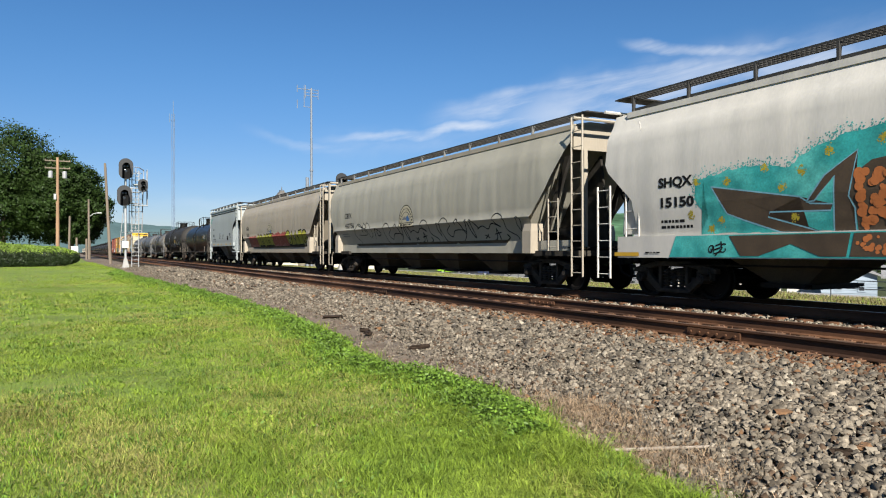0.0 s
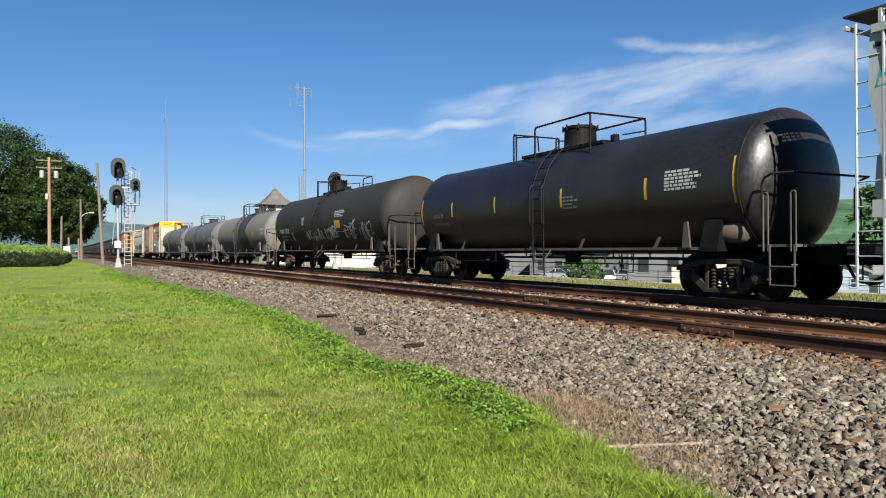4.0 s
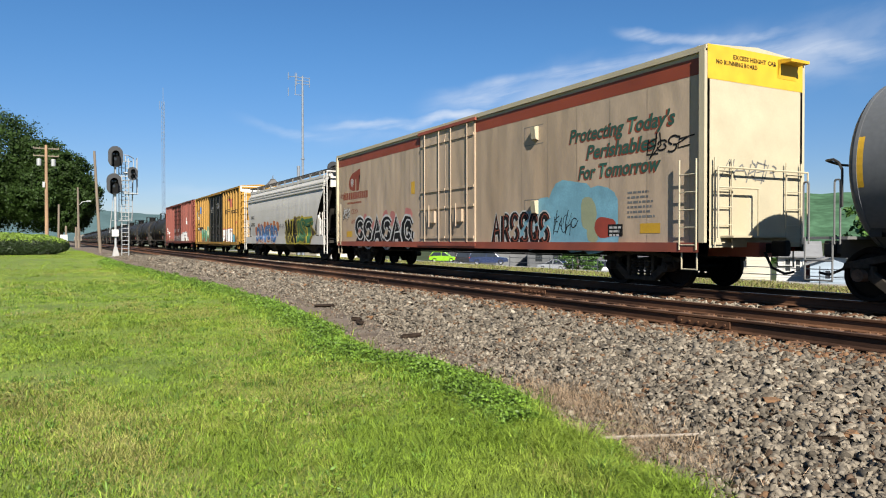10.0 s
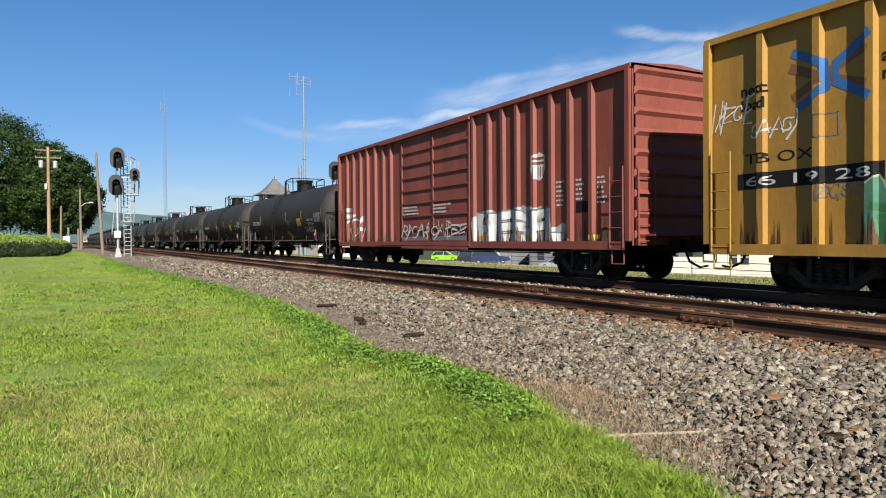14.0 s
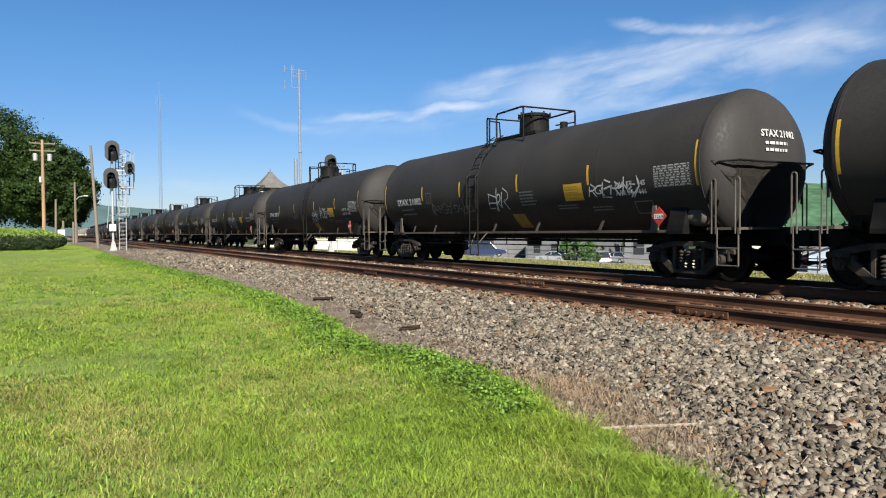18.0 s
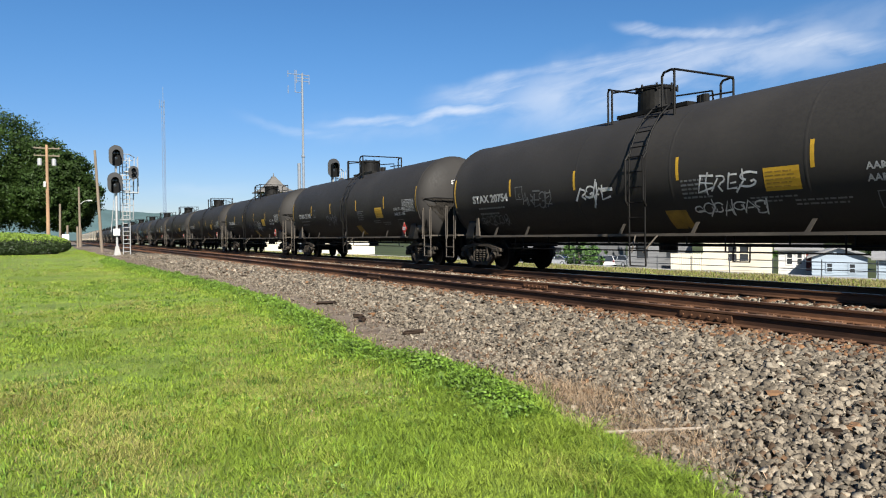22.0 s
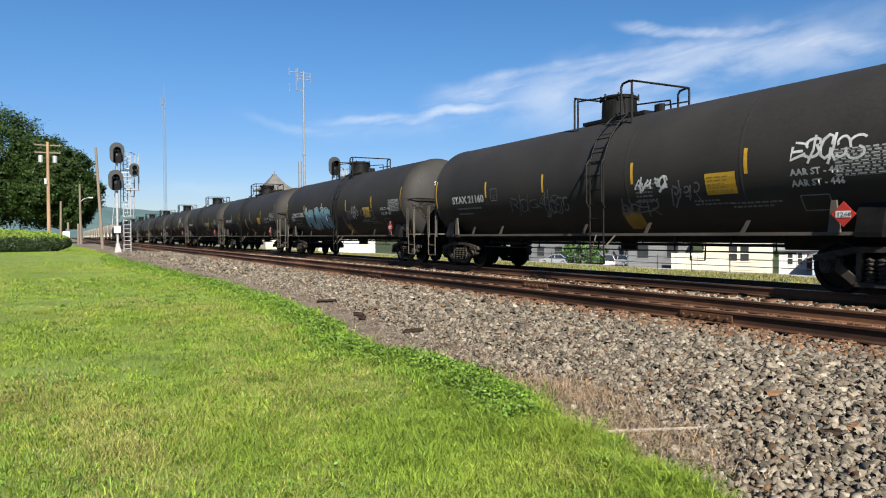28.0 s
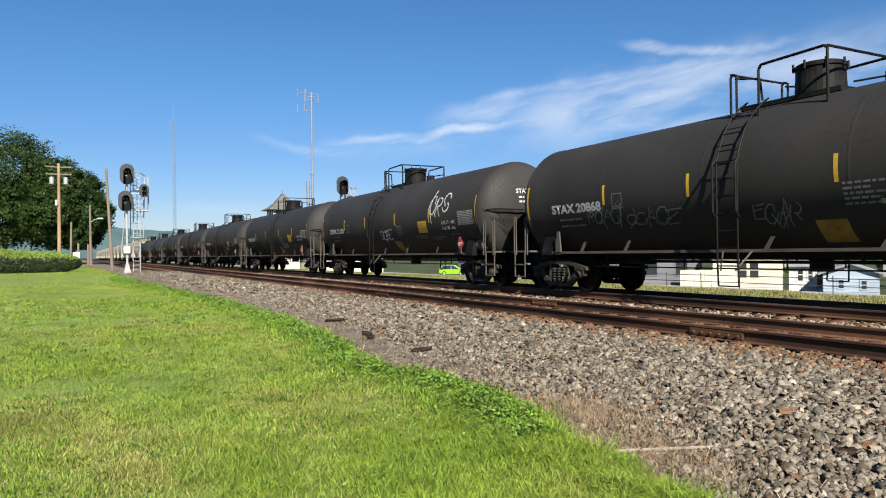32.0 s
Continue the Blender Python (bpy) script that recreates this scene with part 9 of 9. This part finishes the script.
p = thing("lattice_tower", "tall hazy guyed lattice radio tower", "radio tower", at=pose(-342, 41.4, -1.4))
for a in (0, 120, 240):
    c, s = 0.75 * math.cos(radians(a)), 0.75 * math.sin(radians(a))
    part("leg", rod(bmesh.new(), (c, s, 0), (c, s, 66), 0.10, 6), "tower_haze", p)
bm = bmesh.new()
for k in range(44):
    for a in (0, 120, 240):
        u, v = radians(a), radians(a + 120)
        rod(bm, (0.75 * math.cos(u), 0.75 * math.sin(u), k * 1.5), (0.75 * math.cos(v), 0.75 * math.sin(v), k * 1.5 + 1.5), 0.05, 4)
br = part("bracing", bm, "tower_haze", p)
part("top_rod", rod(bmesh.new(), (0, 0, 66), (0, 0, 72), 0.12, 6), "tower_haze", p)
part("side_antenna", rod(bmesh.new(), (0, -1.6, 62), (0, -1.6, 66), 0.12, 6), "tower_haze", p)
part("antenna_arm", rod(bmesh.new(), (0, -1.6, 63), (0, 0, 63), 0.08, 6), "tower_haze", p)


def wall_box(parent, x0, x1, y0, y1, z0, z1, mat, name="wall"):
    """Four walls with thickness."""
    t = 0.15
    for a in ((x0, x1, y0, y0 + t), (x0, x1, y1 - t, y1), (x0, x0 + t, y0 + t, y1 - t), (x1 - t, x1, y0 + t, y1 - t)):
        part(name, bbox(a[0], a[1], a[2], a[3], z0, z1), mat, parent)


def window_on(parent, axis, at, u, z, w, h, out, frame_mat="white_paint"):
    """A window proud of a wall; axis x: wall faces -y at y=at; axis y: wall faces +x at x=at."""
    def bx(u0, u1, d0, d1, z0, z1):
        return bbox(u0, u1, at + out * d1 if out < 0 else at + d0, at - d0 if out < 0 else at + d1, z0, z1) if axis == "x" else bbox(min(at + out * d0, at + out * d1), max(at + out * d0, at + out * d1), u0, u1, z0, z1)
    win = part("window", bx(u - w / 2, u + w / 2, 0.0, 0.03, z, z + h), "glass_dark", parent)
    for a in ((u - w / 2 - 0.09, u + w / 2 + 0.09, z - 0.09, z), (u - w / 2 - 0.09, u + w / 2 + 0.09, z + h, z + h + 0.09), (u - w / 2 - 0.09, u - w / 2, z, z + h), (u + w / 2, u + w / 2 + 0.09, z, z + h), (u - w / 2, u + w / 2, z + h / 2 - 0.03, z + h / 2 + 0.03)):
        part("window_frame", bx(a[0], a[1], 0.0, 0.06, a[2], a[3]), frame_mat, win)
    return win


st = thing("station_building", "cream railway station with a pyramid-roofed turret", "station", at=pose(-109.3, 29.2, -1.0))
wall_box(st, -2.0, 2.0, -2.0, 2.0, 0, 9.6, "wall_cream")
for u in (-1.1, 1.1):
    window_on(st, "x", -2.0, u, 8.2, 0.9, 1.2, -1, "dark_trim")
    window_on(st, "y", 2.0, u, 8.2, 0.9, 1.2, 1, "dark_trim")
sec = []
for z, w in ((9.55, 2.75), (9.72, 2.7), (10.1, 1.95), (10.7, 1.30), (11.4, 0.75), (12.0, 0.28)):
    sec.append([(-w, -w, z), (w, -w, z), (w, w, z), (-w, w, z)])
r = part("turret_roof", loft(sec), "roof_shingle", st)
part("finial", rod(bmesh.new(), (0, 0, 11.9), (0, 0, 12.7), 0.10, 8, 0.04), "roof_shingle", r)
part("finial_cap", bbox(-0.32, 0.32, -0.32, 0.32, 12.0, 12.1), "roof_shingle", r)
wall_box(st, -12, 14, 2.4, 11, 0, 4.6, "wall_cream")
bm = loft([[(-13, 1.2, 4.5), (15, 1.2, 4.5), (15, 12.2, 4.5), (-13, 12.2, 4.5)], [(-9, 6.5, 7.4), (11, 6.5, 7.4), (11, 6.9, 7.4), (-9, 6.9, 7.4)]])
part("main_roof", bm, "roof_shingle", st)
for u in (-9, -6, 5, 8, 11):
    window_on(st, "x", 2.4, u, 1.4, 1.1, 1.7, -1, "dark_trim")

# ---- houses behind the tracks ----
Z0 = -1.4


def house(label, at, w, d, h, ridge_h, wall, roof, wins=(), door=None, gable_front=True):
    """Local x along the front (which faces -y), y to the back."""
    hs = thing("house", label, "house", "houses behind the railway", at=at)
    wall_box(hs, 0, w, 0, d, -1.7, h, wall)
    if gable_front:
        part("gable", prism([(0, h), (w, h), (w / 2, h + ridge_h)], 0.0, 0.15, axis="y"), wall, hs)
        part("gable", prism([(0, h), (w, h), (w / 2, h + ridge_h)], d - 0.15, d, axis="y"), wall, hs)
        for s in (0, 1):
            x0, x1 = (-0.3, w / 2) if s == 0 else (w + 0.3, w / 2)
            k = ridge_h / (w / 2)
            z0 = h - 0.3 * k
            part("roof_slope", prism([(x0, z0), (x1, h + ridge_h), (x1, h + ridge_h + 0.12), (x0, z0 + 0.12)], -0.3, d + 0.3, axis="y"), roof, hs)
    else:
        for s in (0, 1):
            y0, y1 = (-0.4, d / 2) if s == 0 else (d + 0.4, d / 2)
            k = ridge_h / (d / 2)
            part("roof_slope", prism([(y0, h - 0.4 * k), (y1, h + ridge_h), (y1, h + ridge_h + 0.12), (y0, h - 0.4 * k + 0.12)], -0.3, w + 0.3), roof, hs)
        for x in (0, w - 0.15):
            part("gable", prism([(0, h), (d, h), (d / 2, h + ridge_h)], x, x + 0.15), wall, hs)
    for u, z, ww, hh in wins:
        window_on(hs, "x", 0, u, z, ww, hh, -1, wall)
    if door:
        u, ww, hh, m = door
        dd = part("door", bbox(u - ww / 2, u + ww / 2, -0.05, -0.005, 0.0, hh), m, hs)
        part("door_frame", bbox(u - ww / 2 - 0.1, u - ww / 2, -0.07, 0.0, 0.0, hh + 0.1), "white_paint", dd)
        part("door_frame", bbox(u + ww / 2, u + ww / 2 + 0.1, -0.07, 0.0, 0.0, hh + 0.1), "white_paint", dd)
    # clapboards on the front
    for k in range(int(h / 0.22)):
        part("clapboard", prism([(-0.004, k * 0.22), (-0.03, k * 0.22), (-0.006, k * 0.22 + 0.21)], 0.02, w - 0.02), wall, hs)
    return hs


house("pale blue clapboard house with grey gable roof", pose(-30.92, 45.93, Z0, 0, 0, 33), 3.35, 7.0, 1.25, 0.62, "wall_blue", "roof_grey", ((1.1, 0.25, 0.30, 0.55), (2.45, 0.2, 0.30, 0.55)))
house("pale blue garage with a white door", pose(-28.6, 49.6, Z0, 0, 0, 30), 6.5, 5.0, 1.1, 0.65, "wall_blue", "roof_grey", (), (2.4, 2.6, 1.0, "white_paint"), False)
house("small white clapboard house with dark windows", pose(-36.2, 49.6, Z0, 0, 0, 35), 2.9, 6.0, 1.7, 1.0, "wall_white", "roof_grey", ((0.8, 0.5, 0.35, 0.9), (1.5, 0.5, 0.3, 0.9)), (2.2, 0.5, 1.3, "wall_red"), False)
house("cream house with a double window facing the railway", pose(-40.06, 45.56, Z0, 0, 0, 39), 5.1, 8.0, 2.9, 1.6, "wall_cream", "roof_grey", ((2.2, 0.75, 0.62, 1.2), (3.05, 0.75, 0.62, 1.2)), None, False)
house("dark grey building with shaded windows", pose(-45.3, 42.4, Z0, 0, 0, 44), 5.2, 9.0, 3.0, 1.4, "wall_grey", "roof_grey", ((1.2, 0.9, 0.9, 1.3), (3.6, 0.9, 0.9, 1.3)), None, False)
house("red brick house with white trim among trees", pose(-24, 62, Z0, 0, 0, 20), 9, 9, 4.5, 2.5, "wall_red", "roof_grey", ((2.0, 1.0, 0.9, 1.4), (5.5, 1.0, 0.9, 1.4)), None, False)
house("low grey shop with a shallow grey roof", pose(-93, 66, -2.8, 0, 0, 30), 13, 9, 3.6, 0.9, "wall_grey", "roof_grey", ((2, 0.9, 1.2, 1.5), (5, 0.9, 1.2, 1.5), (8, 0.9, 1.2, 1.5), (11, 0.9, 1.2, 1.5)), None, False)
house("grey shop front with white trim across the road", pose(-112, 62, -2.8, 0, 0, 5), 14, 9, 3.4, 0.8, "wall_grey", "roof_grey", ((3, 0.9, 1.6, 1.4), (8, 0.9, 1.6, 1.4)), None, False)

# board fence beside the cream house
f = thing("board_fence", "weathered vertical board fence beside a house", "fence", at=pose(-41.9, 43.9, Z0, 0, 0, 41))
b0 = None
for k in range(22):
    m = pose(k * 0.17, 0.0, 0)
    if b0 is None:
        b0 = part("fence_board", bbox(0, 0.15, -0.02, 0.02, 0, 1.35), "wall_cream", f, at=m)
    else:
        again(b0, m, f)
for z in (0.3, 1.1):
    part("fence_rail", bbox(0, 3.8, 0.022, 0.07, z, z + 0.08), "wall_cream", f)
# low pipe fence that runs behind the verge
f = thing("pipe_fence", "thin dark metal rail fence along the verge", "fence", at=pose(0, 35, -0.85))
for z in (0.45, 0.85):
    part("rail", rod(bmesh.new(), (-52, 0, z), (-14, 0, z), 0.025, 6), "dark_trim", f)
for k in range(14):
    part("post", rod(bmesh.new(), (-52 + k * 2.9, 0, -0.2), (-52 + k * 2.9, 0, 1.0), 0.03, 6), "dark_trim", f)


# ---- parked cars ----
def parked_car(label, at, paint, L=4.4, W=1.78, H=1.5, kind="hatch"):
    c = thing("parked_car", label, "car", "parked cars", at=at)
    hl = L / 2
    low = [(-hl, 0.38), (-hl - 0.02, 0.6), (-hl + 0.05, 0.82), (-hl * 0.55, 0.95), (hl * 0.45, 0.92), (hl * 0.93, 0.78), (hl, 0.6), (hl - 0.02, 0.38), (hl * 0.55, 0.24), (-hl * 0.55, 0.24)]
    if kind == "sedan":
        cab = [(-hl * 0.78, 0.93), (-hl * 0.42, H), (hl * 0.05, H), (hl * 0.48, 0.93)]
    elif kind == "suv":
        cab = [(-hl * 0.97, 0.93), (-hl * 0.86, H - 0.05), (-hl * 0.6, H), (hl * 0.15, H), (hl * 0.50, 0.93)]
    else:
        cab = [(-hl * 0.95, 0.93), (-hl * 0.72, H - 0.04), (-hl * 0.3, H), (hl * 0.08, H), (hl * 0.52, 0.93)]

    def body(profile, w0, w1, zmax):
        sec = []
        for y, k in ((-w1, 0.0), (-w0, 1.0), (w0, 1.0), (w1, 0.0)):
            sec.append([(x * (1 if k else 0.985), y, z) for x, z in profile])
        return loft(sec)
    b = part("body", body(low, W / 2 - 0.06, W / 2, 1), paint, c)
    sec = [[(x, y * (1.0 if z < 1.0 else 0.80), z) for x, z in cab] for y in (-W / 2 + 0.05, W / 2 - 0.05)]
    g = part("cabin_glass", loft(sec), "glass_dark", c)
    top = max(z for _, z in cab)
    xs = [x for x, z in cab if z > top - 0.1]
    part("roof", softbox(min(xs), max(xs), -W / 2 * 0.80, W / 2 * 0.80, top - 0.05, top + 0.025, 0.02, 1), paint, c)
    for sy in (-1, 1):
        for k, ((x0, z0), (x1, z1)) in enumerate(((cab[0], cab[1]), (cab[-1], cab[-2]), ((cab[1][0] * 0.15, 0.93), (cab[1][0] * 0.15 + 0.02, top)))):
            part("pillar", pipe([(x0, sy * (W / 2 - 0.04), z0), (x1, sy * (W / 2 - 0.04) * 0.81, z1)], 0.05, 6), paint, c)
    for sx in (-0.60, 0.62):
        for sy in (-1, 1):
            y = sy * (W / 2 - 0.1)
            w = part("wheel", lathe_y([(-0.11, 0.2), (-0.11, 0.30), (-0.07, 0.325), (0.07, 0.325), (0.11, 0.30), (0.11, 0.2)], 0, 0, 20), "tyre", c, at=pose(hl * sx, y, 0.325))
            part("rim", lathe_y([(-0.09, 0), (-0.09, 0.2), (0.09, 0.2), (0.09, 0)], 0, 0, 16), "galvanised", w)
    for sy in (-1, 1):
        part("headlight", softbox(hl * 0.90, hl + 0.01, sy * W * 0.38 - 0.16, sy * W * 0.38 + 0.16, 0.62, 0.75, 0.03, 1), "lamp_glass", c)
        part("tail_light", softbox(-hl - 0.02, -hl + 0.12, sy * W * 0.41 - 0.1, sy * W * 0.41 + 0.1, 0.70, 0.92, 0.03, 1), "placard_red", c)
    return c


def lot_z(y):
    return ground_z(-60, y)


for label, x, y, turn, paint, L, W, H, kind in (
        ("lime green hatchback parked by the road", -91.4, 49.7, 55, "car_green", 4.0, 1.75, 1.52, "hatch"),
        ("dark grey hatchback parked beside the green car", -84.2, 50.1, 55, "car_dark", 4.1, 1.8, 1.55, "suv"),
        ("dark blue sport utility car parked facing away", -71.0, 44.8, 55, "car_blue", 4.6, 1.9, 1.72, "suv"),
        ("silver sedan parked on the lot", -77.7, 59.7, 205, "car_silver", 4.5, 1.8, 1.45, "sedan"),
        ("white-silver estate car parked beside a bush", -69.4, 60.4, 165, "car_white", 4.2, 1.75, 1.55, "suv"),
        ("pale blue hatchback parked near the grey building", -72.3, 66.2, 190, "car_silver", 4.2, 1.75, 1.45, "hatch")):
    parked_car(label, pose(x, y, lot_z(y), 0, 0, turn), paint, L, W, H, kind)

tree("round green bush beside parked cars", -69.6, 57.0, 3, ((0, 0, 1.6, 1.6, 1.6, 1.3), (1.4, 0.6, 1.2, 1.2, 1.2, 1.1), (-1.2, 0.5, 1.3, 1.2, 1.2, 1.1)), 21, 5000, 0.10, "bush_leaf", trunk_r=0.1, low=-1.2).matrix_basis = pose(-69.6, 57.0, -2.75) @ Matrix.Scale(1.35, 4)
for k, (x, y, h) in enumerate(((-240, 34, 11), (-228, 40, 10), (-60, 75, 11), (-45, 80, 12), (-30, 85, 11), (-75, 78, 10), (-12, 75, 12), (-90, 95, 12), (-52, 66, 9))):
    tree("round green tree among the houses", x, y, h, ((0, 0, h * 0.62, h * 0.35, h * 0.35, h * 0.34), (1, 1.5, h * 0.45, h * 0.3, h * 0.3, h * 0.25), (-1, -2, h * 0.45, h * 0.3, h * 0.3, h * 0.25)), 50 + k, 3500, 0.32, "bush_leaf" if k > 1 else "leaf", "trees among the houses", 0.25, 1.0).matrix_basis = pose(x, y, -1.5 if y < 45 else -3.0)


# ---- what moves ----
def along(s, t):
    u = t - 15
    return s + SPEED * u + 0.5 * SLOWING * u * u


def motions():
    for ob, s in TRAIN:
        walk(ob, [(t, pose(along(s, t), TRACK_Y, RAIL_Z)) for t in (0, 4, 8, 12, 16, 20, 24, 28, 32)])


motions()
